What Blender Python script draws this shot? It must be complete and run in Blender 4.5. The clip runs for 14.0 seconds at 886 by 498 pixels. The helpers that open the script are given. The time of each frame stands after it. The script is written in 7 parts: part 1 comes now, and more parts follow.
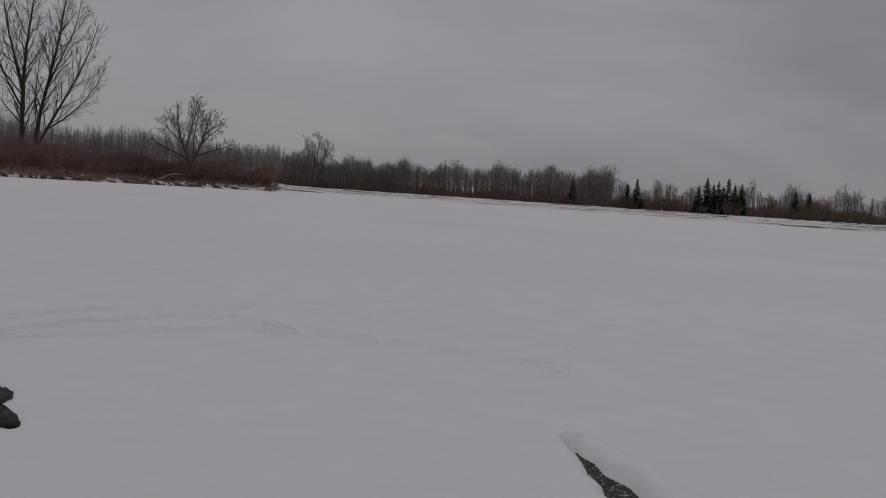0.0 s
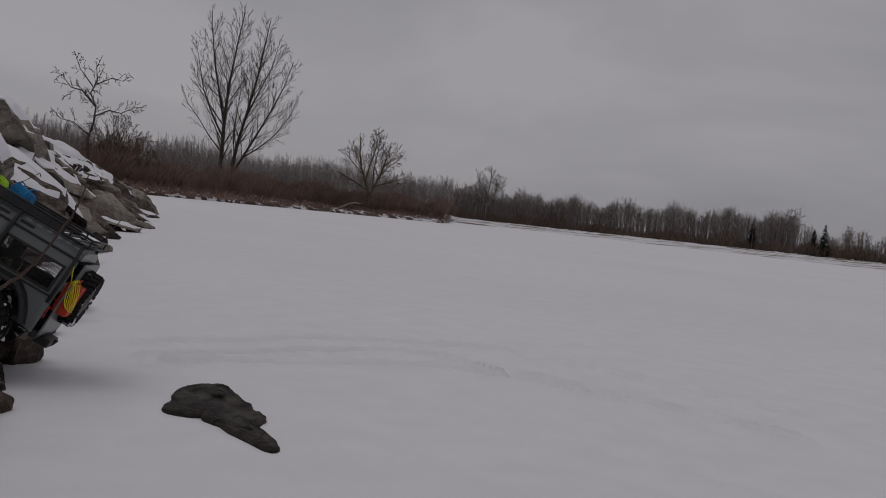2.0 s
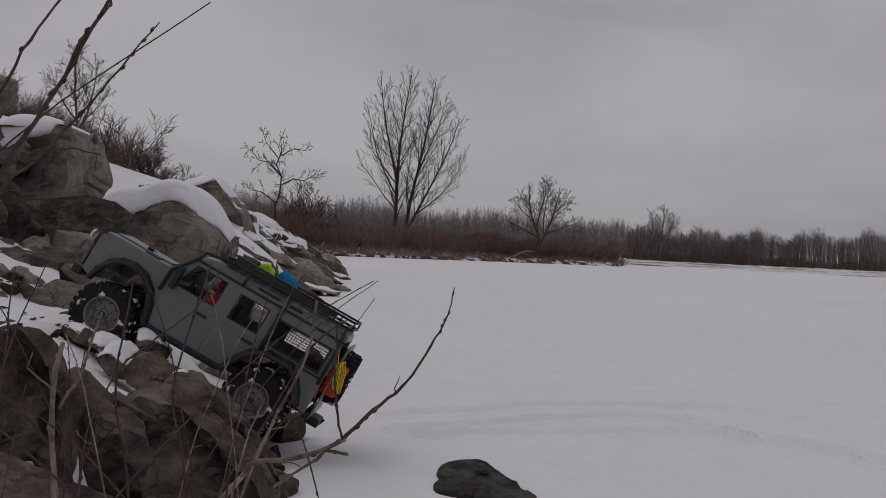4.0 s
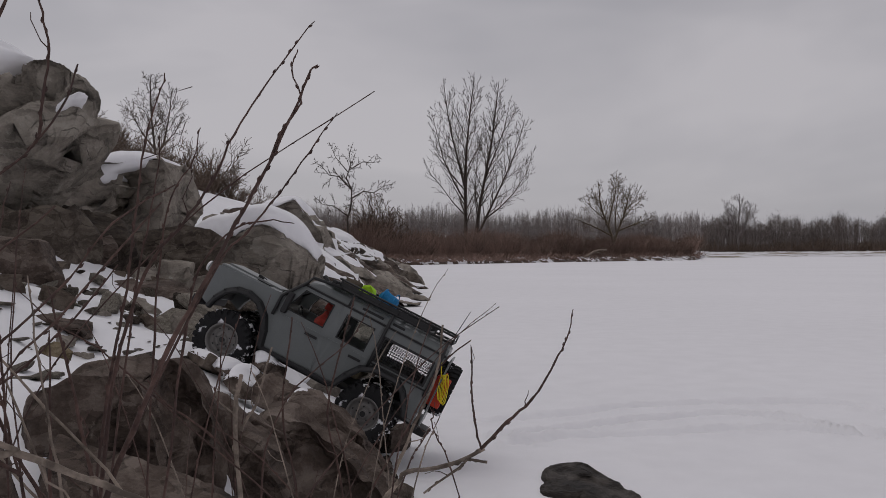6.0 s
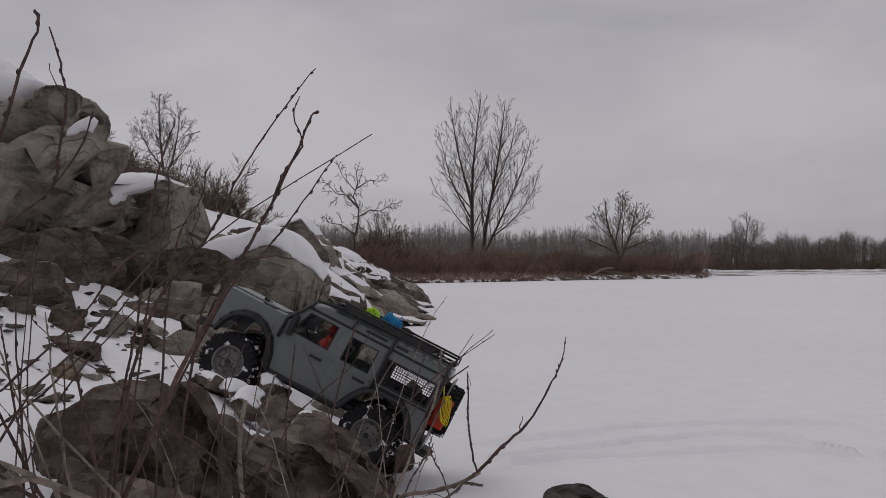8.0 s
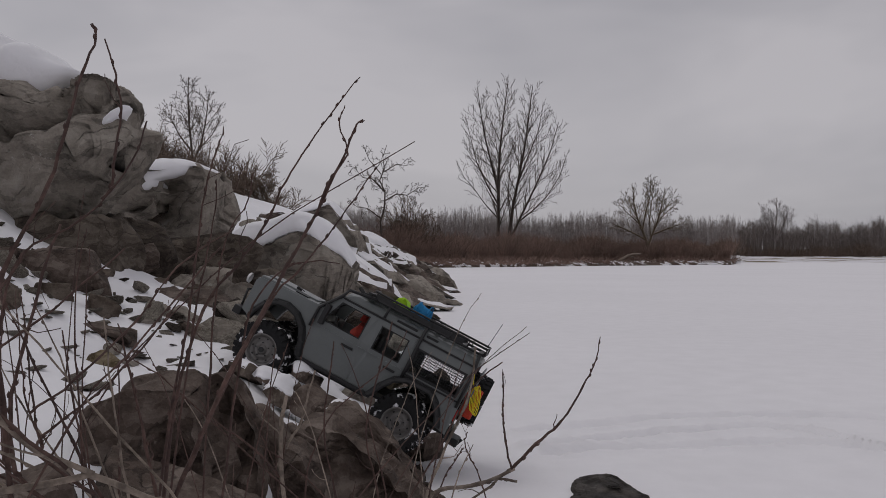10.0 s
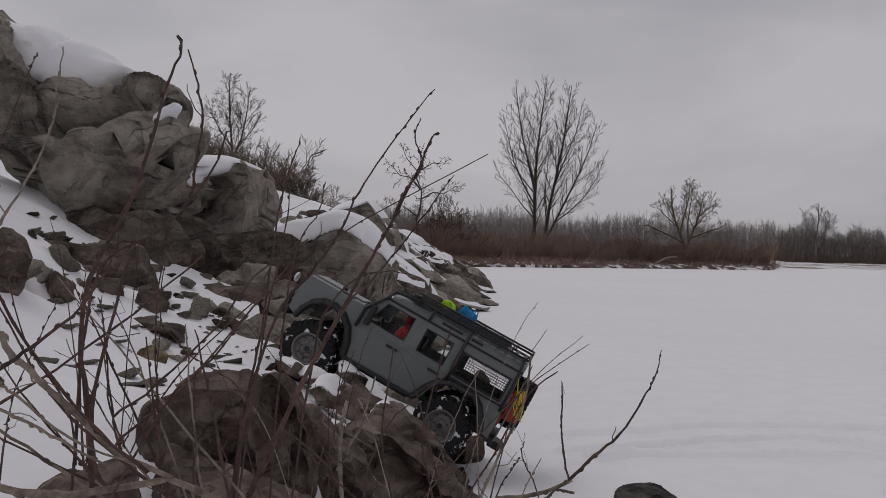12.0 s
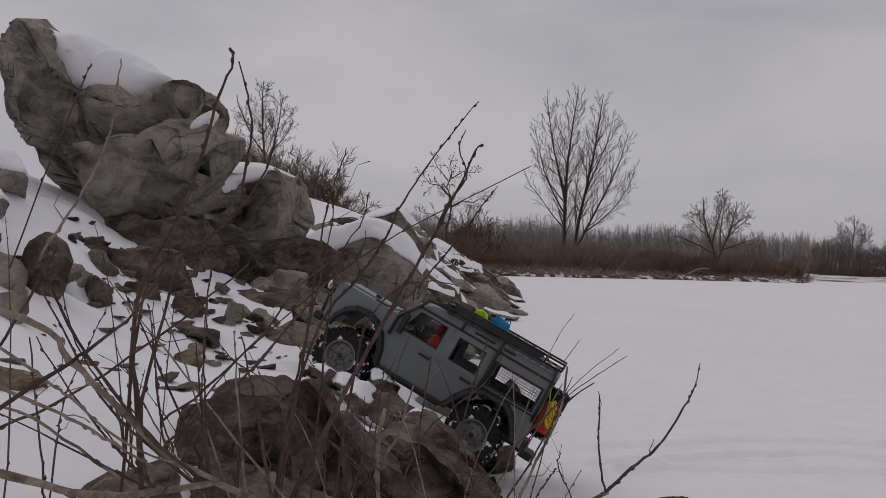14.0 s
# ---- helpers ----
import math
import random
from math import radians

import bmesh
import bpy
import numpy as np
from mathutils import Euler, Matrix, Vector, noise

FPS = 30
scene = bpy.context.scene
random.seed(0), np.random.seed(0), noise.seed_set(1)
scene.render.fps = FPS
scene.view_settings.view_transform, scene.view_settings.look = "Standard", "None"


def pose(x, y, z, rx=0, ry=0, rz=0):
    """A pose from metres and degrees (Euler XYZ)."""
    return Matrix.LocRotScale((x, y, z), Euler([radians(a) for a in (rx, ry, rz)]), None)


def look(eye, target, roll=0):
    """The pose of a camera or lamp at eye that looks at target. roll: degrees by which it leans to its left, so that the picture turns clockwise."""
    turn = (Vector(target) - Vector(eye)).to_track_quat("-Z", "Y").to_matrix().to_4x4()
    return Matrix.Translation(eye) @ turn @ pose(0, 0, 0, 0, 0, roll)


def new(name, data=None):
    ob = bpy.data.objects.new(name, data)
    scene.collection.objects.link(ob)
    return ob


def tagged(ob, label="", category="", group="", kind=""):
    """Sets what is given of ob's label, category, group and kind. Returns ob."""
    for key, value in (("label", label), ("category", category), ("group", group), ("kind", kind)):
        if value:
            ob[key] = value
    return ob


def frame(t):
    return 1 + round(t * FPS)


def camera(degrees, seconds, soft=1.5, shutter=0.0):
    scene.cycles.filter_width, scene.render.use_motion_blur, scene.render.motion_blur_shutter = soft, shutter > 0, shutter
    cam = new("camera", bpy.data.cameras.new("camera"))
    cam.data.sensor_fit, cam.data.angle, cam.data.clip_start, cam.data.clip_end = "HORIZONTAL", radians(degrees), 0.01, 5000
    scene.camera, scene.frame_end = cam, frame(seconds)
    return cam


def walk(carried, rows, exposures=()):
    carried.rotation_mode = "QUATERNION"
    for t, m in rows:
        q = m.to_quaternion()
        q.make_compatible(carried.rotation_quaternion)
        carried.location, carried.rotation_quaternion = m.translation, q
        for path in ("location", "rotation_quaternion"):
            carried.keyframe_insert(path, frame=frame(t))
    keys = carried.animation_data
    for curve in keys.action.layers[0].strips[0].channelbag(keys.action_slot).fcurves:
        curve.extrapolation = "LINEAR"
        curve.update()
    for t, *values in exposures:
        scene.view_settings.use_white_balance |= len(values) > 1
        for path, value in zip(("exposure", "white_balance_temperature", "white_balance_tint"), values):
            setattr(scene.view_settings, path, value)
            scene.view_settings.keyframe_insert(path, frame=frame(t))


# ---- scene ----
cam = camera(55.2, 14.0, soft=0.85)
PATH = [
    (0, (0.346, 0.039, 0.37), (1.351, 1.764, 0.249), 3.9),
    (0.5, (0.339, 0.037, 0.372), (1.294, 1.79, 0.264), 5.3),
    (1, (0.318, 0.042, 0.378), (1.173, 1.849, 0.294), 5.7),
    (1.5, (0.272, 0.062, 0.386), (0.997, 1.924, 0.315), 5.5),
    (2, (0.228, 0.081, 0.386), (0.873, 1.973, 0.312), 6.2),
    (2.5, (0.184, 0.102, 0.389), (0.739, 2.022, 0.342), 4.8),
    (3, (0.15, 0.124, 0.402), (0.609, 2.07, 0.387), 5.2),
    (3.5, (0.116, 0.138, 0.414), (0.453, 2.109, 0.445), 5.1),
    (4, (0.081, 0.138, 0.418), (0.328, 2.123, 0.424), 2.8),
    (4.2, (0.072, 0.133, 0.419), (0.294, 2.121, 0.437), 2.8),
    (6.3, (0.026, 0.047, 0.44), (0.1, 2.045, 0.455), -0.5),
    (6.5, (0.024, 0.041, 0.44), (0.1, 2.039, 0.46), -0.5),
    (7, (0.023, 0.034, 0.444), (0.1, 2.032, 0.482), -0.7),
    (7.2, (0.026, 0.033, 0.445), (0.100, 2.031, 0.495), -0.6),
    (9.3, (0.041, 0.02, 0.458), (0.086, 2.018, 0.521), -0.5),
    (9.5, (0.039, 0.019, 0.459), (0.068, 2.017, 0.531), -0.7),
    (10, (0.027, 0.016, 0.464), (0.03, 2.015, 0.483), 0.1),
    (10.5, (0.012, 0.012, 0.47), (-0.036, 2.012, 0.481), -0.3),
    (11, (0.006, 0.012, 0.473), (-0.057, 2.011, 0.467), 0.6),
    (11.5, (0.003, 0.013, 0.473), (-0.072, 2.012, 0.472), 1.2),
    (12, (0.002, 0.014, 0.473), (-0.077, 2.012, 0.488), 1.3),
    (12.5, (0.004, 0.015, 0.471), (-0.079, 2.013, 0.507), 1.3),
    (13, (0.009, 0.011, 0.471), (-0.09, 2.008, 0.497), 2.0),
    (13.5, (0.005, 0.01, 0.472), (-0.097, 2.007, 0.493), 2.0),
    (14, (-0.007, 0.008, 0.474), (-0.155, 2.002, 0.507), 2.0),
]
walk(cam, [(t, look(eye, target, roll)) for t, eye, target, roll in PATH], exposures=[(0.0, -0.62), (1.5, -0.56), (3.0, -0.52), (4.0, -0.32), (4.2, -0.28), (6.3, -0.06), (7.2, -0.06), (9.5, -0.08), (14.0, -0.06)])

# ---- light: a closed overcast sky ----
world = bpy.data.worlds.new("overcast_sky")
scene.world = world
world.use_nodes = True
wn, wl = world.node_tree.nodes, world.node_tree.links
wn.clear()
w_out = wn.new("ShaderNodeOutputWorld")
w_bg = wn.new("ShaderNodeBackground")
w_sky = wn.new("ShaderNodeTexSky")
w_sky.sky_type = "NISHITA"
w_sky.sun_disc = False
w_sky.sun_elevation = radians(24)
w_sky.sun_rotation = radians(-60)
w_gain = wn.new("ShaderNodeVectorMath")
w_gain.operation = "SCALE"
w_gain.inputs["Scale"].default_value = 0.08
w_co = wn.new("ShaderNodeTexCoord")
w_map = wn.new("ShaderNodeMapping")
w_map.inputs["Scale"].default_value = (1.0, 1.0, 3.2)
w_n1 = wn.new("ShaderNodeTexNoise")
w_n1.inputs["Scale"].default_value = 1.7
w_n1.inputs["Detail"].default_value = 4.0
w_n1.inputs["Roughness"].default_value = 0.52
w_n1.inputs["Distortion"].default_value = 0.35
w_ramp = wn.new("ShaderNodeValToRGB")
w_ramp.color_ramp.elements[0].position = 0.33
w_ramp.color_ramp.elements[0].color = (0.335, 0.328, 0.358, 1)
w_ramp.color_ramp.elements[1].position = 0.66
w_ramp.color_ramp.elements[1].color = (0.492, 0.472, 0.498, 1)
w_mix = wn.new("ShaderNodeMix")
w_mix.data_type = "RGBA"
w_mix.inputs["Factor"].default_value = 0.95
wl.new(w_co.outputs["Generated"], w_map.inputs["Vector"])
wl.new(w_map.outputs["Vector"], w_n1.inputs["Vector"])
wl.new(w_n1.outputs["Fac"], w_ramp.inputs["Fac"])
wl.new(w_sky.outputs["Color"], w_gain.inputs[0])
wl.new(w_gain.outputs["Vector"], w_mix.inputs["A"])
wl.new(w_ramp.outputs["Color"], w_mix.inputs["B"])
wl.new(w_mix.outputs["Result"], w_bg.inputs["Color"])
w_bg.inputs["Strength"].default_value = 1.0
wl.new(w_bg.outputs["Background"], w_out.inputs["Surface"])

sun = bpy.data.lights.new("sun", "SUN")
sun.energy = 0.5
sun.angle = radians(40)
sun.color = (1.0, 0.97, 0.94)
sun_ob = new("sun", sun)
sun_ob.matrix_world = look((0, 0, 20), (7, -4, 0))

# ---- materials ----
def material(name, base, rough=0.8, metal=0.0, spread=0.12, scale=6.0, fine=60.0, bump=0.25, bump_scale=25.0, spec=0.3,
             second=None, second_scale=2.0, second_at=(0.5, 0.62), random_tint=0.0, bump_distance=0.01):
    """Base colour varied at two scales, an optional second colour in patches, and a bump."""
    m = bpy.data.materials.new(name)
    m.use_nodes = True
    n, l = m.node_tree.nodes, m.node_tree.links
    bsdf = n["Principled BSDF"]
    bsdf.inputs["Roughness"].default_value = rough
    bsdf.inputs["Metallic"].default_value = metal
    bsdf.inputs["Specular IOR Level"].default_value = spec
    co = n.new("ShaderNodeTexCoord")
    big = n.new("ShaderNodeTexNoise")
    big.inputs["Scale"].default_value = scale
    big.inputs["Detail"].default_value = 6
    small = n.new("ShaderNodeTexNoise")
    small.inputs["Scale"].default_value = fine
    small.inputs["Detail"].default_value = 4
    l.new(co.outputs["Object"], big.inputs["Vector"])
    l.new(co.outputs["Object"], small.inputs["Vector"])
    add = n.new("ShaderNodeMath")
    add.operation = "ADD"
    l.new(big.outputs["Fac"], add.inputs[0])
    l.new(small.outputs["Fac"], add.inputs[1])
    if random_tint:
        info = n.new("ShaderNodeObjectInfo")
        mul = n.new("ShaderNodeMath")
        mul.operation = "MULTIPLY_ADD"
        l.new(info.outputs["Random"], mul.inputs[0])
        mul.inputs[1].default_value = random_tint
        l.new(add.outputs[0], mul.inputs[2])
        add = mul
    span = n.new("ShaderNodeMapRange")
    span.inputs["From Min"].default_value = 0.6
    span.inputs["From Max"].default_value = 1.4 + random_tint
    span.inputs["To Min"].default_value = 1.0 - spread * 2
    span.inputs["To Max"].default_value = 1.0 + spread * 2
    l.new(add.outputs[0], span.inputs["Value"])
    tint = n.new("ShaderNodeVectorMath")
    tint.operation = "SCALE"
    tint.inputs[0].default_value = base
    l.new(span.outputs["Result"], tint.inputs["Scale"])
    colour = tint.outputs["Vector"]
    if second is not None:
        patch = n.new("ShaderNodeTexNoise")
        patch.inputs["Scale"].default_value = second_scale
        patch.inputs["Detail"].default_value = 7
        patch.inputs["Roughness"].default_value = 0.62
        l.new(co.outputs["Object"], patch.inputs["Vector"])
        edge = n.new("ShaderNodeMapRange")
        edge.inputs["From Min"].default_value, edge.inputs["From Max"].default_value = second_at
        l.new(patch.outputs["Fac"], edge.inputs["Value"])
        mix = n.new("ShaderNodeMix")
        mix.data_type = "RGBA"
        l.new(edge.outputs["Result"], mix.inputs["Factor"])
        l.new(colour, mix.inputs["A"])
        mix.inputs["B"].default_value = (*second, 1)
        colour = mix.outputs["Result"]
    l.new(colour, bsdf.inputs["Base Color"])
    if bump:
        relief = n.new("ShaderNodeTexNoise")
        relief.inputs["Scale"].default_value = bump_scale
        relief.inputs["Detail"].default_value = 8
        relief.inputs["Roughness"].default_value = 0.65
        l.new(co.outputs["Object"], relief.inputs["Vector"])
        b = n.new("ShaderNodeBump")
        b.inputs["Strength"].default_value = bump
        b.inputs["Distance"].default_value = bump_distance
        l.new(relief.outputs["Fac"], b.inputs["Height"])
        l.new(b.outputs["Normal"], bsdf.inputs["Normal"])
    return m


SNOW = material("snow", (0.83, 0.825, 0.85), 0.62, spread=0.02, scale=1.3, fine=18, bump=0.35, bump_scale=38, spec=0.15, bump_distance=0.006)
ICE_SNOW = material("snow_on_ice", (0.84, 0.83, 0.855), 0.66, spread=0.025, scale=0.35, fine=9, bump=0.3, bump_scale=26, spec=0.12, bump_distance=0.006)


def rock_material(name, dark, mid, light, layer_turn=15.0, rough=0.88, size=1.0, tint=0.0, deep=0.012):
    """Weathered stone: soft blotches, thin bedding lines, grain, hairline cracks, pale scuffs, and a fine relief."""
    m = bpy.data.materials.new(name)
    m.use_nodes = True
    n, l = m.node_tree.nodes, m.node_tree.links
    bsdf = n["Principled BSDF"]
    bsdf.inputs["Roughness"].default_value = rough
    bsdf.inputs["Specular IOR Level"].default_value = 0.14
    co = n.new("ShaderNodeTexCoord")

    def tex(scale, detail, ruf, stretch=None, warp=0.0):
        t = n.new("ShaderNodeTexNoise")
        t.inputs["Scale"].default_value = scale
        t.inputs["Detail"].default_value = detail
        t.inputs["Roughness"].default_value = ruf
        t.inputs["Distortion"].default_value = warp
        src = co.outputs["Object"]
        if stretch:
            mp = n.new("ShaderNodeMapping")
            mp.inputs["Scale"].default_value = stretch
            mp.inputs["Rotation"].default_value = (radians(8), radians(layer_turn), 0)
            l.new(src, mp.inputs["Vector"])
            src = mp.outputs["Vector"]
        l.new(src, t.inputs["Vector"])
        return t.outputs["Fac"]

    def calc(op, a, b, c=None):
        k = n.new("ShaderNodeMath")
        k.operation = op
        for slot, v in zip(k.inputs, (a, b, c)):
            if v is None:
                continue
            if isinstance(v, (int, float)):
                slot.default_value = v
            else:
                l.new(v, slot)
        return k.outputs[0]

    def span(v, lo, hi):
        r = n.new("ShaderNodeMapRange")
        r.inputs["From Min"].default_value, r.inputs["From Max"].default_value = lo, hi
        l.new(v, r.inputs["Value"])
        return r.outputs["Result"]

    broad = tex(3.2 * size, 5, 0.6)
    blotch = tex(11 * size, 10, 0.68)
    beds = tex(5 * size, 9, 0.68, (1.0, 1.0, 4.5), 0.12)
    grain = tex(150 * size, 5, 0.65)
    pits = tex(46 * size, 6, 0.7)
    warp = n.new("ShaderNodeTexNoise")
    warp.inputs["Scale"].default_value = 7 * size
    warp.inputs["Detail"].default_value = 6
    l.new(co.outputs["Object"], warp.inputs["Vector"])
    bend = n.new("ShaderNodeVectorMath")
    bend.operation = "MULTIPLY_ADD"
    l.new(warp.outputs["Color"], bend.inputs[0])
    bend.inputs[1].default_value = (0.15 / size, 0.15 / size, 0.15 / size)
    l.new(co.outputs["Object"], bend.inputs[2])
    mp = n.new("ShaderNodeMapping")
    mp.inputs["Scale"].default_value = (0.8, 0.8, 1.9)
    mp.inputs["Rotation"].default_value = (0, radians(layer_turn), 0)
    l.new(bend.outputs["Vector"], mp.inputs["Vector"])

    def chips(scale):
        v = n.new("ShaderNodeTexVoronoi")
        v.inputs["Scale"].default_value = scale
        l.new(mp.outputs["Vector"], v.inputs["Vector"])
        sep = n.new("ShaderNodeSeparateColor")
        l.new(v.outputs["Color"], sep.inputs["Color"])
        return sep.outputs["Red"]

    faces, flakes = chips(7.0 * size), chips(26.0 * size)
    fac = calc("MULTIPLY_ADD", broad, 0.26, calc("MULTIPLY_ADD", blotch, 0.32, calc("MULTIPLY_ADD", beds, 0.14, calc("MULTIPLY_ADD", grain, 0.12, calc("MULTIPLY_ADD", faces, 0.09, calc("MULTIPLY", flakes, 0.07))))))
    if tint:
        info = n.new("ShaderNodeObjectInfo")
        fac = calc("ADD", fac, calc("MULTIPLY_ADD", info.outputs["Random"], tint, -tint / 2))
    ramp = n.new("ShaderNodeValToRGB")
    e = ramp.color_ramp.elements
    e[0].position, e[0].color = 0.40, (*dark, 1)
    e[1].position, e[1].color = 0.61, (*light, 1)
    k = e.new(0.50)
    k.color = (*mid, 1)
    l.new(fac, ramp.inputs["Fac"])
    # hairline cracks: warped cell borders, broken up
    vor = n.new("ShaderNodeTexVoronoi")
    vor.feature = "DISTANCE_TO_EDGE"
    vor.inputs["Scale"].default_value = 4.2 * size
    l.new(mp.outputs["Vector"], vor.inputs["Vector"])
    crack = calc("MAXIMUM", span(vor.outputs["Distance"], 0.0, 0.022), span(blotch, 0.56, 0.48))
    shade = n.new("ShaderNodeMix")
    shade.data_type = "RGBA"
    l.new(calc("MULTIPLY_ADD", crack, 0.65, 0.35), shade.inputs["Factor"])
    shade.inputs["A"].default_value = (*[c * 0.35 for c in dark], 1)
    l.new(ramp.outputs["Color"], shade.inputs["B"])
    # pale lichen and scuffs
    scuff = n.new("ShaderNodeMix")
    scuff.data_type = "RGBA"
    l.new(calc("MULTIPLY", span(pits, 0.60, 0.68), calc("MULTIPLY", span(broad, 0.50, 0.62), 0.55)), scuff.inputs["Factor"])
    l.new(shade.outputs["Result"], scuff.inputs["A"])
    scuff.inputs["B"].default_value = (*[min(c * 1.45 + 0.02, 0.5) for c in light], 1)
    l.new(scuff.outputs["Result"], bsdf.inputs["Base Color"])
    height = calc("MULTIPLY_ADD", beds, 0.30, calc("MULTIPLY_ADD", blotch, 0.34, calc("MULTIPLY_ADD", pits, 0.14, calc("MULTIPLY_ADD", grain, 0.04, calc("MULTIPLY_ADD", faces, 0.16, calc("MULTIPLY_ADD", flakes, 0.07, calc("MULTIPLY", crack, 0.10)))))))
    b = n.new("ShaderNodeBump")
    b.inputs["Strength"].default_value = 1.0
    b.inputs["Distance"].default_value = deep / size
    l.new(height, b.inputs["Height"])
    l.new(b.outputs["Normal"], bsdf.inputs["Normal"])
    return m


ROCK = rock_material("grey_limestone", (0.095, 0.085, 0.074), (0.235, 0.207, 0.177), (0.360, 0.328, 0.284), 22, deep=0.022)
ROCK_PALE = rock_material("pale_weathered_limestone", (0.105, 0.094, 0.081), (0.245, 0.218, 0.187), (0.385, 0.352, 0.306), -14, deep=0.024)
ROCK_DARK = rock_material("dark_brown_rock", (0.032, 0.024, 0.020), (0.100, 0.076, 0.063), (0.21, 0.172, 0.147), 28, 0.70, 1.6, deep=0.024)
STONE = rock_material("small_stone", (0.10, 0.085, 0.07), (0.20, 0.178, 0.150), (0.34, 0.31, 0.265), 10, 0.9, 1.6, 0.12, 0.014)
OCHRE = rock_material("ochre_mossy_stone", (0.06, 0.047, 0.026), (0.17, 0.135, 0.085), (0.33, 0.28, 0.2), 10, 0.9, 3.0, deep=0.03)
BROWN_ROCK = rock_material("brown_broken_rock", (0.045, 0.034, 0.027), (0.105, 0.083, 0.067), (0.20, 0.168, 0.138), 10, 0.88, 2.2, deep=0.026)
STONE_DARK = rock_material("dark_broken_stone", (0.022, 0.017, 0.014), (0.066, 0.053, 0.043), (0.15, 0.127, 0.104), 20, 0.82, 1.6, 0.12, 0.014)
WET_ROCK = rock_material("black_wet_rock", (0.012, 0.010, 0.009), (0.036, 0.030, 0.026), (0.090, 0.078, 0.068), 5, 0.6, 2.6, deep=0.03)
SOIL = material("shore_soil", (0.10, 0.072, 0.055), 0.95, spread=0.35, scale=0.6, fine=6, bump=0.6, bump_scale=4, second=(0.74, 0.73, 0.76), second_scale=1.7,
                second_at=(0.52, 0.56), bump_distance=0.1)
MEADOW = material("winter_meadow", (0.19, 0.14, 0.085), 0.95, spread=0.3, scale=0.3, fine=4, bump=0.5, bump_scale=3, second=(0.74, 0.73, 0.76), second_scale=0.16,
                  second_at=(0.41, 0.50), bump_distance=0.1)
BARK = material("grey_brown_bark", (0.085, 0.068, 0.058), 0.9, spread=0.3, scale=3, fine=30, bump=0.5, bump_scale=30)
BARK_WARM = material("yellow_brown_bark", (0.15, 0.118, 0.085), 0.9, spread=0.3, scale=3, fine=30, bump=0.5, bump_scale=30)
# distant bark, lightened: the haze of distance is put into both colours
BARK_FAR = material("far_hazed_bark", (0.27, 0.238, 0.228), 0.95, spread=0.25, scale=0.2, fine=2.0, bump=0)
BARK_MID = material("hazed_woods_bark", (0.175, 0.148, 0.138), 0.95, spread=0.25, scale=0.2, fine=2.0, bump=0)
SHRUB = material("brown_shrub_bark", (0.135, 0.10, 0.078), 0.95, spread=0.3, scale=2, fine=20, bump=0)
BRUSH = material("red_brown_brush", (0.235, 0.158, 0.130), 0.95, spread=0.3, scale=0.15, fine=1.2, bump=0)
CONIFER = material("dark_conifer_needles", (0.020, 0.026, 0.022), 0.95, spread=0.3, scale=0.4, fine=3, bump=0)
TWIG = material("brown_twig_bark", (0.085, 0.052, 0.044), 0.8, spread=0.35, scale=30, fine=240, bump=0.4, bump_scale=300, second=(0.06, 0.038, 0.034), second_scale=22,
                bump_distance=0.0006)
TWIG_PALE = material("pale_stick_bark", (0.25, 0.205, 0.168), 0.85, spread=0.3, scale=24, fine=200, bump=0.5, bump_scale=260, second=(0.10, 0.08, 0.066), second_scale=30,
                     bump_distance=0.0008)


# ---- building blocks ----
def mesh_of(name, verts, faces, mat, smooth=True):
    me = bpy.data.meshes.new(name)
    me.from_pydata([tuple(v) for v in verts], [], faces)
    me.materials.append(mat)
    if smooth:
        me.polygons.foreach_set("use_smooth", [True] * len(me.polygons))
    me.update()
    return me


def thing(name, label, category, group="", kind="", me=None, m=None):
    ob = new(name, me)
    if m is not None:
        ob.matrix_world = m
    return tagged(ob, label, category, group, kind)


def part(name, data, mat, parent, label="", m=None, smooth=False):
    """One mesh (from a bmesh, or a mesh as it is) under a thing or under a part."""
    if isinstance(data, bmesh.types.BMesh):
        me = bpy.data.meshes.new(name)
        data.to_mesh(me)
        data.free()
        me.materials.append(mat)
        if smooth:
            me.polygons.foreach_set("use_smooth", [True] * len(me.polygons))
    else:
        me = data
    ob = new(name, me)
    ob.parent = parent
    if m is not None:
        ob.matrix_local = m
    if label:
        ob["label"] = label
    return ob


def unit(v):
    return v / (np.linalg.norm(v) + 1e-12)


class Tubes:
    """Gathers tapered tubes along polylines into one mesh."""

    def __init__(self):
        self.v, self.f = [], []

    def add(self, pts, radii, sides=5):
        pts = [np.asarray(p, float) for p in pts]
        start, last = len(self.v), len(pts) - 1
        for i, p in enumerate(pts):
            ahead = unit(pts[min(i + 1, last)] - pts[max(i - 1, 0)])
            side = np.cross(ahead, (0.31, 0.52, 0.79) if abs(ahead[2]) > 0.8 else (0, 0, 1))
            side = unit(side)
            up = np.cross(side, ahead)
            for k in range(sides):
                a = 2 * math.pi * k / sides
                self.v.append(p + radii[i] * (math.cos(a) * side + math.sin(a) * up))
        for i in range(last):
            for k in range(sides):
                a, b = start + i * sides + k, start + i * sides + (k + 1) % sides
                self.f.append((a, b, b + sides, a + sides))
        self.f.append(tuple(start + k for k in range(sides))[::-1])
        self.f.append(tuple(start + last * sides + k for k in range(sides)))

    def mesh(self, name, mat, smooth=True):
        return mesh_of(name, self.v, self.f, mat, smooth)


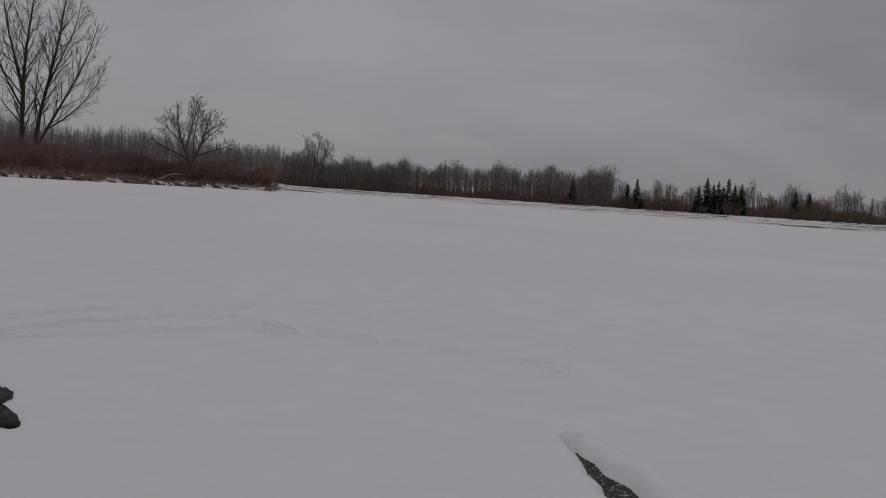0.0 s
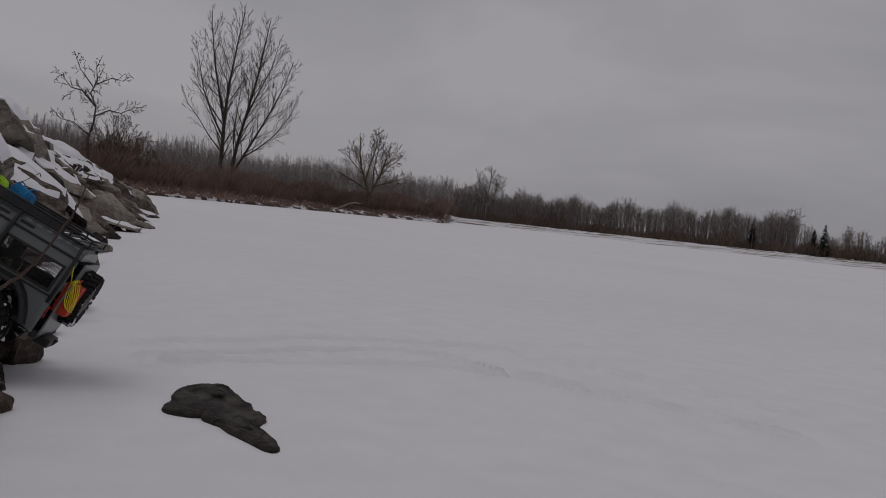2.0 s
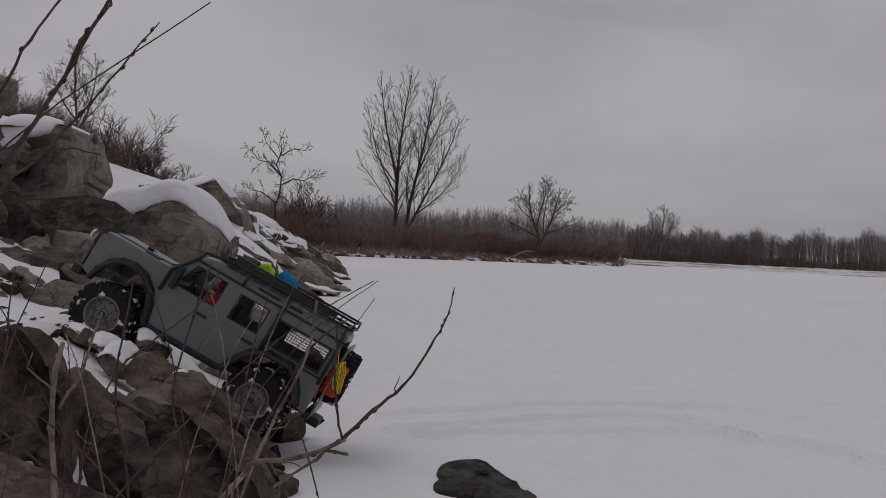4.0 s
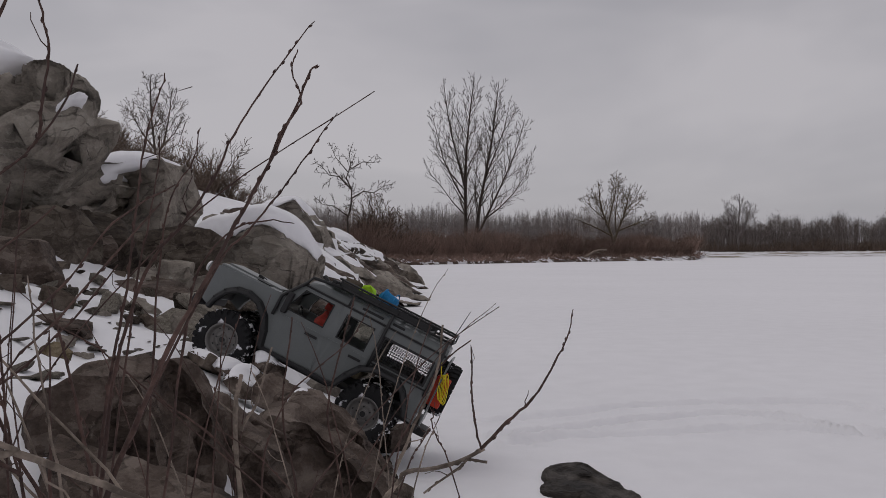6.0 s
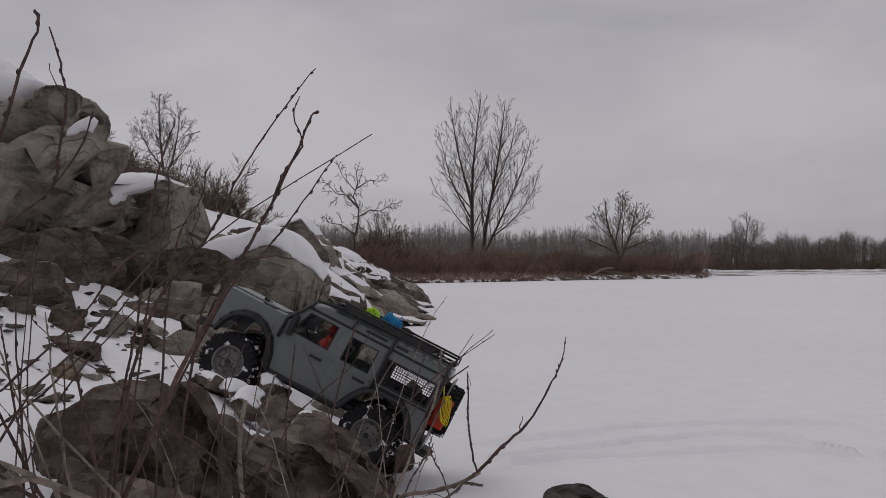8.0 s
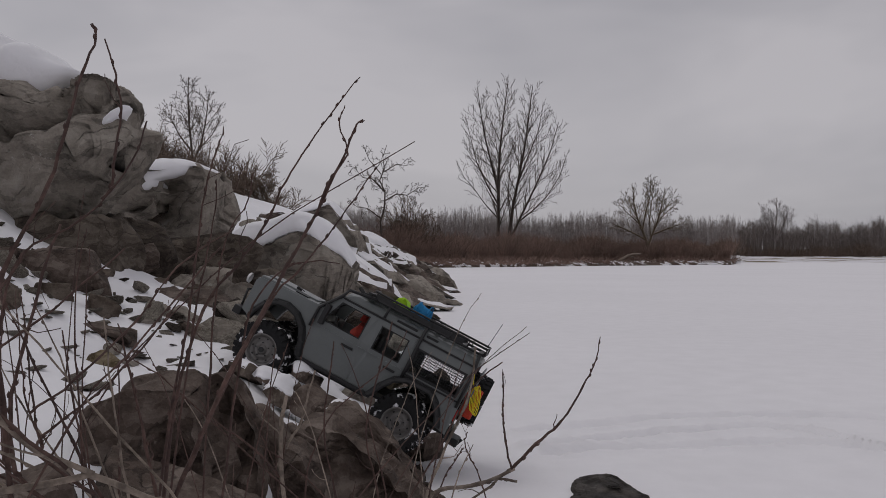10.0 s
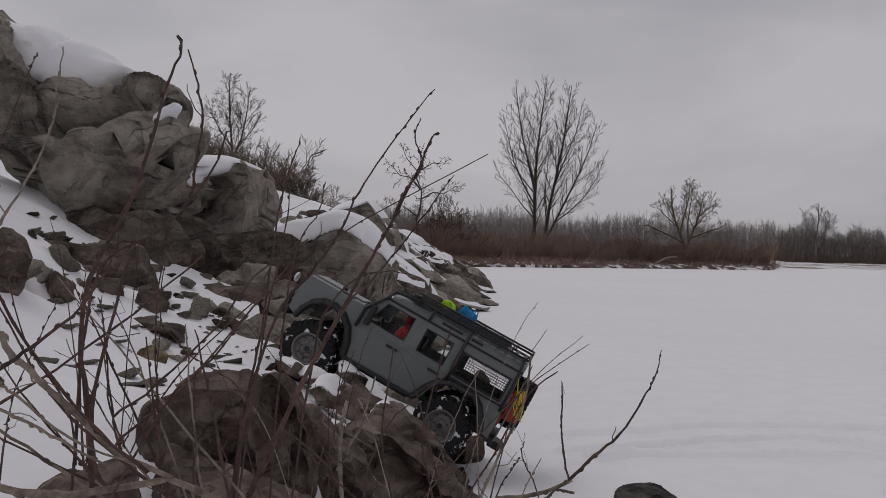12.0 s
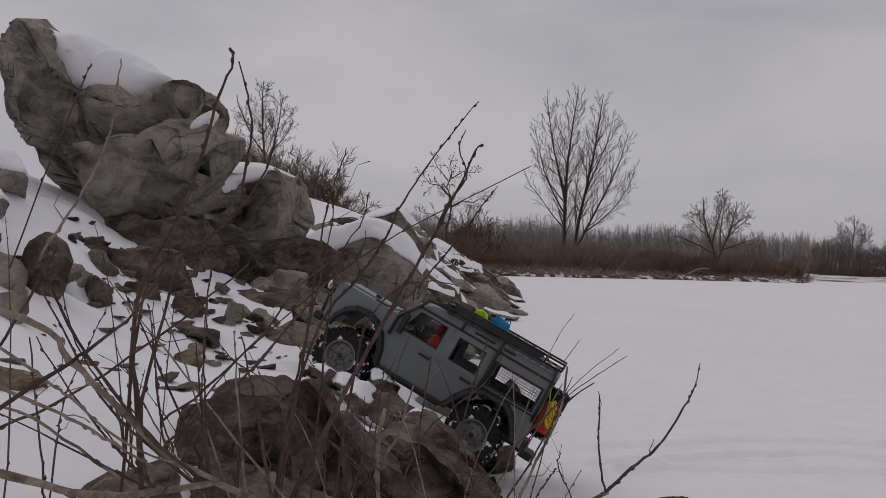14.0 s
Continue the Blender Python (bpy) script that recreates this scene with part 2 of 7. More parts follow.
def cones(name, segs, mat):
    """Many thin three-sided tapered sticks in one mesh; rows of start, end, radius at start and at end."""
    a = np.array(segs, float)
    p, q, r0, r1 = a[:, 0:3], a[:, 3:6], a[:, 6:7], a[:, 7:8]
    ahead = q - p
    ahead /= np.linalg.norm(ahead, axis=1, keepdims=True) + 1e-9
    ref = np.where(np.abs(ahead[:, 2:3]) > 0.8, (0.31, 0.52, 0.0), (0.0, 0.0, 1.0))
    side = np.cross(ahead, ref)
    side /= np.linalg.norm(side, axis=1, keepdims=True) + 1e-9
    up = np.cross(side, ahead)
    rings = []
    for c, r in ((p, r0), (q, r1)):
        for k in range(3):
            t = 2 * math.pi * k / 3
            rings.append(c + r * (math.cos(t) * side + math.sin(t) * up))
    v = np.stack(rings, 1).reshape(-1, 3)
    base = np.arange(len(a))[:, None] * 6
    quads = np.concatenate([base + np.array([k, (k + 1) % 3, 3 + (k + 1) % 3, 3 + k]) for k in range(3)], 1).reshape(-1, 4)
    me = bpy.data.meshes.new(name)
    me.vertices.add(len(v))
    me.vertices.foreach_set("co", v.ravel())
    me.loops.add(quads.size)
    me.loops.foreach_set("vertex_index", quads.ravel().astype(np.int32))
    me.polygons.add(len(quads))
    me.polygons.foreach_set("loop_start", np.arange(0, quads.size, 4, dtype=np.int32))
    me.polygons.foreach_set("loop_total", np.full(len(quads), 4, dtype=np.int32))
    me.materials.append(mat)
    me.update(calc_edges=True)
    me.validate()
    return me


SPHERES = {}


def sphere(sub):
    if sub not in SPHERES:
        bm = bmesh.new()
        bmesh.ops.create_icosphere(bm, subdivisions=sub, radius=1.0)
        bm.verts.index_update()
        SPHERES[sub] = (np.array([v.co[:] for v in bm.verts]), [tuple(v.index for v in f.verts) for f in bm.faces])
        bm.free()
    v, f = SPHERES[sub]
    return v.copy(), f


def fractal(p, scale, octaves=4, seed=0.0):
    """Fractal noise, about -1 to 1, at an array of points."""
    return np.array([noise.fractal(Vector((x * scale + seed, y * scale - seed, z * scale + 2 * seed)), 1.0, 2.1, octaves) for x, y, z in p])


def vertex_normals(v, f):
    tri = np.array([t[:3] for t in f])
    n = np.cross(v[tri[:, 1]] - v[tri[:, 0]], v[tri[:, 2]] - v[tri[:, 0]])
    out = np.zeros_like(v)
    for k in range(3):
        np.add.at(out, tri[:, k], n)
    return out / (np.linalg.norm(out, axis=1, keepdims=True) + 1e-12)


def facets(p, normal, rng, count, mean, flat=0.9, step=0.05, tilt=0.22, seam=260.0):
    """Moves that turn a surface into broken faces: each cell is pressed onto a plane of its own, with a narrow seam between."""
    pick = rng.integers(len(p), size=count)
    c = p[pick]
    n = normal[pick] + rng.normal(size=(count, 3)) * tilt
    n /= np.linalg.norm(n, axis=1, keepdims=True)
    d2 = ((p[:, None, :] - c[None]) ** 2).sum(2) / (mean * mean)
    d2 = d2 + 0.02 * fractal(p / mean, 2.0, 3, 4.4)[:, None] * rng.normal(size=count)[None]
    w = np.exp(-(d2 - d2.min(1, keepdims=True)) * seam)
    w /= w.sum(1, keepdims=True)
    off = ((p[:, None, :] - c[None]) * n[None]).sum(2)
    lift = rng.normal(size=count) * step * mean
    return ((w * (lift[None] - off * flat))[:, :, None] * n[None]).sum(1)


def rock_shape(sub, size, seed, cuts=9, rough=0.07, outline=None, boxy=0.75, strata=0.0, lean=0.0, broken=0.045, planes=(), flutes=0.0):
    """A rock about the origin: a block of random planes with worn edges, or an outline in x and z given depth, broken, roughened and layered.
    size: half widths; outline: (degrees, radius) round the y axis, in place of size's x and z.
    planes: broken faces, each (slope in x, slope in z, x, z, depth) in shares of the mean radius."""
    rng = np.random.default_rng(seed)
    d, f = sphere(sub)
    flat = np.hypot(d[:, 0], d[:, 2])
    if outline:
        ang = np.degrees(np.arctan2(d[:, 2], d[:, 0])) % 360
        a, r = np.array(sorted(outline), float).T
        reach = sum(np.interp((ang + o) % 360, np.r_[a[-1] - 360, a, a[0] + 360], np.r_[r[-1], r, r[0]]) for o in (-2.4, -1.2, 0, 1.2, 2.4)) / 5
        spread = np.where(flat > 0, np.sin(np.clip(flat, 0, 1) * math.pi / 2) ** boxy, 0)
        c, s = d[:, 0] / (flat + 1e-9), d[:, 2] / (flat + 1e-9)
        p = np.stack([reach * spread * c, np.sign(d[:, 1]) * np.abs(d[:, 1]) ** boxy * size[1], reach * spread * s], 1)
        scale = np.array([reach.mean(), size[1], reach.mean()])
        inner = 1.0 - np.clip(spread - 0.8, 0, 0.2) * 4.0
    else:
        scale = np.array(size, float)
        n = rng.normal(size=(cuts + 6, 3))
        n[:6] = np.concatenate([np.eye(3), -np.eye(3)]) + rng.normal(size=(6, 3)) * 0.22
        n /= np.linalg.norm(n, axis=1, keepdims=True)
        h = np.r_[rng.uniform(0.82, 1.0, 6), rng.uniform(0.86, 1.15, cuts)]
        p = d * ((np.maximum(d @ n.T, 0) / h) ** 28).sum(1, keepdims=True) ** (-1 / 28) * scale
        p = p * scale / np.abs(p).max(0)
        inner = np.ones(len(p))
    mean = scale.mean()
    out = d * 1.0
    if outline:
        for k, (sx, sz, qx, qz, deep) in enumerate(planes):
            face = (-deep + sx * (p[:, 0] / mean - qx) + sz * (p[:, 2] / mean - qz)) * mean + 0.03 * mean * fractal(p / mean, 1.4, 3, seed + k * 3.1)
            soft = 0.03 * mean
            p[:, 1] = np.where(p[:, 1] < 0.3 * mean, soft * np.logaddexp(p[:, 1] / soft, face / soft), p[:, 1])
        for _ in range(cuts):
            n = unit(np.array([rng.normal() * 0.95, -1.0, rng.normal() * 0.8 - 0.2]))
            far = (p / scale) @ n
            p[:, 1] += np.maximum(far - np.quantile(far, rng.uniform(0.62, 0.93)), 0) / -n[1] * scale[1] * np.clip(1.15 - spread, 0.15, 1)
        out[:, 1] *= 2.0
        out /= np.linalg.norm(out, axis=1, keepdims=True)
    if sub > 3 and broken is not None:
        p = p + facets(p, vertex_normals(p, f), rng, 20, mean, 0.6 if planes else 0.8, broken * 0.25, 0.15, 110.0)
        if sub > 5:
            p = p + facets(p, vertex_normals(p, f), rng, 90, mean, 0.5, broken * 0.10, 0.2)
    p = p + out * (fractal(p / mean, 1.3, 4, seed * 1.7) * rough * 0.6 * mean * inner)[:, None]
    p = p + out * (np.abs(fractal(p / mean, 3.2, 5, seed * 0.9 + 5)) * -rough * 0.45 * mean)[:, None]
    if sub > 4:
        p = p + out * (fractal(p / mean, 11.0, 4, seed * 0.4 + 2) * rough * 0.25 * mean)[:, None]
    if flutes:
        # upright chisel-like ribs
        p = p + out * (np.abs(fractal(p / mean * np.array([1.0, 1.0, 0.22]), 7.0, 3, seed * 1.3)) * -flutes * mean)[:, None]
    if strata:
        # beds of uneven thickness: each stands out by its own amount, with a narrow joint between
        layer = p[:, 2] + lean * p[:, 0] + 0.07 * mean * fractal(p / mean, 1.1, 3, seed)
        beds = np.cumsum(rng.uniform(0.06, 0.26, 40)) * mean + layer.min() - 0.1
        which = np.searchsorted(beds, layer)
        lo = np.r_[beds[0] - 0.2, beds][which]
        gap = np.minimum(layer - lo, np.r_[beds, beds[-1] + 1][which] - layer) / mean
        proud = rng.normal(size=len(beds) + 1)[which] - 1.6 * np.exp(-(gap / 0.012) ** 2)
        p = p + out * (proud * strata * mean * inner)[:, None]
    return p, f


def blurred(a, tri, rounds):
    for _ in range(rounds):
        total, count = a.copy(), np.ones(len(a))
        for s, e in ((0, 1), (1, 2), (2, 0)):
            np.add.at(total, tri[:, s], a[tri[:, e]])
            np.add.at(count, tri[:, s], 1)
        a = total / (count if a.ndim == 1 else count[:, None])
    return a


def snow_shell(v, f, thick, thr=0.45, seed=1.0, low=-9.0, smooth=6, behind=-9.0):
    """A snow layer on the upward parts of a rock: a smoothed surface lifted there, sunk under the rock elsewhere."""
    tri = np.array([t[:3] for t in f])
    n = vertex_normals(blurred(v, tri, smooth), f)
    depth = np.clip((n[:, 2] - thr + 0.10 * fractal(v, 9.0, 3, seed)) / 0.25, 0, 1)
    depth *= np.clip((v[:, 2] - low) / 0.03, 0, 1) * np.clip((v[:, 1] - behind) / 0.05, 0, 1)
    depth = blurred(depth, tri, smooth)
    lift = thick * (depth - 0.28) / 0.72
    p = v + np.outer(np.where(lift > 0, lift, 0), (0, 0, 1)) + n * np.where(lift > 0, 0.25 * lift, -0.012)[:, None]
    even = blurred(p, tri, smooth * 3)
    k = np.clip((depth - 0.4) / 0.4, 0, 1)[:, None]
    p = p * (1 - k) + (even + np.array([0, 0, thick * 0.3])) * k
    keep = [t for t in f if max(depth[list(t)]) > 0.2]
    return p, keep


def patches(faces):
    """Groups of faces that hang together, largest first; crumbs are left out."""
    root = {}

    def find(k):
        while root.setdefault(k, k) != k:
            root[k] = root[root[k]]
            k = root[k]
        return k

    for t in faces:
        a = find(t[0])
        for k in t[1:]:
            root[find(k)] = a
    groups = {}
    for t in faces:
        groups.setdefault(find(t[0]), []).append(t)
    out = sorted(groups.values(), key=len, reverse=True)
    return [g for g in out if len(g) >= max(14, len(out[0]) * 0.05)]


def rock_thing(name, label, at, size, seed, mat=None, turn=(0, 0, 0), sub=4, cuts=9, rough=0.07, outline=None, boxy=0.75, strata=0.0, lean=0.0,
               snow=0.0, snow_thr=0.45, group="boulders on the bank", category="boulder", broken=0.045, behind=-9.0, planes=()):
    v, f = rock_shape(sub, size, seed, cuts, rough, outline, boxy, strata, lean, broken, planes)
    m = np.array(Euler([radians(a) for a in turn]).to_matrix())
    v = v @ m.T
    ob = thing(name, label, category, group, me=mesh_of(name, v, f, mat or ROCK), m=pose(*at))
    if snow:
        sv, sf = snow_shell(v, f, snow, snow_thr, seed, smooth=(sub - 3) * 5, behind=behind)
        for patch in patches(sf)[:4]:
            used = sorted({k for t in patch for k in t})
            at_new = {k: i for i, k in enumerate(used)}
            part("snow_cap", mesh_of("snow_cap", sv[used], [tuple(at_new[k] for k in t) for t in patch], SNOW), SNOW, ob, "soft white snow cap")
    return ob




# ---- the frozen pond ----
def lines(*spans):
    """Coordinates from spans of (from, to, step)."""
    out = []
    for a, b, s in spans:
        out += list(np.arange(a, b - s * 0.25, s))
    return np.array(out + [spans[-1][1]])


def sheet(name, xs, ys, height, mat):
    gx, gy = np.meshgrid(xs, ys)
    z = height(gx, gy)
    v = np.stack([gx.ravel(), gy.ravel(), z.ravel()], 1)
    w = len(xs)
    f = [(j * w + i, j * w + i + 1, (j + 1) * w + i + 1, (j + 1) * w + i) for j in range(len(ys) - 1) for i in range(w - 1)]
    return mesh_of(name, v, f, mat)


def away(x, y, path):
    """Distance of points from a polyline."""
    best = np.full(x.shape, 9e9)
    for (ax, ay), (bx, by) in zip(path, path[1:]):
        dx, dy = bx - ax, by - ay
        k = np.clip(((x - ax) * dx + (y - ay) * dy) / (dx * dx + dy * dy), 0, 1)
        best = np.minimum(best, np.hypot(x - ax - k * dx, y - ay - k * dy))
    return best


RUT_FAR = [(0.25, 2.28), (0.58, 2.42), (0.82, 2.47), (1.10, 2.50), (1.27, 2.46), (1.37, 2.33), (1.46, 2.16), (1.58, 1.99), (1.64, 1.85), (1.72, 1.73)]
RUT_MID = [(0.26, 2.10), (0.40, 2.14), (0.63, 2.26), (0.87, 2.32), (1.00, 2.27), (1.10, 2.15), (1.23, 1.99), (1.32, 1.85), (1.40, 1.72), (1.53, 1.53)]
RUT_NEAR = [(0.27, 2.00), (0.40, 2.06), (0.66, 2.10), (0.86, 2.15), (1.00, 2.13), (1.18, 2.00), (1.28, 1.80)]
SLUSH = [(1.205, 1.065), (1.185, 1.01), (1.158, 0.94), (1.135, 0.88), (1.11, 0.80), (1.08, 0.68)]
SCUFF = [(1.05, 1.41), (1.10, 1.38), (1.215, 1.265), (1.275, 1.172), (1.36, 1.15)]
RIDGE = [(1.24, 0.90), (1.33, 0.86), (1.52, 0.85), (1.62, 0.74)]


def wavy(x, y, k, seed):
    return np.array([noise.noise(Vector((a * k + seed, b * k - seed, seed))) for a, b in zip(x.ravel(), y.ravel())]).reshape(x.shape)


def ice_height(x, y):
    near = np.exp(-((x - 0.8) ** 2 + (y - 1.8) ** 2) / 7.0)
    z = near * (0.008 * wavy(x, y, 1.6, 3.1) + 0.0035 * wavy(x, y, 7.0, 8.2) + 0.002 * wavy(x, y, 19.0, 2.2))
    rag = wavy(x, y, 16.0, 5.0) * 0.012
    crumb = 0.006 * wavy(x, y, 42.0, 7.0)
    for path, deep, wide in ((RUT_FAR, 0.016, 0.030), (RUT_MID, 0.020, 0.026), (RUT_NEAR, 0.014, 0.024)):
        d = away(x, y, path) + rag
        z += -deep * np.exp(-(d / wide) ** 4) + (0.55 * deep + crumb) * np.exp(-((d - 1.5 * wide) / (0.5 * wide)) ** 2)
    d = away(x, y, SLUSH) + 1.3 * rag
    wide = 0.014 + 0.020 * np.clip((1.07 - y) / 0.3, 0, 1)
    z += -0.05 * np.exp(-(d / wide) ** 4) + 0.012 * np.exp(-((d - 2.0 * wide) / wide) ** 2)
    d = away(x, y, SCUFF) + 2 * rag
    z += -0.008 * np.exp(-(d / 0.04) ** 2) + crumb * np.exp(-(d / 0.12) ** 2)
    d = away(x, y, RIDGE) + 2 * rag
    z += 0.012 * np.exp(-(d / 0.04) ** 2)
    z += -0.012 * np.exp(-((x - 1.62) ** 2 + (y - 1.62) ** 2) / 0.0016)
    return z


XS = lines((-640, -60, 40), (-60, -8, 4), (-8, -1, 0.35), (-1, 0, 0.05), (0, 1.85, 0.0125), (1.85, 4, 0.1), (4, 12, 0.8), (12, 80, 6), (80, 640, 40))
YS = lines((-200, -20, 30), (-20, -2, 2), (-2, 0.5, 0.2), (0.5, 2.75, 0.0125), (2.75, 4.4, 0.1), (4.4, 14, 0.6), (14, 90, 5), (90, 700, 40))
tagged(new("ground", sheet("ground", XS, YS, ice_height, ICE_SNOW)), "frozen pond under smooth white snow with wheel ruts", "snowy ground", kind="structure")
GRIT = material("wet_dark_slush", (0.030, 0.032, 0.030), 0.55, spread=0.4, scale=40, fine=300, bump=0.8, bump_scale=160, second=(0.5, 0.5, 0.52), second_scale=110, second_at=(0.56, 0.64), bump_distance=0.006)
sv, sf = [], []
for (x, y), w in zip(SLUSH, (0.014, 0.024, 0.032, 0.04, 0.048, 0.05)):
    sv += [(x - w, y, -0.019), (x - w * 0.3, y, -0.022), (x + w * 0.4, y, -0.020), (x + w, y, -0.018)]
for i in range(len(SLUSH) - 1):
    sf += [(4 * i + k, 4 * i + k + 1, 4 * i + k + 5, 4 * i + k + 4) for k in range(3)]
thing("slush_strip", "dark wet slush showing through broken snow", "slush", me=mesh_of("slush_strip", sv, sf, GRIT))


# ---- the near bank ----
EDGE_Y = [-38.01, 0, 0.507, 0.697, 0.912, 1.052, 1.267, 1.457, 1.647, 1.837, 2.154, 2.787, 3.294, 3.674, 4.181, 4.498, 5.321, 6.208, 8.362, 10.136, 12.923, 14.19, 16.471, 22.806, 35.476, 76.02]
EDGE_X = [0.05, -0.05, -0.24, -0.33, -0.33, -0.20, -0.15, -0.10, -0.05, -0.03, -0.01, 0.0, -0.25, -0.38, -0.2, -0.1, -0.22, -0.30, -0.08, 0.0, 0.08, -0.2, -1.1, -2.6, -3.4, -6]


def bank_height(x, y, bumps=True):
    d = np.interp(y, EDGE_Y, EDGE_X) - x
    a = np.interp(d, [-0.6, 0, 0.1, 0.25, 0.4, 0.7, 1.2, 2, 4, 8, 40], [-0.25, -0.025, 0.10, 0.25, 0.33, 0.37, 0.46, 0.75, 1.5, 2.6, 4.5])
    wall = np.interp(d, [-0.6, -0.02, 0.02, 0.06, 0.13, 0.25, 0.4, 0.7, 1.2, 2, 4, 8, 40], [-0.25, -0.04, 0.09, 0.175, 0.225, 0.265, 0.31, 0.36, 0.46, 0.75, 1.5, 2.6, 4.5])
    steep = np.interp(y, [0.253, 0.633, 1.457, 1.774], [0, 1, 1, 0])
    a = a * (1 - steep) + wall * steep
    b = np.interp(d, [-0.6, 0, 0.15, 0.4, 1.0, 2, 4, 8, 40], [-0.25, -0.025, 0.09, 0.28, 0.62, 1.0, 1.75, 2.7, 4.5])
    k = np.clip((y - 3.04) / 2.03, 0, 1)
    low = np.interp(y, [-1.267, 1.14, 1.457, 1.799, 2.091, 2.407, 2.914, 3.801], [1, 1, 0.85, 0.62, 0.70, 0.85, 0.75, 0.7])
    low = low + (1 - low) * np.clip((d - 0.6) / 0.9, 0, 1)
    rise = np.interp(d, [0.6, 0.7, 0.9, 1.08, 1.3, 2, 4], [0, 0.02, 0.07, 0.20, 0.36, 0.38, 0.1]) * np.interp(y, [0.253, 1.14, 1.9, 2.217, 2.787], [0.3, 1, 1, 0.3, 0.2])
    z = (a * low + rise) * (1 - k) + b * k
    if bumps:
        amount = np.clip(d / 0.3, 0, 1)
        z = z + amount * (0.026 * wavy(x, y, 4.5, 1.3) + 0.015 * wavy(x, y, 13.0, 6.6) + 0.006 * wavy(x, y, 31.0, 2.6)) + np.clip(d / 3, 0, 1) * 0.12 * wavy(x, y, 0.9, 9.0)
    return z


def bank_z(x, y):
    return float(bank_height(np.array([[x]]), np.array([[y]]))[0, 0])


BX = lines((-60, -14, 3), (-14, -4, 0.5), (-4, -1.4, 0.12), (-1.4, 0.32, 0.022))
BY = lines((-8, -0.6, 0.4), (-0.6, 3.3, 0.025), (3.3, 7.6, 0.08), (7.6, 15.2, 0.25), (15.2, 76, 2.5))
tagged(new("bank", sheet("bank", BX, BY, bank_height, SNOW)), "snow-covered bank sloping down to the ice", "snowy bank", kind="structure")

# ---- the far shore ----
SHORE_AZ = [-53.81, -7.92, -0.79, 6.33, 13.57, 19.1, 19.6, 22.77, 27.14, 40.24, 50.55, 71.25, 110]
SHORE_R = [24, 34, 39, 45, 54, 61, 123, 131, 134, 113, 100, 88, 93]


def shore_sheet(name, az0, az1, mat):
    az = np.arange(az0, az1 + 0.01, 0.35)
    r0 = np.interp(az, SHORE_AZ, SHORE_R)
    fore = np.interp(az, [-60, 19.2, 19.6, 110], [0.07, 0.07, 0.30, 0.30])
    run = [(-1.04, -0.25), (-1.0, 0.02), (-0.93, 0.12), (-0.8, 0.20), (-0.4, 0.27), (0.0, 0.30)]
    off = np.array([0.9, 1.8, 3.5, 7, 14, 30, 70, 160, 330])
    up = np.array([0.31, 0.34, 0.42, 0.5, 0.6, 0.8, 1.1, 1.6, 2.6])
    v, f = [], []
    for i, a in enumerate(az):
        s, c = math.sin(radians(a)), math.cos(radians(a))
        for o, u in [(q * fore[i] * r0[i], u) for q, u in run] + list(zip(off, up)):
            r = r0[i] + o + 0.5 * noise.noise(Vector((a * 1.3, o, 4.0)))
            v.append((r * s, r * c, u + 0.10 * noise.noise(Vector((a * 2.2, o * 0.8, 1.0))) * (u > 0.1)))
    off = [0] * (len(run) + len(off))
    w = len(off)
    for i in range(len(az) - 1):
        for j in range(w - 1):
            f.append((i * w + j, i * w + j + 1, (i + 1) * w + j + 1, (i + 1) * w + j))
    return mesh_of(name, v, f, mat)


tagged(new("far_bank", shore_sheet("far_bank", -62, 19.25, SOIL)), "low earthy shore with patches of snow", "shore", kind="structure")
tagged(new("far_meadow", shore_sheet("far_meadow", 19.45, 112, MEADOW)), "flat shore of dry yellow grass and snow", "shore", kind="structure")


def shore_point(az, beyond):
    r = float(np.interp(az, SHORE_AZ, SHORE_R)) + beyond
    return np.array([r * math.sin(radians(az)), r * math.cos(radians(az)), float(np.interp(beyond, [-5, 0, 1, 4, 14, 70, 330], [0.05, 0.28, 0.30, 0.43, 0.6, 1.1, 2.6]))])


# ---- bare trees ----
def limb(rng, tubes, base, way, length, radius, depth, rise=0.15, wander=0.12, forks=5, spread=38, thin=0.006, first=0.25, shrink=0.62):
    """One limb and, from it, smaller ones."""
    steps = 7 if depth > 2 else 5 if depth > 1 else 3
    p, d = np.array(base, float), unit(np.array(way, float))
    pts, radii = [p], [radius]
    for i in range(steps):
        d = unit(d + rng.normal(size=3) * wander + np.array([0, 0, rise]) / steps * 2)
        p = p + d * length / steps
        pts.append(p)
        radii.append(max(radius * (1 - 0.82 * (i + 1) / steps), thin * 0.7))
    tubes.add(pts, radii, 6 if depth > 2 else 4 if depth > 1 else 3)
    if depth == 0:
        return
    for k in range(forks + (depth == 1) * 2):
        t = first + (0.97 - first) * (k + rng.uniform(0.1, 0.9)) / (forks + (depth == 1) * 2)
        i = min(int(t * steps), steps - 1)
        q = pts[i] + (pts[i + 1] - pts[i]) * (t * steps - i)
        along = unit(pts[i + 1] - pts[i])
        turn = rng.uniform(0, 2 * math.pi)
        side = unit(np.cross(along, (math.cos(turn), math.sin(turn), 0.2)))
        a = radians(spread * rng.uniform(0.7, 1.25))
        limb(rng, tubes, q, along * math.cos(a) + side * math.sin(a), length * shrink * (1.12 - 0.62 * t) * rng.uniform(0.75, 1.15),
             max(radius * (1 - 0.8 * t) * 0.62, thin), depth - 1, rise, wander, forks, spread, thin, 0.2, shrink)


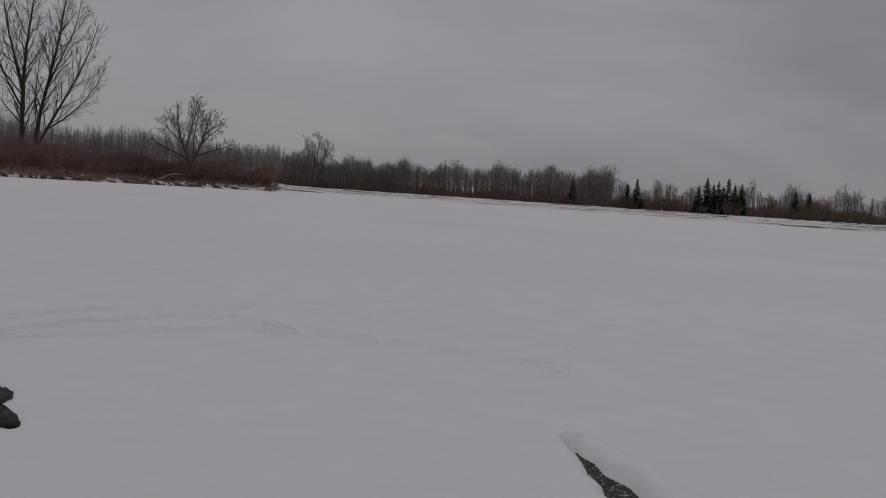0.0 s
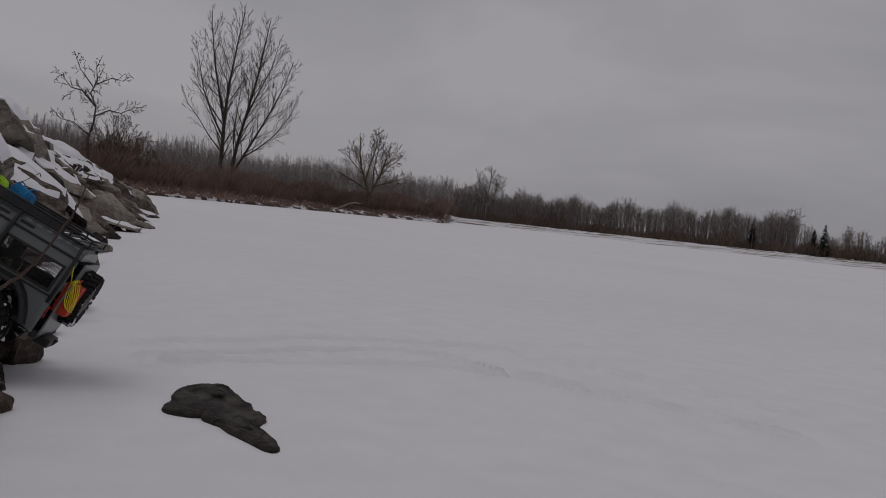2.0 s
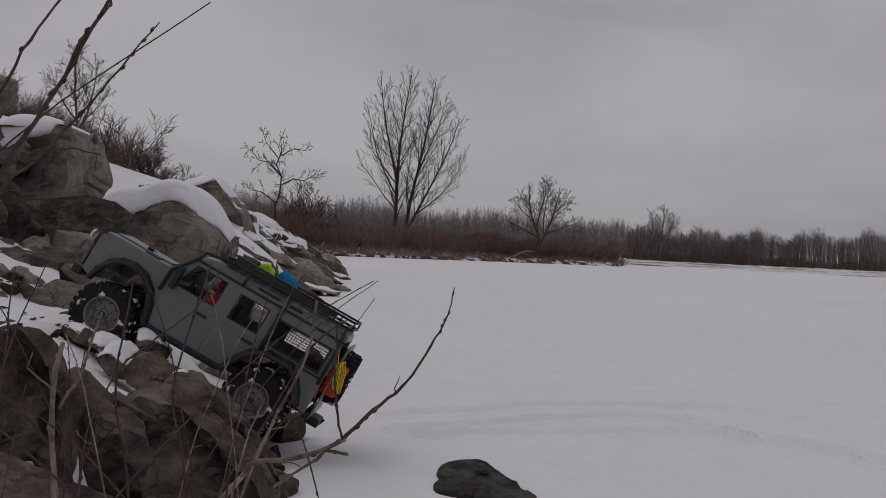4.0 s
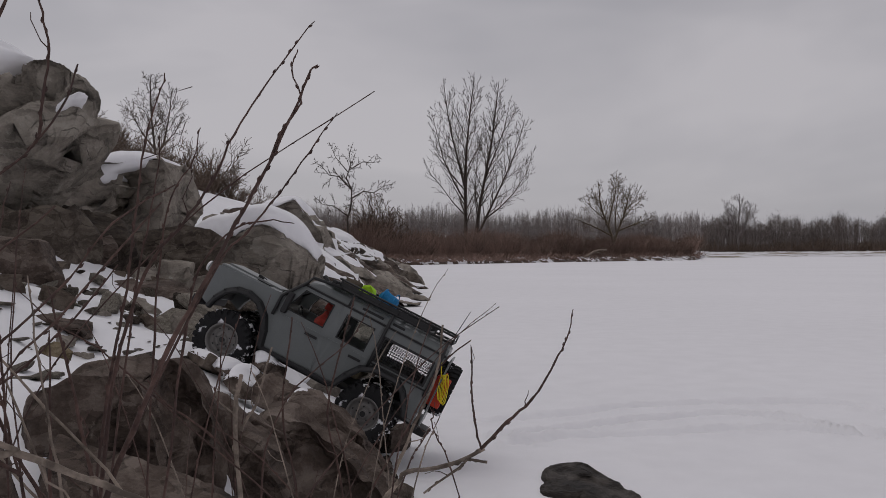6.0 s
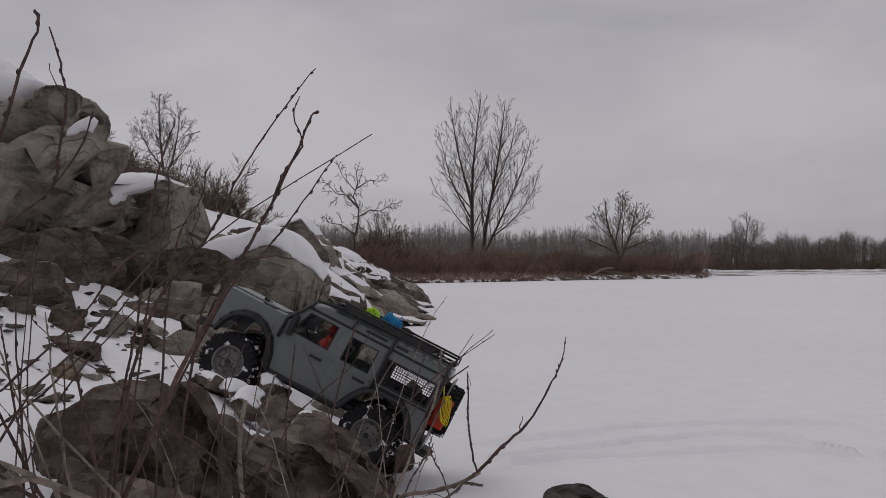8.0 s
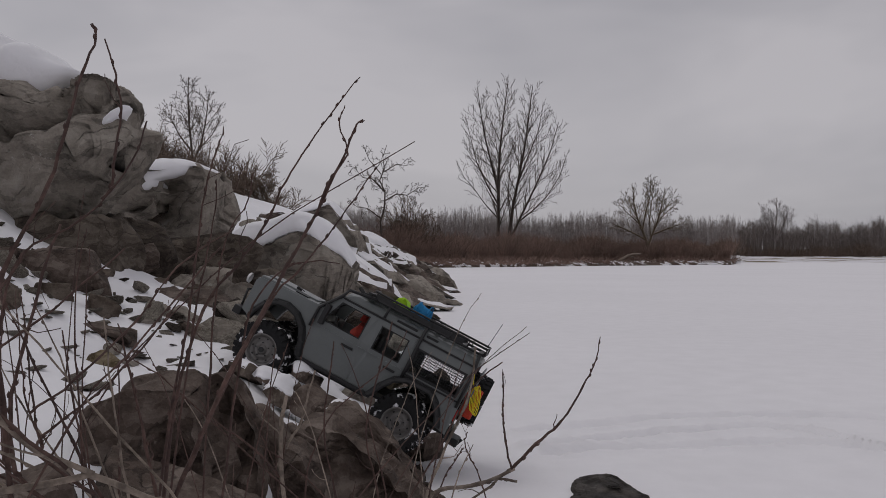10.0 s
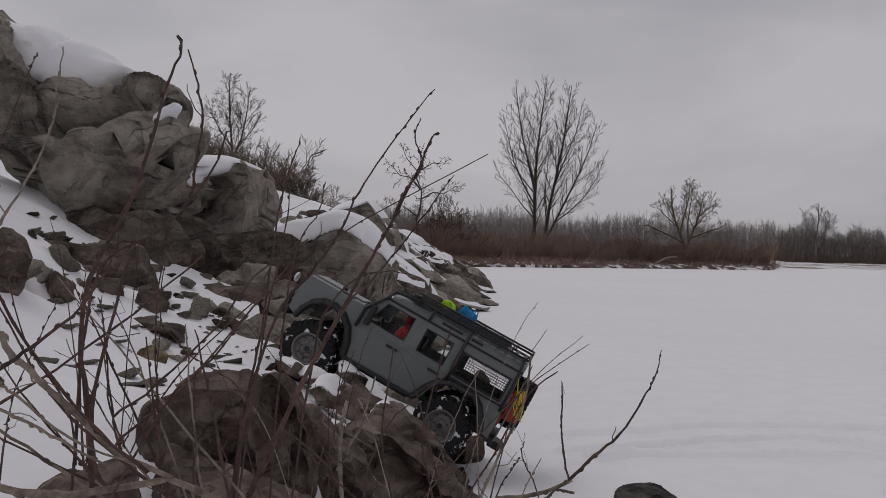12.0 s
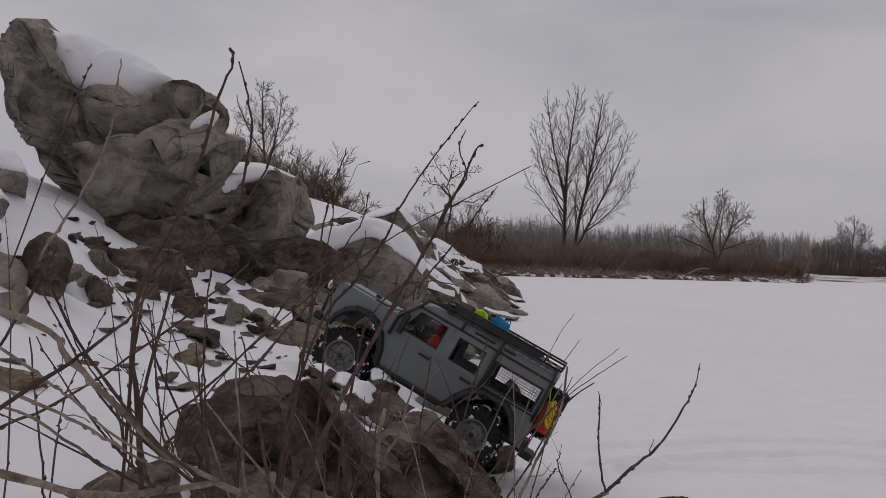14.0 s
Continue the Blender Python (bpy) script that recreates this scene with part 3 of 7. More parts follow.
def upswept(rng, rows, line, radius, reach, gap, spread, rise, depth, first=0.15, thin=0.008, swell=0.35, bend=0.10):
    """A stem along a line, with limbs at even gaps that leave it at an angle and curve upwards, each with smaller ones. Fills rows for cones()."""
    pts = [np.array(p, float) for p in line]
    seg = [np.linalg.norm(b - a) for a, b in zip(pts, pts[1:])]
    total = sum(seg)
    run = np.r_[0, np.cumsum(seg)]

    def at(d):
        k = min(int(np.searchsorted(run, d, side="right")) - 1, len(seg) - 1)
        t = (d - run[k]) / seg[k]
        return pts[k] + (pts[k + 1] - pts[k]) * t, unit(pts[k + 1] - pts[k])

    def girth(d):
        return max(radius * (1 - 0.85 * d / total), thin)

    for k in range(len(seg)):
        rows.append((*pts[k], *pts[k + 1], girth(run[k]), girth(run[k + 1])))
    if depth == 0:
        return
    d, turn = first * total, rng.uniform(0, 6.28)
    while d < total * 0.97:
        q, along = at(d)
        f = d / total
        size = reach * (0.78 * (1 - f) ** 0.7 + 0.22) * (swell + (1 - swell) * min(1.0, 3.2 * (f - first) + 0.45)) * rng.uniform(0.7, 1.2)
        turn += 2.4 + rng.normal() * 0.5
        side = unit(np.cross(along, (math.cos(turn), math.sin(turn), 0.15)))
        a = radians(spread * rng.uniform(0.75, 1.2))
        way = unit(along * math.cos(a) + side * math.sin(a))
        steps = 6 if depth > 1 else 4 if size > 0.5 else 3
        branch, p = [q], q
        for _ in range(steps):
            way = unit(way + np.array([0, 0, rise / steps]) + rng.normal(size=3) * bend)
            p = p + way * size / steps
            branch.append(p)
        upswept(rng, rows, branch, max(girth(d) * 0.46, thin), size * 0.62, gap * 0.82, spread, rise * 0.8, depth - 1, 0.22, thin, 0.5, bend * 1.15)
        d += gap * rng.uniform(0.6, 1.4) * (0.7 + 0.6 * (1 - f))


def upswept_tree(name, label, at, seed, stems, mat, gap, spread, rise, depth=3, thin=0.008, bend=0.10):
    """stems: (line, radius at the foot, reach of its limbs, where the limbs begin)."""
    rng = np.random.default_rng(seed)
    rows = []
    for line, radius, reach, first in stems:
        upswept(rng, rows, line, radius, reach, gap, spread, rise, depth, first, thin, bend=bend)
    ob = thing(name, label, "bare tree", m=pose(*at))
    part("trunk", cones("trunk", [r for r in rows if r[6] > thin * 2], mat), mat, ob)
    part("crown", cones("crown", [r for r in rows if r[6] <= thin * 2], mat), mat, ob)
    return ob


def tree(name, label, at, trunks, seed, depth=3, mat=None, group="", category="bare tree", **shape):
    """trunks: (way, length, radius) of each stem."""
    rng = np.random.default_rng(seed)
    ob = thing(name, label, category, group, m=pose(*at))
    for way, length, radius in trunks:
        tubes = Tubes()
        limb(rng, tubes, (rng.normal() * 0.06, rng.normal() * 0.06, -0.15), way, length, radius, depth, **shape)
        part("stem", tubes.mesh("stem", mat or BARK), mat or BARK, ob)
    return ob

# ---- trees across the ice ----
upswept_tree("tall_tree", "tall bare poplar with fine upswept limbs", shore_point(3.85, 14), 11,
             [([(0.00, 0, -0.19), (0.00, 0, 2.35), (-0.02, 0, 4.70), (0.11, 0, 7.14), (0.37, 0, 9.59), (0.63, 0, 11.56)], 0.17, 3.70, 0.16),
              ([(-0.02, 0, 4.32), (-0.42, 0.1, 6.02), (-0.89, 0.2, 7.90), (-1.21, 0.2, 9.78), (-1.37, 0.2, 11.09)], 0.10, 2.83, 0.12),
              ([(0.00, 0, 3.38), (-0.73, -0.2, 4.61), (-1.47, -0.3, 6.20), (-1.89, -0.3, 7.90), (-2.21, -0.3, 9.21)], 0.075, 2.34, 0.15),
              ([(0.00, 0, 2.44), (-0.84, 0.2, 3.38), (-1.58, 0.3, 4.42), (-2.31, 0.3, 5.26), (-2.73, 0.3, 6.20)], 0.05, 1.61, 0.2)], BARK, 0.31, 37, 0.46, 3, 0.0088, 0.06)
upswept_tree("tall_tree", "tall bare forked poplar with fine upswept limbs", shore_point(4.48, 14), 13,
             [([(0.00, 0, -0.19), (0.05, 0, 0.75), (0.16, 0, 1.88), (0.37, 0, 3.38), (0.79, 0, 5.45), (1.21, 0, 7.71), (1.47, 0, 9.78), (1.68, 0, 11.47)], 0.16, 3.20, 0.25),
              ([(0.11, 0, 0.94), (0.73, 0.1, 2.26), (1.42, 0.2, 3.67), (2.21, 0.2, 5.36), (2.94, 0.2, 7.14), (3.46, 0.2, 9.02)], 0.11, 2.71, 0.15),
              ([(0.73, 0.1, 2.26), (1.68, 0, 3.01), (2.62, -0.1, 3.95), (3.46, -0.1, 5.26), (3.99, -0.1, 6.77)], 0.06, 2.10, 0.12),
              ([(0.63, 0, 4.70), (1.26, -0.2, 6.39), (1.99, -0.3, 8.27), (2.42, -0.3, 10.25)], 0.07, 2.47, 0.1),
              ([(0.21, 0, 2.07), (0.00, -0.2, 3.76), (0.11, -0.3, 5.64), (0.32, -0.3, 7.71)], 0.05, 1.98, 0.2)], BARK, 0.31, 37, 0.46, 3, 0.0088, 0.06)
upswept_tree("round_tree", "round-crowned bare willow on the far shore", shore_point(13.75, 2.0), 21,
             [([(0.00, 0, -0.37), (-0.04, 0, 0.62), (-0.13, 0, 1.16), (-0.38, 0, 1.85), (-0.74, 0, 2.71), (-0.96, 0, 3.70), (-1.02, 0, 4.76)], 0.15, 1.35, 0.4),
              ([(0.00, 0, 0.86), (0.22, 0, 1.55), (0.55, 0, 2.34), (0.84, 0, 3.33), (1.06, 0, 4.59)], 0.11, 1.35, 0.3),
              ([(-0.13, 0, 1.23), (-0.90, 0.2, 1.68), (-1.74, 0.3, 2.07), (-2.52, 0.3, 2.41)], 0.07, 1.05, 0.2),
              ([(0.26, 0, 1.60), (1.14, -0.2, 1.96), (1.92, -0.3, 2.24), (2.64, -0.3, 2.58)], 0.07, 1.05, 0.2),
              ([(-0.40, 0, 1.85), (-0.26, -0.3, 2.96), (0.00, -0.4, 4.07), (0.05, -0.4, 5.32)], 0.07, 1.45, 0.2),
              ([(0.12, 0, 1.34), (0.18, 0.4, 2.69), (0.36, 0.5, 3.92), (0.50, 0.5, 5.04)], 0.06, 1.4, 0.2),
              ([(-0.60, 0, 2.30), (-1.38, 0.3, 3.08), (-1.98, 0.4, 3.75)], 0.05, 1.15, 0.15),
              ([(0.60, 0, 2.46), (1.38, 0.3, 3.19), (2.04, 0.4, 3.75)], 0.05, 1.15, 0.15),
              ([(-0.78, 0, 2.80), (-1.32, -0.3, 3.58), (-1.56, -0.4, 4.37)], 0.04, 1.1, 0.15),
              ([(0.74, 0, 2.91), (1.32, -0.3, 3.70), (1.62, -0.4, 4.37)], 0.04, 1.1, 0.15)], BARK_WARM, 0.15, 46, 0.30, 3, 0.0085, 0.10)
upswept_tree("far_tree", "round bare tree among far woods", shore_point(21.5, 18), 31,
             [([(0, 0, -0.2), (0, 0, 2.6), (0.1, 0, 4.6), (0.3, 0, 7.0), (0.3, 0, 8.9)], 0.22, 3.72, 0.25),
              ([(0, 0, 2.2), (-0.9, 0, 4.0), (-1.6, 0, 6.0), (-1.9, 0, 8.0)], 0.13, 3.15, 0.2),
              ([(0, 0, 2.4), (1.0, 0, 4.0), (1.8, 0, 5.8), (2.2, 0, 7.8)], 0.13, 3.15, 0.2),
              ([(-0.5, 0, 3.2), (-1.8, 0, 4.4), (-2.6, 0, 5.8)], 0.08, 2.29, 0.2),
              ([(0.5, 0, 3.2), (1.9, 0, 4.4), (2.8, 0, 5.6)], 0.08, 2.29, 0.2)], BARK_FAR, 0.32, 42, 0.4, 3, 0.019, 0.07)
upswept_tree("crooked_tree", "crooked bare tree with a kinked spreading crown", shore_point(-4.05, 1.5), 42,
             [([(0.00, 0, -0.40), (0.03, 0, 0.93), (-0.03, 0, 1.73), (0.14, 0, 2.33), (0.17, 0, 3.06), (-0.07, 0, 3.59), (0.14, 0, 4.12), (0.07, 0, 4.66), (0.25, 0, 5.19)], 0.075, 1.12, 0.4),
              ([(0.15, 0, 2.66), (0.69, 0.1, 2.99), (1.17, 0.1, 2.93), (1.66, 0.1, 3.26), (2.14, 0.1, 3.33)], 0.04, 0.83, 0.25),
              ([(0.17, 0, 3.06), (-0.41, 0.1, 3.66), (-0.83, 0.1, 3.72), (-1.24, 0.1, 4.19), (-1.59, 0.1, 4.26)], 0.04, 0.90, 0.25),
              ([(0.00, 0, 1.86), (-0.62, 0, 2.33), (-1.10, 0, 2.39), (-1.52, 0, 2.79)], 0.03, 0.75, 0.25),
              ([(0.14, 0, 3.99), (0.69, 0, 4.32), (1.10, 0, 4.26), (1.45, 0, 4.52)], 0.03, 0.75, 0.25),
              ([(0.00, 0, 3.86), (-0.55, 0, 4.52), (-0.83, 0, 5.19)], 0.03, 0.75, 0.25)], BARK, 0.145, 52, 0.10, 3, 0.0088, 0.22)
for i, (az, beyond, h) in enumerate(((-2.30, 2.5, 3.0), (-1.2, 3.2, 2.1), (-2.9, 3.0, 2.1))):
    upswept_tree("shrub", "bare many-stemmed round shrub on the shore", shore_point(az, beyond), 50 + i,
                 [([(0, 0, -0.2), (0.1 * k, 0, 0.4 * h), (0.17 * k * h / 2, 0.1, 0.72 * h), (0.22 * k * h / 2, 0.1, h * (1 - 0.025 * k * k))], 0.026, 0.6 * h / 2, 0.2) for k in (-4.5, -4, -3, -2, -1, -0.4, 0, 0.6, 1, 2, 3, 4, 4.5)],
                 SHRUB, 0.14, 38, 0.25, 2, 0.0085, 0.12)
upswept_tree("hill_tree", "slender bare tree on the bank top", (-8.65, 29.4, 2.6), 61,
             [([(0, 0, -0.3), (0.03, 0, 0.8), (0.0, 0, 1.5), (-0.1, 0, 2.4), (-0.15, 0, 3.3), (-0.12, 0, 4.1)], 0.075, 1.35, 0.34),
              ([(0.02, 0, 1.1), (0.32, 0, 1.8), (0.48, 0, 2.6), (0.6, 0, 3.6)], 0.05, 1.25, 0.2),
              ([(0.0, 0, 1.5), (-0.45, 0, 2.1), (-0.75, 0, 2.7), (-0.9, 0, 3.2)], 0.035, 1.05, 0.2),
              ([(0.25, 0, 1.6), (0.7, 0, 2.1), (1.0, 0, 2.7)], 0.03, 0.9, 0.2),
              ([(0.0, 0, 0.7), (-0.6, 0, 1.0), (-1.1, 0, 1.5)], 0.03, 0.9, 0.2),
              ([(0.03, 0, 0.6), (0.6, 0, 0.9), (1.0, 0, 1.2)], 0.025, 0.8, 0.2)], BARK, 0.115, 46, 0.32, 3, 0.0056, 0.13)
rng = np.random.default_rng(7)
for i in range(24):
    az = -27 + 17.5 * (i + rng.uniform(0, 0.8)) / 24
    r = 13 + rng.uniform(-2, 4)
    x, y = r * math.sin(radians(az)), 1.267 * r * math.cos(radians(az))
    h = 1.25 - 0.045 * (az + 27) + rng.uniform(-0.15, 0.2)
    tree("bank_shrub", "bare tangled shrub on the snowy bank top", (x, y, bank_z(x, y) - 0.1), [((rng.normal() * 0.5, rng.normal() * 0.5, 1), h * rng.uniform(0.7, 1.1), 0.016) for k in range(9)], 70 + i, 2, SHRUB, group="shrubs on the bank", category="shrub", forks=8, spread=40, rise=0.06, wander=0.16, thin=0.0048)


def woods(name, label, seed, az0, az1, beyond, height, count, mat, thin=0.03, broad=False):
    """A far strip of bare trunks with upswept branches, too many to count."""
    rng = np.random.default_rng(seed)
    rows = []
    for _ in range(count):
        az = rng.uniform(az0, az1)
        p = shore_point(az, rng.uniform(*beyond))
        h = float(height(az)) * rng.uniform(0.82, 1.06)
        lean = rng.normal(size=2) * 0.05
        top = p + np.array([lean[0] * h, lean[1] * h, h])
        rows.append((*p, *top, thin * 2.0, thin * 0.4))
        for k in range(14 if broad else 11):
            t = rng.uniform(0.3, 0.97)
            q = p + (top - p) * t
            a = rng.uniform(0, 6.28)
            reach = h * rng.uniform(0.10, 0.30) * (1.1 - 1.9 * abs(t - 0.62)) if broad else h * rng.uniform(0.08, 0.22) * (1.2 - t)
            rows.append((*q, q[0] + math.cos(a) * reach, q[1] + math.sin(a) * reach, q[2] + reach * (rng.uniform(0.1, 1.1) if broad else rng.uniform(0.8, 2.2)), thin * 0.6, thin * 0.25))
    return thing(name, label, "woods", kind="stuff", me=cones(name, rows, mat))


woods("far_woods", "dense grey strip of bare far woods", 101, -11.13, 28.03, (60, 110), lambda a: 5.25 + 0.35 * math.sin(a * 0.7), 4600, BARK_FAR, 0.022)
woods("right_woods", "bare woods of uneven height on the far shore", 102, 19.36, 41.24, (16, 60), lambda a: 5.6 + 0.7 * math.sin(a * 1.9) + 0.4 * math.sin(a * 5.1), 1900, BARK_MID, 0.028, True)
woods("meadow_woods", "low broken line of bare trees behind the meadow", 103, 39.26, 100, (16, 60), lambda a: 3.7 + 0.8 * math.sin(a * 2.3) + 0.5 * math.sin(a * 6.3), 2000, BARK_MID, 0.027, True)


def brush(name, label, seed, az0, az1, beyond, tall, count, mat, thin):
    rng = np.random.default_rng(seed)
    rows = []
    for _ in range(count):
        az = rng.uniform(az0, az1)
        p = shore_point(az, rng.uniform(*beyond))
        h = tall * rng.uniform(0.35, 1.1) * (1.0 + 0.8 * noise.noise(Vector((az * 0.55, 3.0, 1.0))) + 0.4 * noise.noise(Vector((az * 2.1, 7.0, 2.0))))
        for k in range(7):
            a = rng.uniform(0, 6.28)
            w = rng.uniform(0.08, 0.85) * h
            tip = p + np.array([math.cos(a) * w, math.sin(a) * w, h * rng.uniform(0.7, 1.05)])
            mid = p + (tip - p) * 0.5 + rng.normal(size=3) * 0.07 * h
            rows += [(*p, *mid, thin, thin * 0.8), (*mid, *tip, thin * 0.8, thin * 0.3)]
    return thing(name, label, "brush", kind="stuff", me=cones(name, rows, mat))


brush("shore_brush", "dense reddish-brown bare brush along the shore", 111, -9.52, 18.80, (0.2, 12), 1.25, 5200, BRUSH, 0.0095)
brush("shore_thicket", "dark brown thicket among the shore brush", 114, -9.52, 18.5, (0.5, 12), 1.05, 2600, SHRUB, 0.0115)
brush("woods_undergrowth", "dark brown undergrowth before the woods", 112, -11.13, 29.83, (20, 70), 1.3, 3000, SHRUB, 0.035)
brush("meadow_brush", "dark low brush along the far meadow", 113, 19.53, 104, (12, 40), 1.9, 5200, SHRUB, 0.032)

# ---- conifers on the far meadow ----
rng = np.random.default_rng(17)
for i, (az, h) in enumerate(((38.7, 4.2), (42.3, 3.6), (42.9, 4.3), (46.8, 3.8), (47.3, 4.8), (47.7, 3.9), (48.0, 4.4), (48.3, 3.7), (48.6, 4.9), (49.0, 4.0), (49.4, 4.2), (52.6, 3.6), (53.4, 3.4))):
    ob = thing("conifer", "dark green far conifer", "conifer", "far conifers", m=pose(*shore_point(az, 14 + rng.uniform(0, 5))))
    trunk = Tubes()
    trunk.add([(0, 0, -0.1), (0, 0, h * 0.96)], [0.09, 0.015], 5)
    part("trunk", trunk.mesh("trunk", BARK), BARK, ob)
    v, f = [], []
    for k in range(420):
        t = rng.uniform(0.06, 1.0)
        a = rng.uniform(0, 6.28)
        reach = (1.03 - t) * h * 0.33 * rng.uniform(0.6, 1.1) + 0.05
        z = t * h
        c, s = math.cos(a), math.sin(a)
        n = len(v)
        w = 0.10 + 0.10 * (1 - t)
        v += [(0, 0, z), (c * reach - s * w, s * reach + c * w, z - 0.22 * reach - 0.05), (c * reach * 1.15, s * reach * 1.15, z - 0.3 * reach), (c * reach + s * w, s * reach - c * w, z - 0.22 * reach - 0.05)]
        f += [(n, n + 1, n + 2), (n, n + 2, n + 3)]
    part("crown", mesh_of("crown", v, f, CONIFER), CONIFER, ob)

# a bleached log on the far shore
log = Tubes()
log.add([(-0.75, 0, 0.0), (-0.3, 0.1, 0.16), (0.1, 0.1, 0.42), (0.45, 0.05, 0.52), (0.8, 0, 0.50)], [0.07, 0.08, 0.07, 0.055, 0.03], 7)
log.add([(0.1, 0.1, 0.42), (0.3, 0.0, 0.34), (0.5, 0.0, 0.30)], [0.04, 0.03, 0.015], 5)
thing("driftwood_log", "pale bleached driftwood log on the shore", "log", me=log.mesh("driftwood_log", TWIG_PALE), m=pose(*shore_point(12.35, -2.6)))

# loose stumps, clods and stones along the far waterline
rng = np.random.default_rng(91)
rows = []
for _ in range(2600):
    p = shore_point(rng.uniform(-9.5, 19.1), rng.uniform(-3.6, 0.5))
    h = rng.uniform(0.08, 0.45)
    a = rng.uniform(0, 6.28)
    rows.append((*p, p[0] + math.cos(a) * h * 1.2, p[1] + math.sin(a) * h * 1.2, p[2] + h * rng.uniform(0.2, 1.0), 0.03 * rng.uniform(0.4, 1.4), 0.012))
thing("shore_debris", "dead reeds, stumps and roots along the shore", "shore debris", kind="stuff", me=cones("shore_debris", rows, BRUSH))


# ---- the boulders ----
def polar(pts, cx, cz, grow=1.0):
    """Outline points as (degrees, radius) about a middle, grown by a factor."""
    return [(math.degrees(math.atan2(z - cz, x - cx)) % 360, math.hypot(x - cx, z - cz) * grow) for x, z in pts]


def outlined(name, label, pts, y, deep, seed, mat, sub=6, **more):
    """A boulder with a known outline in x and z at a distance y, half as thick as deep says."""
    cx, cz = sum(p[0] for p in pts) / len(pts), sum(p[1] for p in pts) / len(pts)
    return rock_thing(name, label, (cx, y, cz), (0.1, deep, 0.1), seed, mat, sub=sub, outline=polar(pts, cx, cz), **more)


def joined(name, label, pieces, mat, at):
    """One boulder of several broken masses grown together; each has an outline in x and z, a distance, a half thickness and a slope under it."""
    ob = thing(name, label, "boulder", "boulders on the bank", m=pose(*at))
    for pts, y, deep, seed, under, kw in pieces:
        cx, cz = sum(p[0] for p in pts) / len(pts), sum(p[1] for p in pts) / len(pts)
        p, t = rock_shape(6, (0.1, deep, 0.1), seed, outline=polar(pts, cx, cz), **kw)
        p[:, 1] -= under * p[:, 2]
        part("rock_mass", mesh_of("rock_mass", p + np.array([cx, y, cz]) - np.array(at), t, mat), mat, ob)
    return ob


BROKEN = dict(cuts=3, rough=0.025, boxy=0.30, broken=0.09, strata=0.008, lean=-0.3)
top = joined("top_boulder", "large pale grey layered boulder with a snow-filled top", [
    ([(-1.635, 1.158), (-1.560, 1.202), (-1.528, 1.184), (-1.501, 1.122), (-1.461, 1.048), (-1.415, 0.999), (-1.393, 0.864), (-1.402, 0.715), (-1.405, 0.616), (-1.449, 0.615), (-1.511, 0.800), (-1.601, 0.860), (-1.643, 1.008)], 2.68, 0.17, 3, 0.12,
     dict(BROKEN, strata=0.0, flutes=0.10, planes=((0.5, 0.1, 0.1, 0.0, 0.75), (-0.5, 0.0, -0.3, 0.0, 0.7)))),
    ([(-1.452, 1.009), (-1.375, 0.985), (-1.222, 0.954), (-1.109, 0.964), (-1.057, 0.922), (-1.050, 0.860), (-1.118, 0.815), (-1.217, 0.776), (-1.319, 0.781), (-1.421, 0.804)], 2.76, 0.17, 4, 0.0,
     dict(BROKEN, planes=((0.05, -0.35, 0.0, 0.0, 0.85),))),
    ([(-1.149, 0.952), (-1.119, 0.986), (-1.088, 1.014), (-1.045, 1.022), (-0.994, 1.000), (-0.979, 0.975), (-0.990, 0.908), (-0.978, 0.846), (-1.040, 0.815), (-1.114, 0.813)], 2.70, 0.16, 5, 0.1,
     dict(BROKEN, strata=0.0, flutes=0.12, planes=((0.75, 0.1, 0.2, 0.0, 1.1), (-0.35, 0.1, -0.1, 0.0, 1.1)))),
    ([(-1.471, 0.832), (-1.370, 0.809), (-1.269, 0.805), (-1.170, 0.844), (-1.084, 0.888), (-0.984, 0.890), (-0.938, 0.866), (-0.943, 0.829), (-0.982, 0.779), (-1.036, 0.723), (-1.103, 0.660), (-1.163, 0.585), (-1.224, 0.510), (-1.311, 0.484), (-1.386, 0.494), (-1.451, 0.555), (-1.516, 0.615), (-1.543, 0.689), (-1.533, 0.776)], 2.74, 0.24, 7, 0.0,
     dict(BROKEN, cuts=2, planes=((0.04, 0.28, 0.0, 0.0, 1.02), (-0.95, -1.15, -0.45, 0.22, 1.0), (0.7, -1.35, 0.2, -0.02, 1.0))))], ROCK_PALE, (-1.2, 2.7, 0.8))
# the snow that fills its hollow top, level with the horn and the far lump
fill = [(-1.641, 1.247), (-1.508, 1.192), (-1.357, 1.135), (-1.220, 1.087), (-1.121, 1.053), (-1.180, 1.006), (-1.228, 0.970), (-1.301, 0.958), (-1.425, 0.999), (-1.526, 1.052), (-1.579, 1.124)]
cx, cz = sum(p[0] for p in fill) / len(fill), sum(p[1] for p in fill) / len(fill)
sv, sf = rock_shape(5, (0.1, 0.16, 0.1), 9, 0, 0.03, polar(fill, cx, cz), 0.7, broken=None)
part("snow_cap", mesh_of("snow_cap", sv + np.array([cx, 2.82, cz]) - np.array(top.matrix_world.translation), sf, SNOW), SNOW, top, "deep soft snow in the hollow top")
sv, sf = sphere(4)
sv = sv * np.array([0.040, 0.05, 0.020]) * (1 + 0.22 * fractal(sv, 1.6, 3, 5))[:, None]
sv[:, 2] += 0.7 * sv[:, 0]
part("snow_patch", mesh_of("snow_patch", sv + np.array([-0.965, 2.60, 0.890]) - np.array(top.matrix_world.translation), sf, SNOW), SNOW, top, "small snow patch on a ledge")
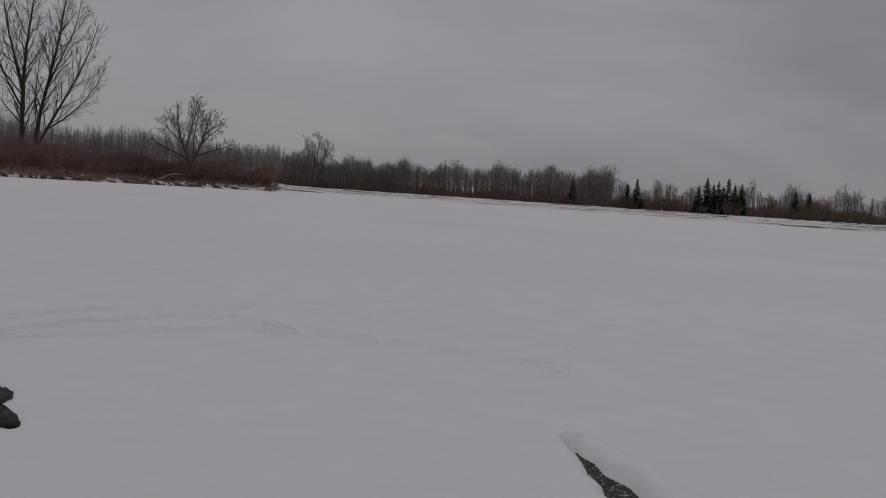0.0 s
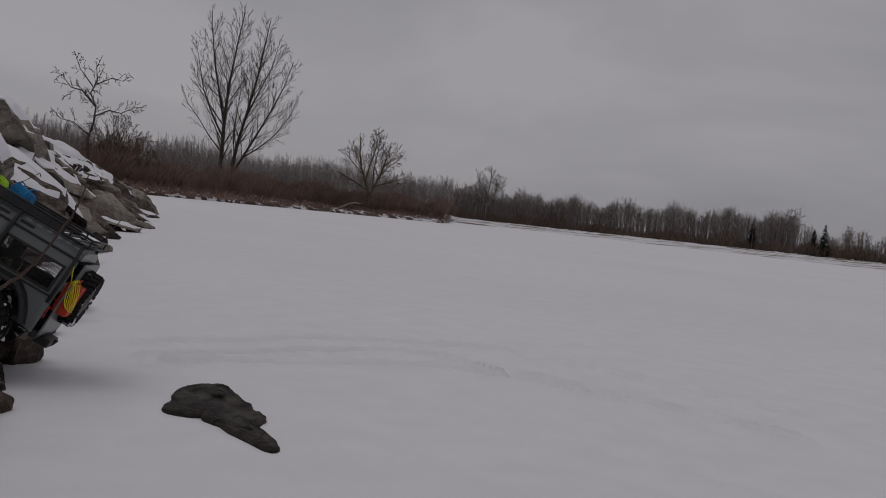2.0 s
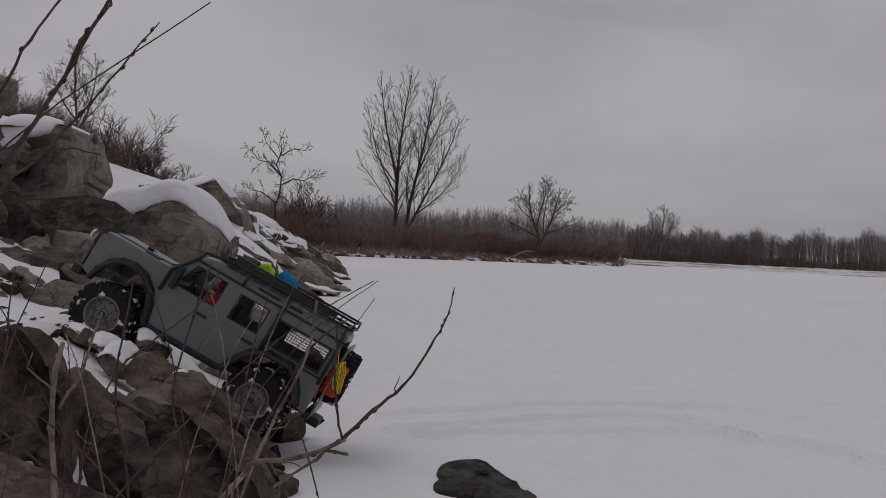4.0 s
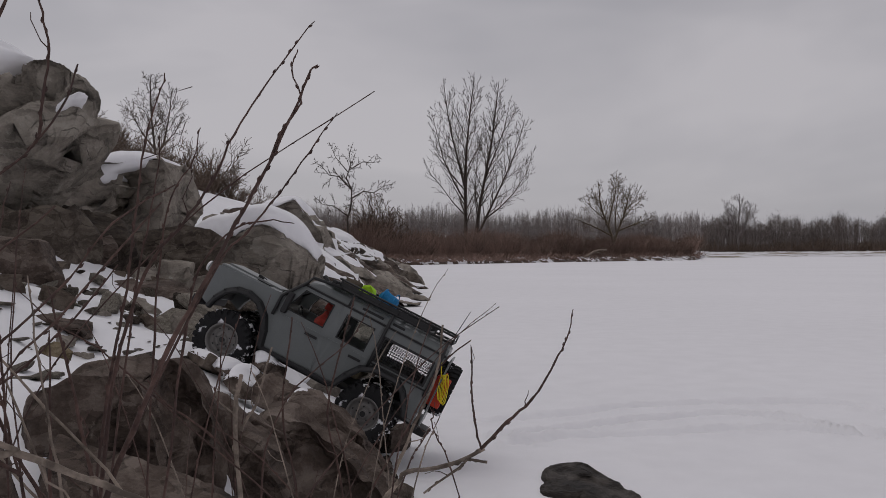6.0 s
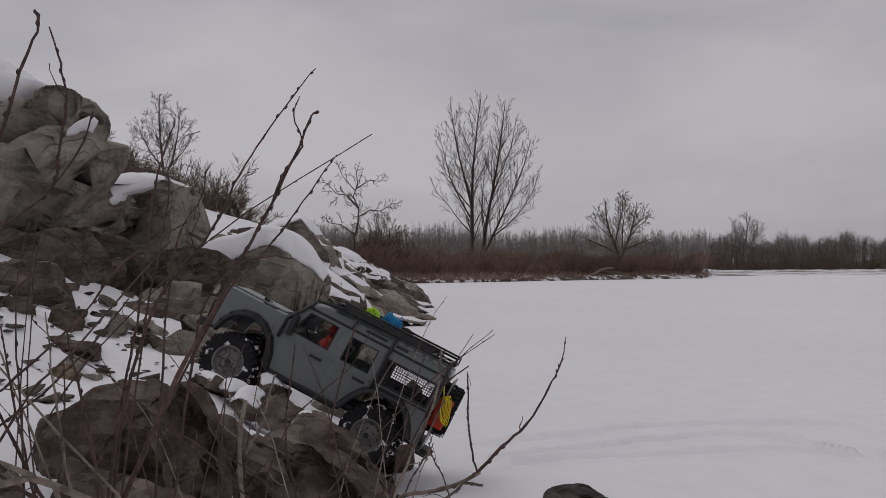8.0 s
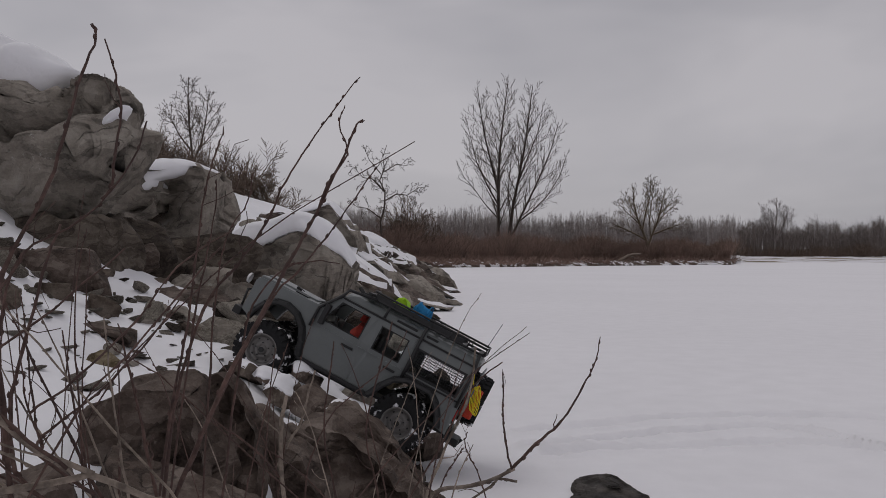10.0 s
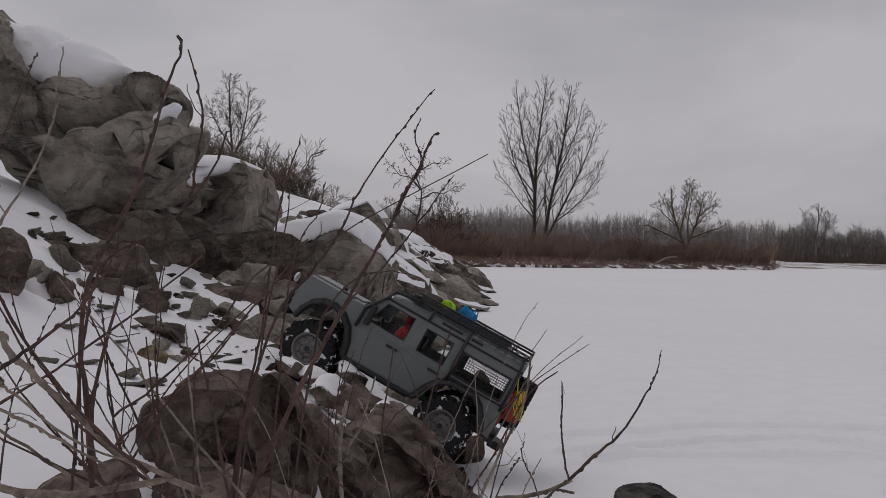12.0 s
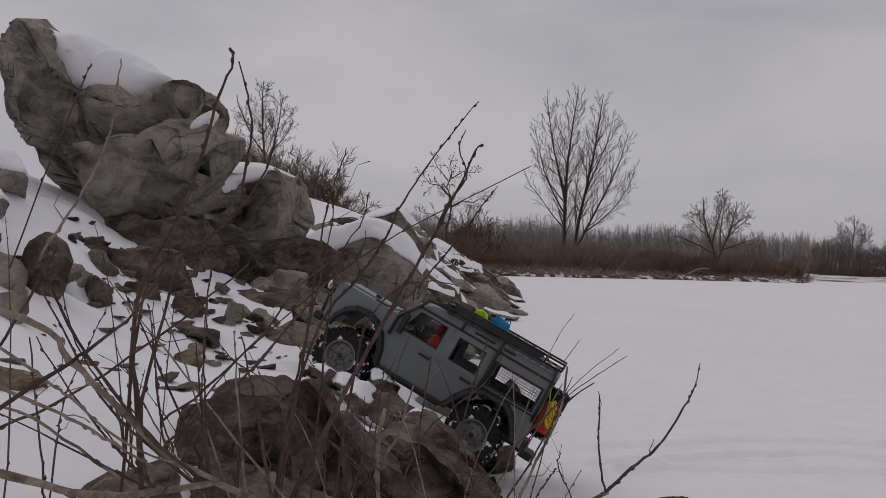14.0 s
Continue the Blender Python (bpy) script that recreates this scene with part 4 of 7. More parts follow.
middle = joined("middle_boulder", "grey layered boulder with a smooth snow cap", [
    ([(-1.684, 0.687), (-1.535, 0.753), (-1.336, 0.840), (-1.171, 0.892), (-1.118, 0.864), (-1.085, 0.781), (-1.080, 0.682), (-1.130, 0.584), (-1.211, 0.482), (-1.326, 0.382), (-1.457, 0.345), (-1.592, 0.392), (-1.728, 0.472), (-1.757, 0.603)], 4.28, 0.34, 8, 0.0,
     dict(BROKEN, lean=-0.42, broken=0.07, strata=0.012, planes=((0.12, 0.30, 0.1, 0.3, 1.0), (-0.25, -0.25, -0.1, -0.1, 1.05), (0.1, -0.9, 0.0, -0.35, 1.0), (1.1, 0.0, 0.65, 0.1, 0.95)))),
    ([(-1.684, 0.696), (-1.535, 0.759), (-1.336, 0.843), (-1.171, 0.894), (-1.112, 0.866), (-1.094, 0.822), (-1.202, 0.787), (-1.334, 0.744), (-1.466, 0.675), (-1.598, 0.606), (-1.698, 0.588)], 4.27, 0.36, 10, 0.0,
     dict(BROKEN, lean=-0.42, broken=0.05))], ROCK, (-1.33, 4.2, 0.66))
fill = [(-1.653, 0.704), (-1.604, 0.780), (-1.489, 0.856), (-1.390, 0.915), (-1.290, 0.942), (-1.207, 0.936), (-1.149, 0.908), (-1.156, 0.878), (-1.305, 0.833), (-1.454, 0.774), (-1.552, 0.729)]
cx, cz = sum(p[0] for p in fill) / len(fill), sum(p[1] for p in fill) / len(fill)
sv, sf = rock_shape(5, (0.1, 0.36, 0.1), 12, 0, 0.03, polar(fill, cx, cz), 0.7, broken=None)
part("snow_cap", mesh_of("snow_cap", sv + np.array([cx, 4.38, cz]) - np.array(middle.matrix_world.translation), sf, SNOW), SNOW, middle, "smooth rounded snow cap")
outlined("nose_boulder", "broad grey boulder with a deep snow cap", [(-1.046, 0.472), (-0.930, 0.500), (-0.865, 0.510), (-0.771, 0.525), (-0.630, 0.549), (-0.568, 0.548), (-0.490, 0.492), (-0.405, 0.396), (-0.460, 0.286), (-0.539, 0.184),
         (-0.773, 0.172), (-0.977, 0.228), (-1.081, 0.371)], 4.15, 0.33, 15, ROCK, rough=0.035, boxy=0.42, strata=0.010, lean=0.2, snow=0.075, snow_thr=0.5, cuts=4, broken=0.07,
         planes=((0.1, 0.25, 0.0, 0.3, 1.0), (0.2, -0.35, 0.0, -0.1, 1.05), (1.1, 0.1, 0.65, 0.0, 0.9), (-0.5, -0.1, -0.6, 0.0, 0.95)))
outlined("wedge_boulder", "upright wedge-shaped grey boulder edged with snow", [(-1.366, 0.781), (-1.302, 0.810), (-1.151, 0.878), (-0.975, 0.845), (-0.860, 0.805), (-0.761, 0.672), (-0.679, 0.499), (-0.676, 0.369), (-0.789, 0.353), (-0.947, 0.353),
         (-1.251, 0.386)], 7.6, 0.48, 19, ROCK, sub=5, cuts=5, rough=0.04, boxy=0.5, strata=0.02, lean=0.6, snow=0.055, snow_thr=0.55)
outlined("front_boulder", "dark brown rounded boulder half sunk in snow", [(-0.406, 0.247), (-0.397, 0.272), (-0.381, 0.289), (-0.357, 0.301), (-0.329, 0.306), (-0.302, 0.304), (-0.281, 0.298), (-0.274, 0.284), (-0.271, 0.256), (-0.26, 0.22),
         (-0.257, 0.17), (-0.28, 0.12), (-0.378, 0.12), (-0.41, 0.17), (-0.412, 0.21)], 1.075, 0.11, 23, ROCK_DARK, rough=0.035, boxy=0.55, broken=0.07, cuts=3, planes=((0.1, 0.5, 0.0, 0.3, 0.75), (0.15, -0.1, 0.1, -0.2, 0.95), (0.9, 0.1, 0.6, 0.0, 0.7), (-0.8, 0.2, -0.6, 0.1, 0.75)), strata=0.008, lean=-0.7)
outlined("front_boulder", "dark pointed boulder beside a pocket of snow", [(-0.296, 0.269), (-0.286, 0.302), (-0.271, 0.311), (-0.256, 0.301), (-0.243, 0.286), (-0.229, 0.257), (-0.222, 0.21), (-0.225, 0.14), (-0.24, 0.08), (-0.30, 0.09),
         (-0.31, 0.18)], 1.14, 0.065, 27, ROCK_DARK, rough=0.035, boxy=0.5, broken=0.07, cuts=3, planes=((0.7, 0.2, 0.2, 0.1, 0.6), (-0.5, 0.0, -0.1, 0.0, 0.6)), strata=0.008, lean=0.8)
outlined("front_boulder", "dark steep boulder with a snowy top edge", [(-0.266, 0.223), (-0.249, 0.237), (-0.224, 0.222), (-0.199, 0.196), (-0.174, 0.187), (-0.160, 0.149), (-0.14, 0.08), (-0.16, 0.02), (-0.26, 0.03), (-0.275, 0.13)], 1.245, 0.075, 33, ROCK_DARK,
         rough=0.035, boxy=0.5, broken=0.07, cuts=3, planes=((0.3, 0.8, 0.1, 0.5, 0.55), (0.2, -0.1, 0.0, 0.0, 0.75)), strata=0.008, lean=0.8)
outlined("front_boulder", "dark ridged boulder at the edge of the ice", [(-0.185, 0.198), (-0.167, 0.193), (-0.139, 0.179), (-0.111, 0.16), (-0.074, 0.136), (-0.046, 0.107), (-0.014, 0.079), (0.005, 0.04), (-0.005, -0.01), (-0.18, -0.01), (-0.205, 0.08),
         (-0.204, 0.14)], 1.375, 0.09, 35, ROCK_DARK, rough=0.035, boxy=0.45, broken=0.07, cuts=3, planes=((0.3, 0.9, 0.0, 0.35, 0.6), (0.1, -0.15, 0.0, 0.0, 0.8), (-0.8, 0.2, -0.6, 0.0, 0.7)), strata=0.008, lean=0.7)
outlined("front_boulder", "dark sloping boulder under the rear wheel", [(-0.172, 0.196), (-0.151, 0.201), (-0.129, 0.198), (-0.103, 0.173), (-0.077, 0.146), (-0.045, 0.108), (-0.018, 0.076), (0.003, 0.043), (0.0, -0.01), (-0.12, -0.01), (-0.17, 0.06)],
         1.535, 0.06, 36, ROCK_DARK, rough=0.035, boxy=0.5, broken=0.07, cuts=3, planes=((0.4, 0.8, 0.1, 0.4, 0.5), (0.2, -0.1, 0.0, 0.0, 0.65)), strata=0.008, lean=0.8)
rock_thing("front_boulder", "dark low boulder under the twigs", (-0.245, 0.93, 0.105), (0.115, 0.10, 0.11), 37, ROCK_DARK, turn=(0, 20, 30), sub=6, cuts=9, rough=0.07)
rock_thing("front_boulder", "dark low boulder leaning on the bank", (-0.13, 1.115, 0.035), (0.09, 0.115, 0.08), 38, ROCK_DARK, turn=(0, 25, -30), sub=5, cuts=9, rough=0.07)
rock_thing("front_boulder", "dark low boulder deep under the twigs", (-0.17, 0.963, 0.05), (0.10, 0.092, 0.07), 34, ROCK_DARK, turn=(0, 30, -20), sub=5, cuts=9, rough=0.07)
rock_thing("front_boulder", "dark blocky boulder below the snowy edge", (-0.31, 0.773, 0.09), (0.09, 0.092, 0.10), 40, ROCK_DARK, turn=(0, 10, 25), sub=5, cuts=9, rough=0.07)
rock_thing("front_boulder", "grey boulder poking through the near snow", (-0.342, 0.78, 0.232), (0.052, 0.055, 0.042), 39, ROCK_DARK, turn=(0, -15, 40), sub=5, cuts=9, rough=0.06)
for at, size, turn, seed, label in (
        ((-0.145, 1.432, 0.125), (0.075, 0.057, 0.022), (8, 34, 20), 140, "dark tilted slab at the edge of the snow"),
        ((-0.075, 1.457, 0.075), (0.085, 0.063, 0.024), (6, 36, 5), 141, "dark tilted slab sloping to the ice"),
        ((-0.185, 1.33, 0.175), (0.05, 0.04, 0.018), (10, 30, 35), 142, "dark tilted slab under a snowy edge"),
        ((-0.105, 1.622, 0.085), (0.08, 0.057, 0.020), (5, 32, 15), 143, "brown tilted slab beside the wheel"),
        ((-0.02, 1.571, 0.025), (0.06, 0.057, 0.020), (0, 24, -10), 144, "dark slab lying at the ice")):
    rock_thing("tilted_rock", label, at, size, seed, ROCK_DARK if seed % 3 else BROWN_ROCK, turn, sub=5, cuts=5, rough=0.05, category="rock", group="tilted rocks on the bank")
for at, size, turn, seed, label in (
        ((-0.270, 1.62, 0.208), (0.045, 0.045, 0.020), (5, 26, -12), 170, "brown tilted slab under the car"),
        ((-0.205, 1.58, 0.189), (0.050, 0.045, 0.024), (5, 30, -3), 171, "dark tilted slab under the car"),
        ((-0.149, 1.55, 0.174), (0.050, 0.045, 0.022), (5, 34, 6), 172, "brown tilted slab under the car"),
        ((-0.317, 1.72, 0.217), (0.040, 0.045, 0.020), (5, 26, 15), 173, "dark tilted slab under the car"),
        ((-0.102, 1.55, 0.131), (0.045, 0.045, 0.030), (5, 30, 24), 174, "brown tilted slab under the car"),
        ((-0.260, 1.80, 0.214), (0.040, 0.045, 0.018), (5, 34, 33), 175, "dark tilted slab under the car"),
        ((-0.370, 1.75, 0.227), (0.035, 0.045, 0.020), (5, 26, 42), 176, "brown tilted slab under the car")):
    rock_thing("tilted_rock", label, at, size, seed, ROCK_DARK if seed % 2 else BROWN_ROCK, turn, sub=5, cuts=5, rough=0.05, snow=0.008 if seed % 3 else 0.0, snow_thr=0.6, category="rock", group="tilted rocks on the bank")
# rocks between the gully and the upper boulders
for at, size, turn, seed, mat, snow, label in (
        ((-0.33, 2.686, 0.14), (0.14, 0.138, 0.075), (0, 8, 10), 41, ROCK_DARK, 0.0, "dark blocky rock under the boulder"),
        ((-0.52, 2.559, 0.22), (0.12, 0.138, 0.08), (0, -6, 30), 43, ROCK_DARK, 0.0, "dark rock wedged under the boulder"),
        ((-0.13, 2.559, 0.05), (0.15, 0.103, 0.045), (0, 16, 6), 45, ROCK_DARK, 0.0, "flat dark rock reaching onto the ice"),
        ((-0.22, 2.179, 0.10), (0.09, 0.092, 0.055), (0, 24, 20), 47, ROCK, 0.012, "tilted grey rock at the foot of the bank"),
        ((-0.03, 2.002, 0.02), (0.05, 0.069, 0.035), (0, 10, 50), 49, ROCK_DARK, 0.0, "small dark rock at the edge of the ice"),
        ((-0.15, 1.977, 0.05), (0.08, 0.081, 0.05), (0, 20, -10), 51, ROCK, 0.0, "grey rock at the foot of the bank"),
        ((-0.46, 2.179, 0.24), (0.10, 0.081, 0.05), (0, 15, 0), 53, ROCK, 0.0, "grey rock on the bank"),
        ((-0.10, 4.333, 0.05), (0.12, 0.138, 0.055), (0, 18, 10), 55, ROCK_DARK, 0.0, "dark rock with a thin point on the ice"),
        ((-0.26, 4.054, 0.08), (0.10, 0.115, 0.06), (0, 8, 40), 57, ROCK, 0.015, "grey rock at the inlet of the ice"),
        ((-0.42, 4.244, 0.16), (0.16, 0.138, 0.10), (0, 10, 0), 59, ROCK_DARK, 0.0, "dark rock under the snow slab"),
        # next two: dark backing, the hollow's shade put into the rock colour
        ((-1.02, 2.281, 0.40), (0.16, 0.138, 0.09), (0, 5, 0), 60, ROCK_DARK, 0.0, "dark backing rock for the hollow's shade"),
        ((-0.78, 2.559, 0.30), (0.16, 0.138, 0.09), (0, 0, 30), 62, ROCK_DARK, 0.0, "dark backing rock for the hollow's shade"),
        ((-1.17, 1.888, 0.63), (0.05, 0.057, 0.035), (0, 10, 30), 64, ROCK, 0.03, "grey rock on the snowy bank"),
        ((-1.13, 1.761, 0.56), (0.038, 0.046, 0.04), (0, 20, 10), 65, ROCK, 0.02, "grey rock on the snowy bank"),
        ((-0.93, 1.647, 0.43), (0.045, 0.057, 0.07), (0, 10, 60), 66, ROCK_DARK, 0.0, "upright grey rock on the snowy bank"),
        ((-0.86, 1.406, 0.36), (0.035, 0.046, 0.045), (0, -10, 20), 67, ROCK, 0.0, "grey rock on the snowy bank"),
        ((-0.625, 1.039, 0.300), (0.035, 0.034, 0.026), (0, 20, 50), 68, OCHRE, 0.0, "mossy ochre rock on the snowy bank"),
        ((-0.74, 1.964, 0.285), (0.082, 0.052, 0.022), (0, 12, 5), 69, ROCK_DARK, 0.0, "long flat dark rock on the snowy shelf"),
        ((-0.718, 2.129, 0.292), (0.031, 0.034, 0.025), (0, 0, 30), 70, ROCK_PALE, 0.0, "pale rounded rock on the snowy shelf"),
        ((-0.671, 1.761, 0.248), (0.041, 0.034, 0.020), (0, 5, 20), 72, OCHRE, 0.0, "rough brown rock on the snowy shelf"),
        ((-0.693, 1.869, 0.260), (0.018, 0.023, 0.014), (0, 0, 60), 73, ROCK, 0.0, "small grey rock on the snowy shelf"),
        ((-0.587, 1.818, 0.215), (0.022, 0.023, 0.010), (0, 10, 0), 74, ROCK, 0.0, "thin flat rock on the snowy shelf"),
        ((-0.646, 1.857, 0.231), (0.024, 0.023, 0.008), (0, 10, 40), 75, ROCK, 0.0, "thin flat rock on the snowy shelf"),
        ((-0.966, 1.571, 0.42), (0.038, 0.046, 0.060), (0, -8, 30), 76, ROCK, 0.0, "upright blocky rock on the snowy bank"),
        ((-0.888, 2.015, 0.37), (0.042, 0.046, 0.038), (0, 10, 10), 77, BROWN_ROCK, 0.0, "brown broken rock in the pile"),
        ((-0.913, 1.846, 0.38), (0.027, 0.034, 0.036), (0, 15, 50), 78, BROWN_ROCK, 0.0, "brown broken rock in the pile"),
        ((-0.966, 1.861, 0.42), (0.036, 0.034, 0.022), (0, 25, 0), 79, ROCK, 0.0, "tilted slab of rock in the pile"),
        ((-0.80, 2.065, 0.33), (0.035, 0.04, 0.045), (0, 5, 70), 81, BROWN_ROCK, 0.0, "brown blocky rock in the pile"),
        ((-0.716, 2.255, 0.31), (0.033, 0.034, 0.028), (0, 0, 15), 82, ROCK, 0.0, "grey blocky rock in the pile"),
        ((-0.649, 2.281, 0.30), (0.045, 0.04, 0.030), (0, 15, -10), 83, ROCK, 0.0, "grey blocky rock in the pile"),
        ((-0.60, 2.179, 0.26), (0.05, 0.046, 0.030), (0, 10, 25), 84, BROWN_ROCK, 0.0, "brown blocky rock in the pile"),
        ((-0.36, 1.9, 0.135), (0.07, 0.057, 0.022), (0, 28, 10), 85, BROWN_ROCK, 0.0, "tilted brown slab beside the gully"),
        ((-0.30, 2.053, 0.13), (0.08, 0.069, 0.026), (0, 26, 25), 86, ROCK, 0.01, "tilted layered slab beside the gully"),
        ((-0.18, 1.774, 0.06), (0.09, 0.057, 0.024), (0, 30, 20), 87, ROCK_DARK, 0.0, "tilted dark slab by the ice"),
        ((-0.10, 2.179, 0.045), (0.10, 0.069, 0.026), (0, 22, -5), 88, ROCK_DARK, 0.0, "pointed dark slab reaching onto the ice")):
    rock_thing("bank_rock", label, at, size, seed, mat, turn, sub=5, cuts=8, rough=0.06, snow=snow, snow_thr=0.6, category="rock", group="rocks on the bank")
# rocks that carry the boulders; their dark colour deepens the shade there
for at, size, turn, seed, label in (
        ((-1.22, 2.72, 0.46), (0.30, 0.16, 0.15), (0, 5, 8), 160, "rock coloured dark for the shade under the great boulder"),
        ((-1.504, 4.385, 0.601), (0.236, 0.206, 0.251), (0, -10, 30), 161, "rock coloured dark for the shade between boulders"),
        ((-1.268, 4.414, 0.306), (0.354, 0.236, 0.221), (0, 8, -10), 162, "rock coloured dark for the shade under the snow-capped boulder"),
        ((-1.02, 4.75, 0.42), (0.13, 0.16, 0.20), (0, 0, 20), 163, "rock coloured dark for the shade between boulders"),
        ((-0.680, 3.966, 0.141), (0.329, 0.219, 0.121), (0, 6, 0), 164, "rock coloured dark for the shade under the broad boulder"),
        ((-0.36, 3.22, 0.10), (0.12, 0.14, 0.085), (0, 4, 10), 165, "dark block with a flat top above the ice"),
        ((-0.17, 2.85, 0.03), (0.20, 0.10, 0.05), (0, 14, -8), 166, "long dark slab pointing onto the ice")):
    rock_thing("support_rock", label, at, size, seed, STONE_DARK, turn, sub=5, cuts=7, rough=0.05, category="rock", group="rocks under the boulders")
# backing rocks added in the hollow, its deep shade put into their colour
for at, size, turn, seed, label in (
        ((-1.13, 3.10, 0.47), (0.22, 0.12, 0.15), (0, 6, 12), 180, "added rock coloured dark for the hollow's shade"),
        ((-0.95, 3.50, 0.41), (0.22, 0.15, 0.15), (0, -8, 25), 181, "added rock coloured dark for the hollow's shade"),
        ((-0.72, 3.62, 0.31), (0.17, 0.15, 0.13), (0, 10, -15), 182, "added rock coloured dark for the hollow's shade"),
        ((-1.38, 2.92, 0.54), (0.20, 0.10, 0.14), (0, 5, 5), 183, "added rock coloured dark for the hollow's shade")):
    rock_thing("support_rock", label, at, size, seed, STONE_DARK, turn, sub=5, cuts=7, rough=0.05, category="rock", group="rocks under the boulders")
# the pile of brown and grey blocks at the foot of the hollow
for i, (x, y, z, r) in enumerate(((-1.236, 2.45, 0.465, 0.062), (-1.142, 2.42, 0.430, 0.055), (-1.05, 2.46, 0.420, 0.064), (-0.966, 2.44, 0.400, 0.050), (-1.31, 2.47, 0.50, 0.06),
                                  (-1.037, 2.85, 0.40, 0.075), (-0.948, 2.83, 0.355, 0.066), (-0.851, 2.87, 0.345, 0.07), (-0.98, 2.9, 0.45, 0.06), (-0.764, 2.85, 0.33, 0.06),
                                  (-0.70, 3.1, 0.29, 0.085), (-0.60, 2.95, 0.26, 0.07), (-0.52, 3.15, 0.22, 0.075), (-0.84, 3.25, 0.35, 0.09))):
    rock_thing("bank_rock", ("brown blocky rock in the pile", "grey blocky rock in the pile", "dark blocky rock in the pile")[i % 3], (x, y, z), (r, r * (0.8 + 0.1 * (i % 4)), r * (0.7 + 0.12 * (i % 3))), 190 + i,
               (BROWN_ROCK, ROCK, ROCK_DARK)[i % 3], (5 * (i % 5) - 10, 7 * (i % 4) - 8, 37 * i), sub=5, cuts=7, rough=0.05, category="rock", group="rocks on the bank")
# tilted slabs running down to the ice
rock_thing("snowy_rock", "tilted grey slab under thick smooth snow", (-0.56, 6.30, 0.225), (0.40, 0.48, 0.115), 71, ROCK_DARK, (0, 36, 0), sub=5, cuts=6, rough=0.05, boxy=0.6, snow=0.07, snow_thr=0.25, category="rock", group="tilted rocks on the bank")
rng = np.random.default_rng(29)
for i in range(34):
    y = 5.7 + 7.6 * (i / 34) ** 1.15 + rng.uniform(-0.1, 0.1)
    inside = [0.12, 0.45, 0.8][i % 3] + rng.uniform(-0.08, 0.12)
    x = float(np.interp(y, EDGE_Y, EDGE_X)) - inside
    size = (0.36 + rng.uniform(-0.1, 0.12), 0.34 + rng.uniform(-0.08, 0.1), 0.065 + rng.uniform(-0.02, 0.03))
    rock_thing("tilted_rock", "tilted layered grey slab streaked with snow", (x, y, bank_z(x, y) + 0.06), size, 80 + i, (ROCK, ROCK_DARK, ROCK, STONE_DARK)[i % 4], (rng.uniform(-12, 12), 33 + rng.uniform(-8, 8), rng.uniform(-25, 25)),
               sub=4, cuts=6, rough=0.05, strata=0.04, snow=0.04, snow_thr=0.84 if i % 3 == 0 else 0.70, category="rock", group="tilted rocks on the bank")
for i, (x, y, l) in enumerate(((-0.02, 8.236, 0.26), (0.02, 11.155, 0.42), (-0.1, 7.349, 0.25), (-0.04, 9.89, 0.34), (-0.16, 5.05, 0.2))):
    rock_thing("tilted_rock", "thin pointed slab lying out on the ice", (x, y, 0.05), (l, 0.16, 0.035), 120 + i, ROCK_DARK if i % 2 else ROCK, (0, 12, -12), sub=4, cuts=8, rough=0.06, boxy=0.8, snow=0.02, snow_thr=0.85, category="rock", group="tilted rocks on the bank")
# the flat dark rock in the ice
rock_thing("flat_rock", "flat dark rock bare of snow in the ice", (0.364, 1.60, -0.013), (0.1, 0.024, 0.2), 131, WET_ROCK, (-90, 0, 0), sub=6, cuts=0, rough=0.11, broken=None,
           outline=polar([(0.257, 1.576), (0.278, 1.665), (0.301, 1.785), (0.318, 1.805), (0.388, 1.83), (0.40, 1.76), (0.412, 1.67), (0.427, 1.60), (0.416, 1.475), (0.43, 1.435), (0.448, 1.39), (0.444, 1.318), (0.42, 1.33),
                          (0.387, 1.401), (0.356, 1.485), (0.326, 1.548)], 0.362, 1.59, 0.91), boxy=0.4, category="rock", group="")


# ---- rubble: stones on the shelf, in the hollow and at the foot ----
STONE_MESHES = [mesh_of("stone", *rock_shape(3, (1, 1, 0.62), 300 + k, 4, 0.05), STONE) for k in range(9)]
DARK_MESHES = [mesh_of("stone", *rock_shape(4, (1, 0.9, 0.66), 330 + k, 4, 0.05), STONE_DARK if k % 4 else STONE) for k in range(8)]
BROWN_MESHES = [mesh_of("stone", *rock_shape(4, (1, 0.9, 0.66), 360 + k, 4, 0.05), STONE if k % 3 else STONE_DARK) for k in range(7)]
rng = np.random.default_rng(53)


def strew(count, xs, ys, sizes, meshes, label, sink, tilt, power=1.0, flat=1.0):
    for _ in range(count):
        x, y = rng.uniform(*xs), ys[0] + (ys[1] - ys[0]) * rng.random() ** power
        s = sizes[0] + (sizes[1] - sizes[0]) * rng.random() ** 2
        z = max(bank_z(x, y), 0.0) + s * sink
        me = meshes[rng.integers(len(meshes))]
        m = pose(x, y, z, rng.normal() * tilt, rng.normal() * tilt + tilt * 0.5, rng.uniform(0, 360)) @ Matrix.Diagonal((s * rng.uniform(0.8, 1.7), s, s * flat * rng.uniform(0.5, 1.0), 1))
        ob = new("stone", me)
        ob.matrix_world = m
        tagged(ob, label, "stone", "stones on the bank")


